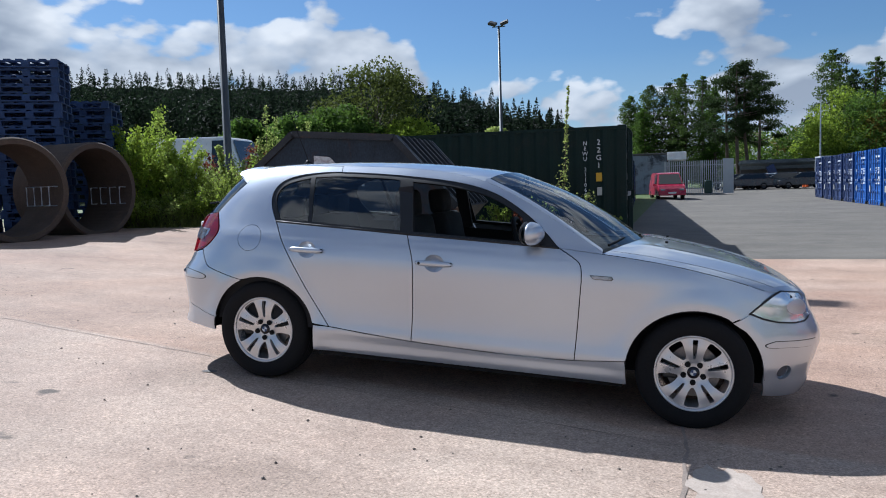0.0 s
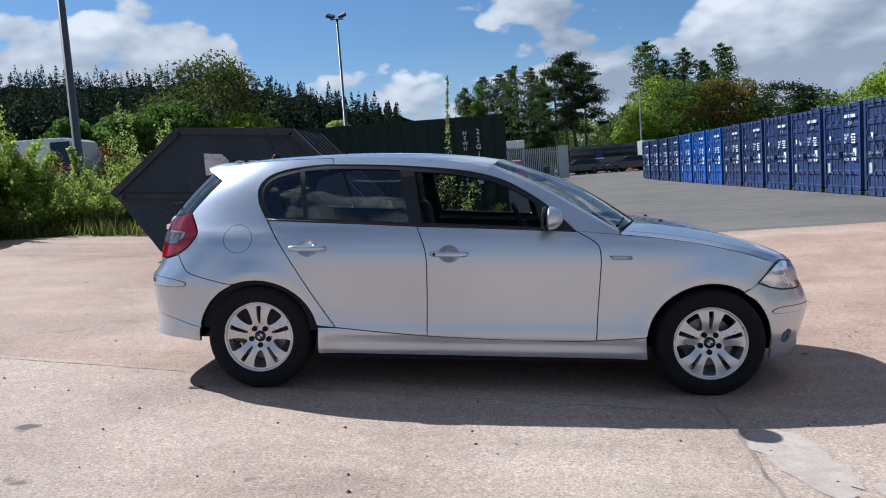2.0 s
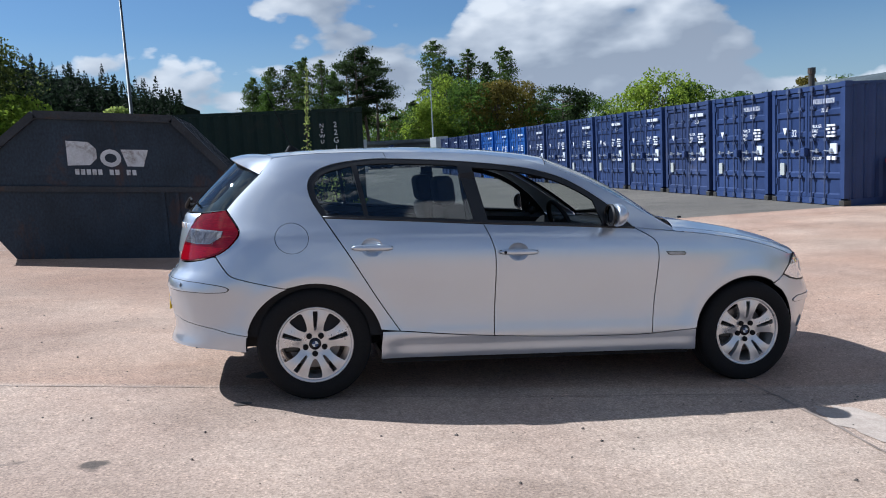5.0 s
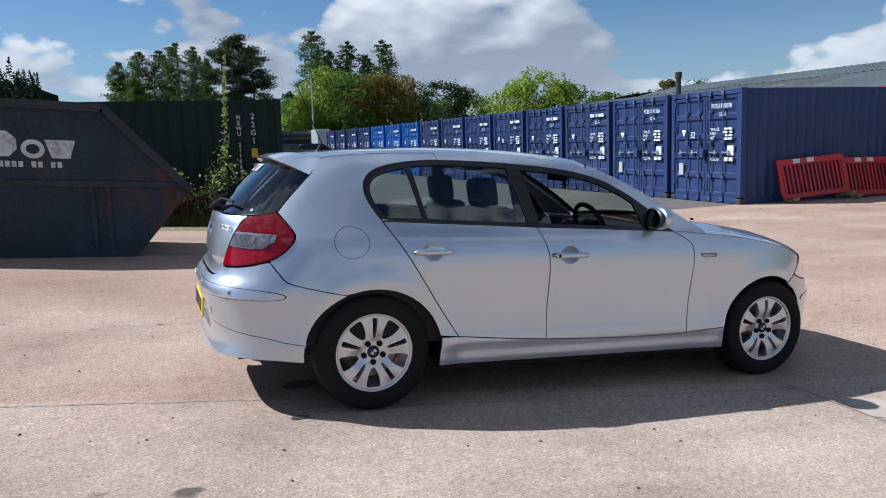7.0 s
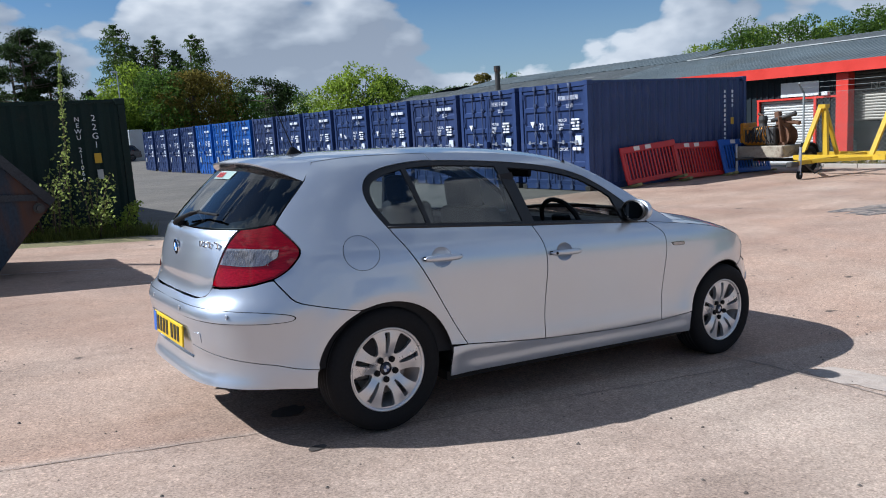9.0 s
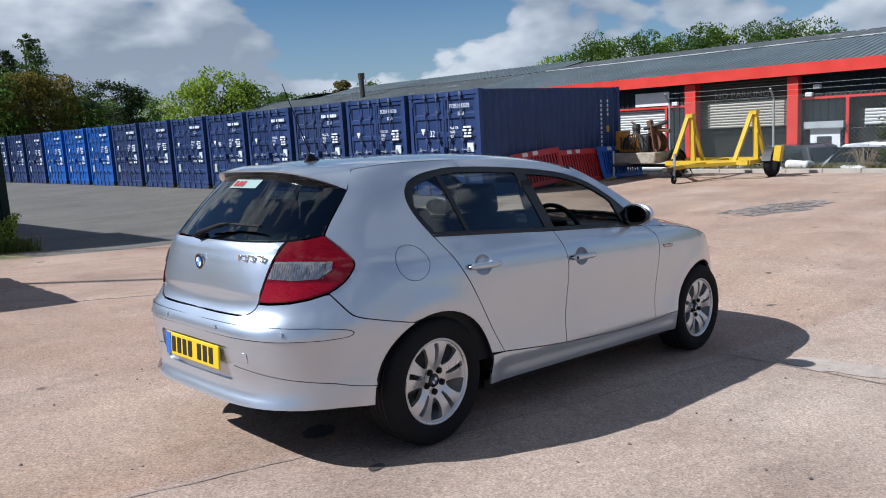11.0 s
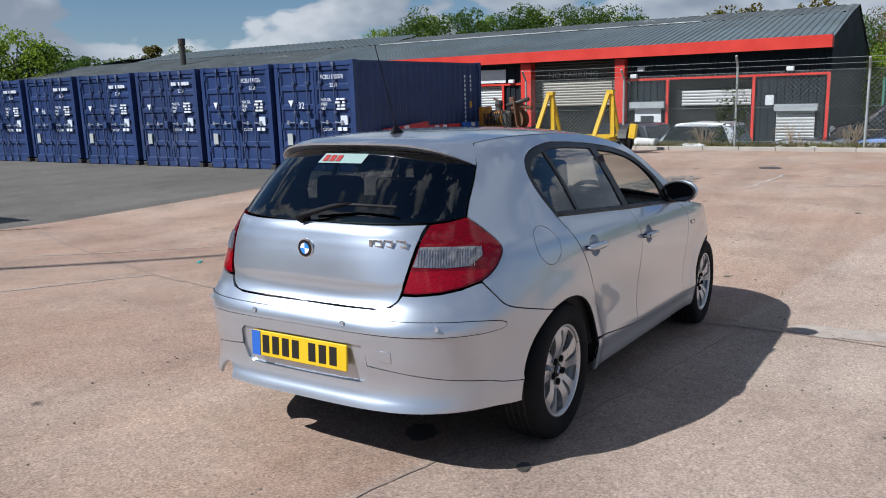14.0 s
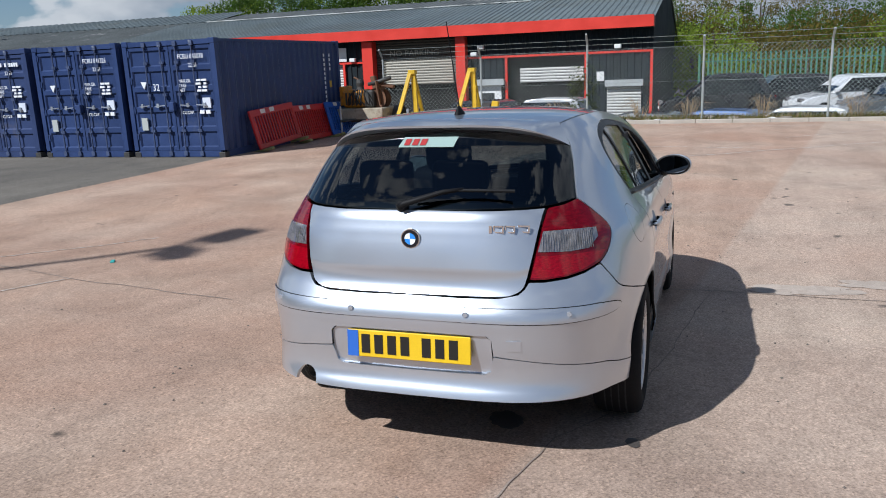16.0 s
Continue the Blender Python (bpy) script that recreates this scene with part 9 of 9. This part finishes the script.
def ground_line(name, pts, width, mat, label, wander=0.012, lift=0.004):
    """A thin strip along a line on the ground, uneven in width."""
    path = []
    for (ax, ay), (bx, by) in zip(pts, pts[1:]):
        n = max(2, int(math.hypot(bx - ax, by - ay) / 0.09))
        path += [(ax + (bx - ax) * i / n, ay + (by - ay) * i / n) for i in range(n)]
    path.append(pts[-1])
    bm = bmesh.new()
    prev = None
    off = 0.0
    for i, (x, y) in enumerate(path):
        a, b = path[max(i - 1, 0)], path[min(i + 1, len(path) - 1)]
        d = Vector((b[0] - a[0], b[1] - a[1])).normalized()
        nx, ny = -d.y, d.x
        off = 0.75 * off + rng.normal() * wander
        w = width * (0.55 + 0.6 * rng.random()) * 0.5
        cur = [bm.verts.new((x + nx * (off + s * w), y + ny * (off + s * w), height(x + nx * (off + s * w), y + ny * (off + s * w)) + lift)) for s in (-1, 1)]
        if prev:
            bm.faces.new((prev[0], prev[1], cur[1], cur[0]))
        prev = cur
    ob = part(name, bm, mat)
    tagged(ob, label, "ground marking", kind="structure")


def ground_patch(name, cx, cy, rx, ry, mat, label, turn=0.0, rough=0.12, lift=0.004):
    bm = bmesh.new()
    n = 40
    c = bm.verts.new((cx, cy, height(cx, cy) + lift))
    r = 1.0
    ring = []
    for i in range(n):
        r = 1 + 0.6 * (r - 1) + rng.normal() * rough
        a = math.tau * i / n
        x, y = rx * r * math.cos(a), ry * r * math.sin(a)
        x, y = cx + x * math.cos(turn) - y * math.sin(turn), cy + x * math.sin(turn) + y * math.cos(turn)
        ring.append(bm.verts.new((x, y, height(x, y) + lift)))
    for i in range(n):
        bm.faces.new((c, ring[i], ring[(i + 1) % n]))
    ob = part(name, bm, mat)
    tagged(ob, label, "ground patch", kind="structure")


SEAM = "narrow dark joint between concrete slabs"
ground_line("slab_joint", [(-6.5, 0.45), (-4.3, 0.0), (-2.6, -0.33), (-1.75, -0.46), (-1.3, -0.74), (0.2, -0.95), (1.29, -1.12)], 0.009, M_JOINT, SEAM, 0.006)
ground_line("slab_joint", [(1.29, -0.5), (1.30, -1.3), (1.27, -2.1), (1.31, -3.6)], 0.022, M_JOINT, "ragged crack across the worn concrete", 0.012)
ground_line("slab_joint", [(2.0, 9.0), (1.2, 6.9), (0.42, 4.3), (0.1, 2.4)], 0.016, M_JOINT, SEAM, 0.008)
ground_patch("mortar_patch", 1.48, -1.72, 0.15, 0.38, M_MORTAR, "pale mortar repair beside a crack", 0.1, 0.10)
ground_patch("mortar_patch", 1.78, -2.35, 0.14, 0.36, M_MORTAR, "pale mortar repair beside a crack", -0.1, 0.14)
for pts, w in (([(-1.2, 4.8), (0.43, 4.3)], 0.035), ([(0.4, 6.5), (2.4, 4.9)], 0.035), ([(11.9, 0.5), (11.4, -2.0)], 0.06), ([(9.5, 0.4), (11.9, 0.15)], 0.06), ([(9.8, -0.2), (12.4, -4.3)], 0.06), ([(16.6, 3.2), (16.2, -6.0)], 0.05), ([(13.4, -2.6), (15.8, -5.6)], 0.05), ([(-5.4, 6.9), (-1.2, 6.1)], 0.03)):
    ground_line("worn_line", pts, w, M_FADED, "faded pale line worn into the concrete", 0.010)
ground_patch("broken_patch", 9.8, 2.1, 1.35, 0.5, M_RUBBLE, "rough dark patch of broken and repaired concrete", -0.25, 0.14)
ground_patch("drain_cover", 13.08, 0.6, 0.28, 0.22, M_OIL, "dark square drain cover sunk in the concrete", 0.3, 0.03)
ground_patch("oil_stain", -1.62, -0.22, 0.11, 0.08, M_OIL, "dark oil stain under a car", 0.4, 0.06)
ground_patch("oil_stain", -1.72, -0.80, 0.05, 0.03, M_OIL, "dark oil stain under a car", 0.2, 0.06)
for i in range(5):
    for k in range(2):
        a = rng.random() * math.tau
        ground_line("slab_joint", [(9.8 + 1.2 * math.cos(a + k), 2.1 + 0.45 * math.sin(a + k)), (9.8 + 0.3 * rng.normal(), 2.1 + 0.15 * rng.normal())], 0.03, M_JOINT, "ragged crack in a broken patch of concrete", 0.03, 0.009)
scrap = part("plastic_scrap", box_bm((-0.05, -0.02, 0), (0.05, 0.02, 0.012), pose(1.19, 4.5, height(1.19, 4.5), 0, 0, 35), 0.003), plain("turquoise_plastic", (0.03, 0.35, 0.33), 0.5))
tagged(scrap, "small turquoise scrap of plastic on the concrete", "litter")

# loose grit and small stones
bm = bmesh.new()
for k in range(2600):
    x, y = (rng.uniform(-8, 14), rng.uniform(-4.6, 8.8)) if k < 700 else (rng.uniform(-7.5, 6), rng.uniform(-4.8, 2.0))
    r = 0.003 + 0.009 * rng.random() ** 4
    if abs(x) < 2.3 and abs(y) < 0.95:
        continue
    z = height(x, y)
    vs = [bm.verts.new((x + r * q[0] * rng.uniform(0.7, 1.3), y + r * q[1] * rng.uniform(0.7, 1.3), z + r * q[2])) for q in ((1, 0, 0.3), (0, 1, 0.3), (-1, 0, 0.3), (0, -1, 0.3), (0, 0, 1.0))]
    for i in range(4):
        bm.faces.new((vs[i], vs[(i + 1) % 4], vs[4]))
grit = part("grit", bm, material("grey_brown_grit", (0.15, 0.125, 0.105), 0.9, 0, 0.4, 5, 60, 0.2))
tagged(grit, "loose grit and small stones scattered on the concrete", "grit", kind="stuff")
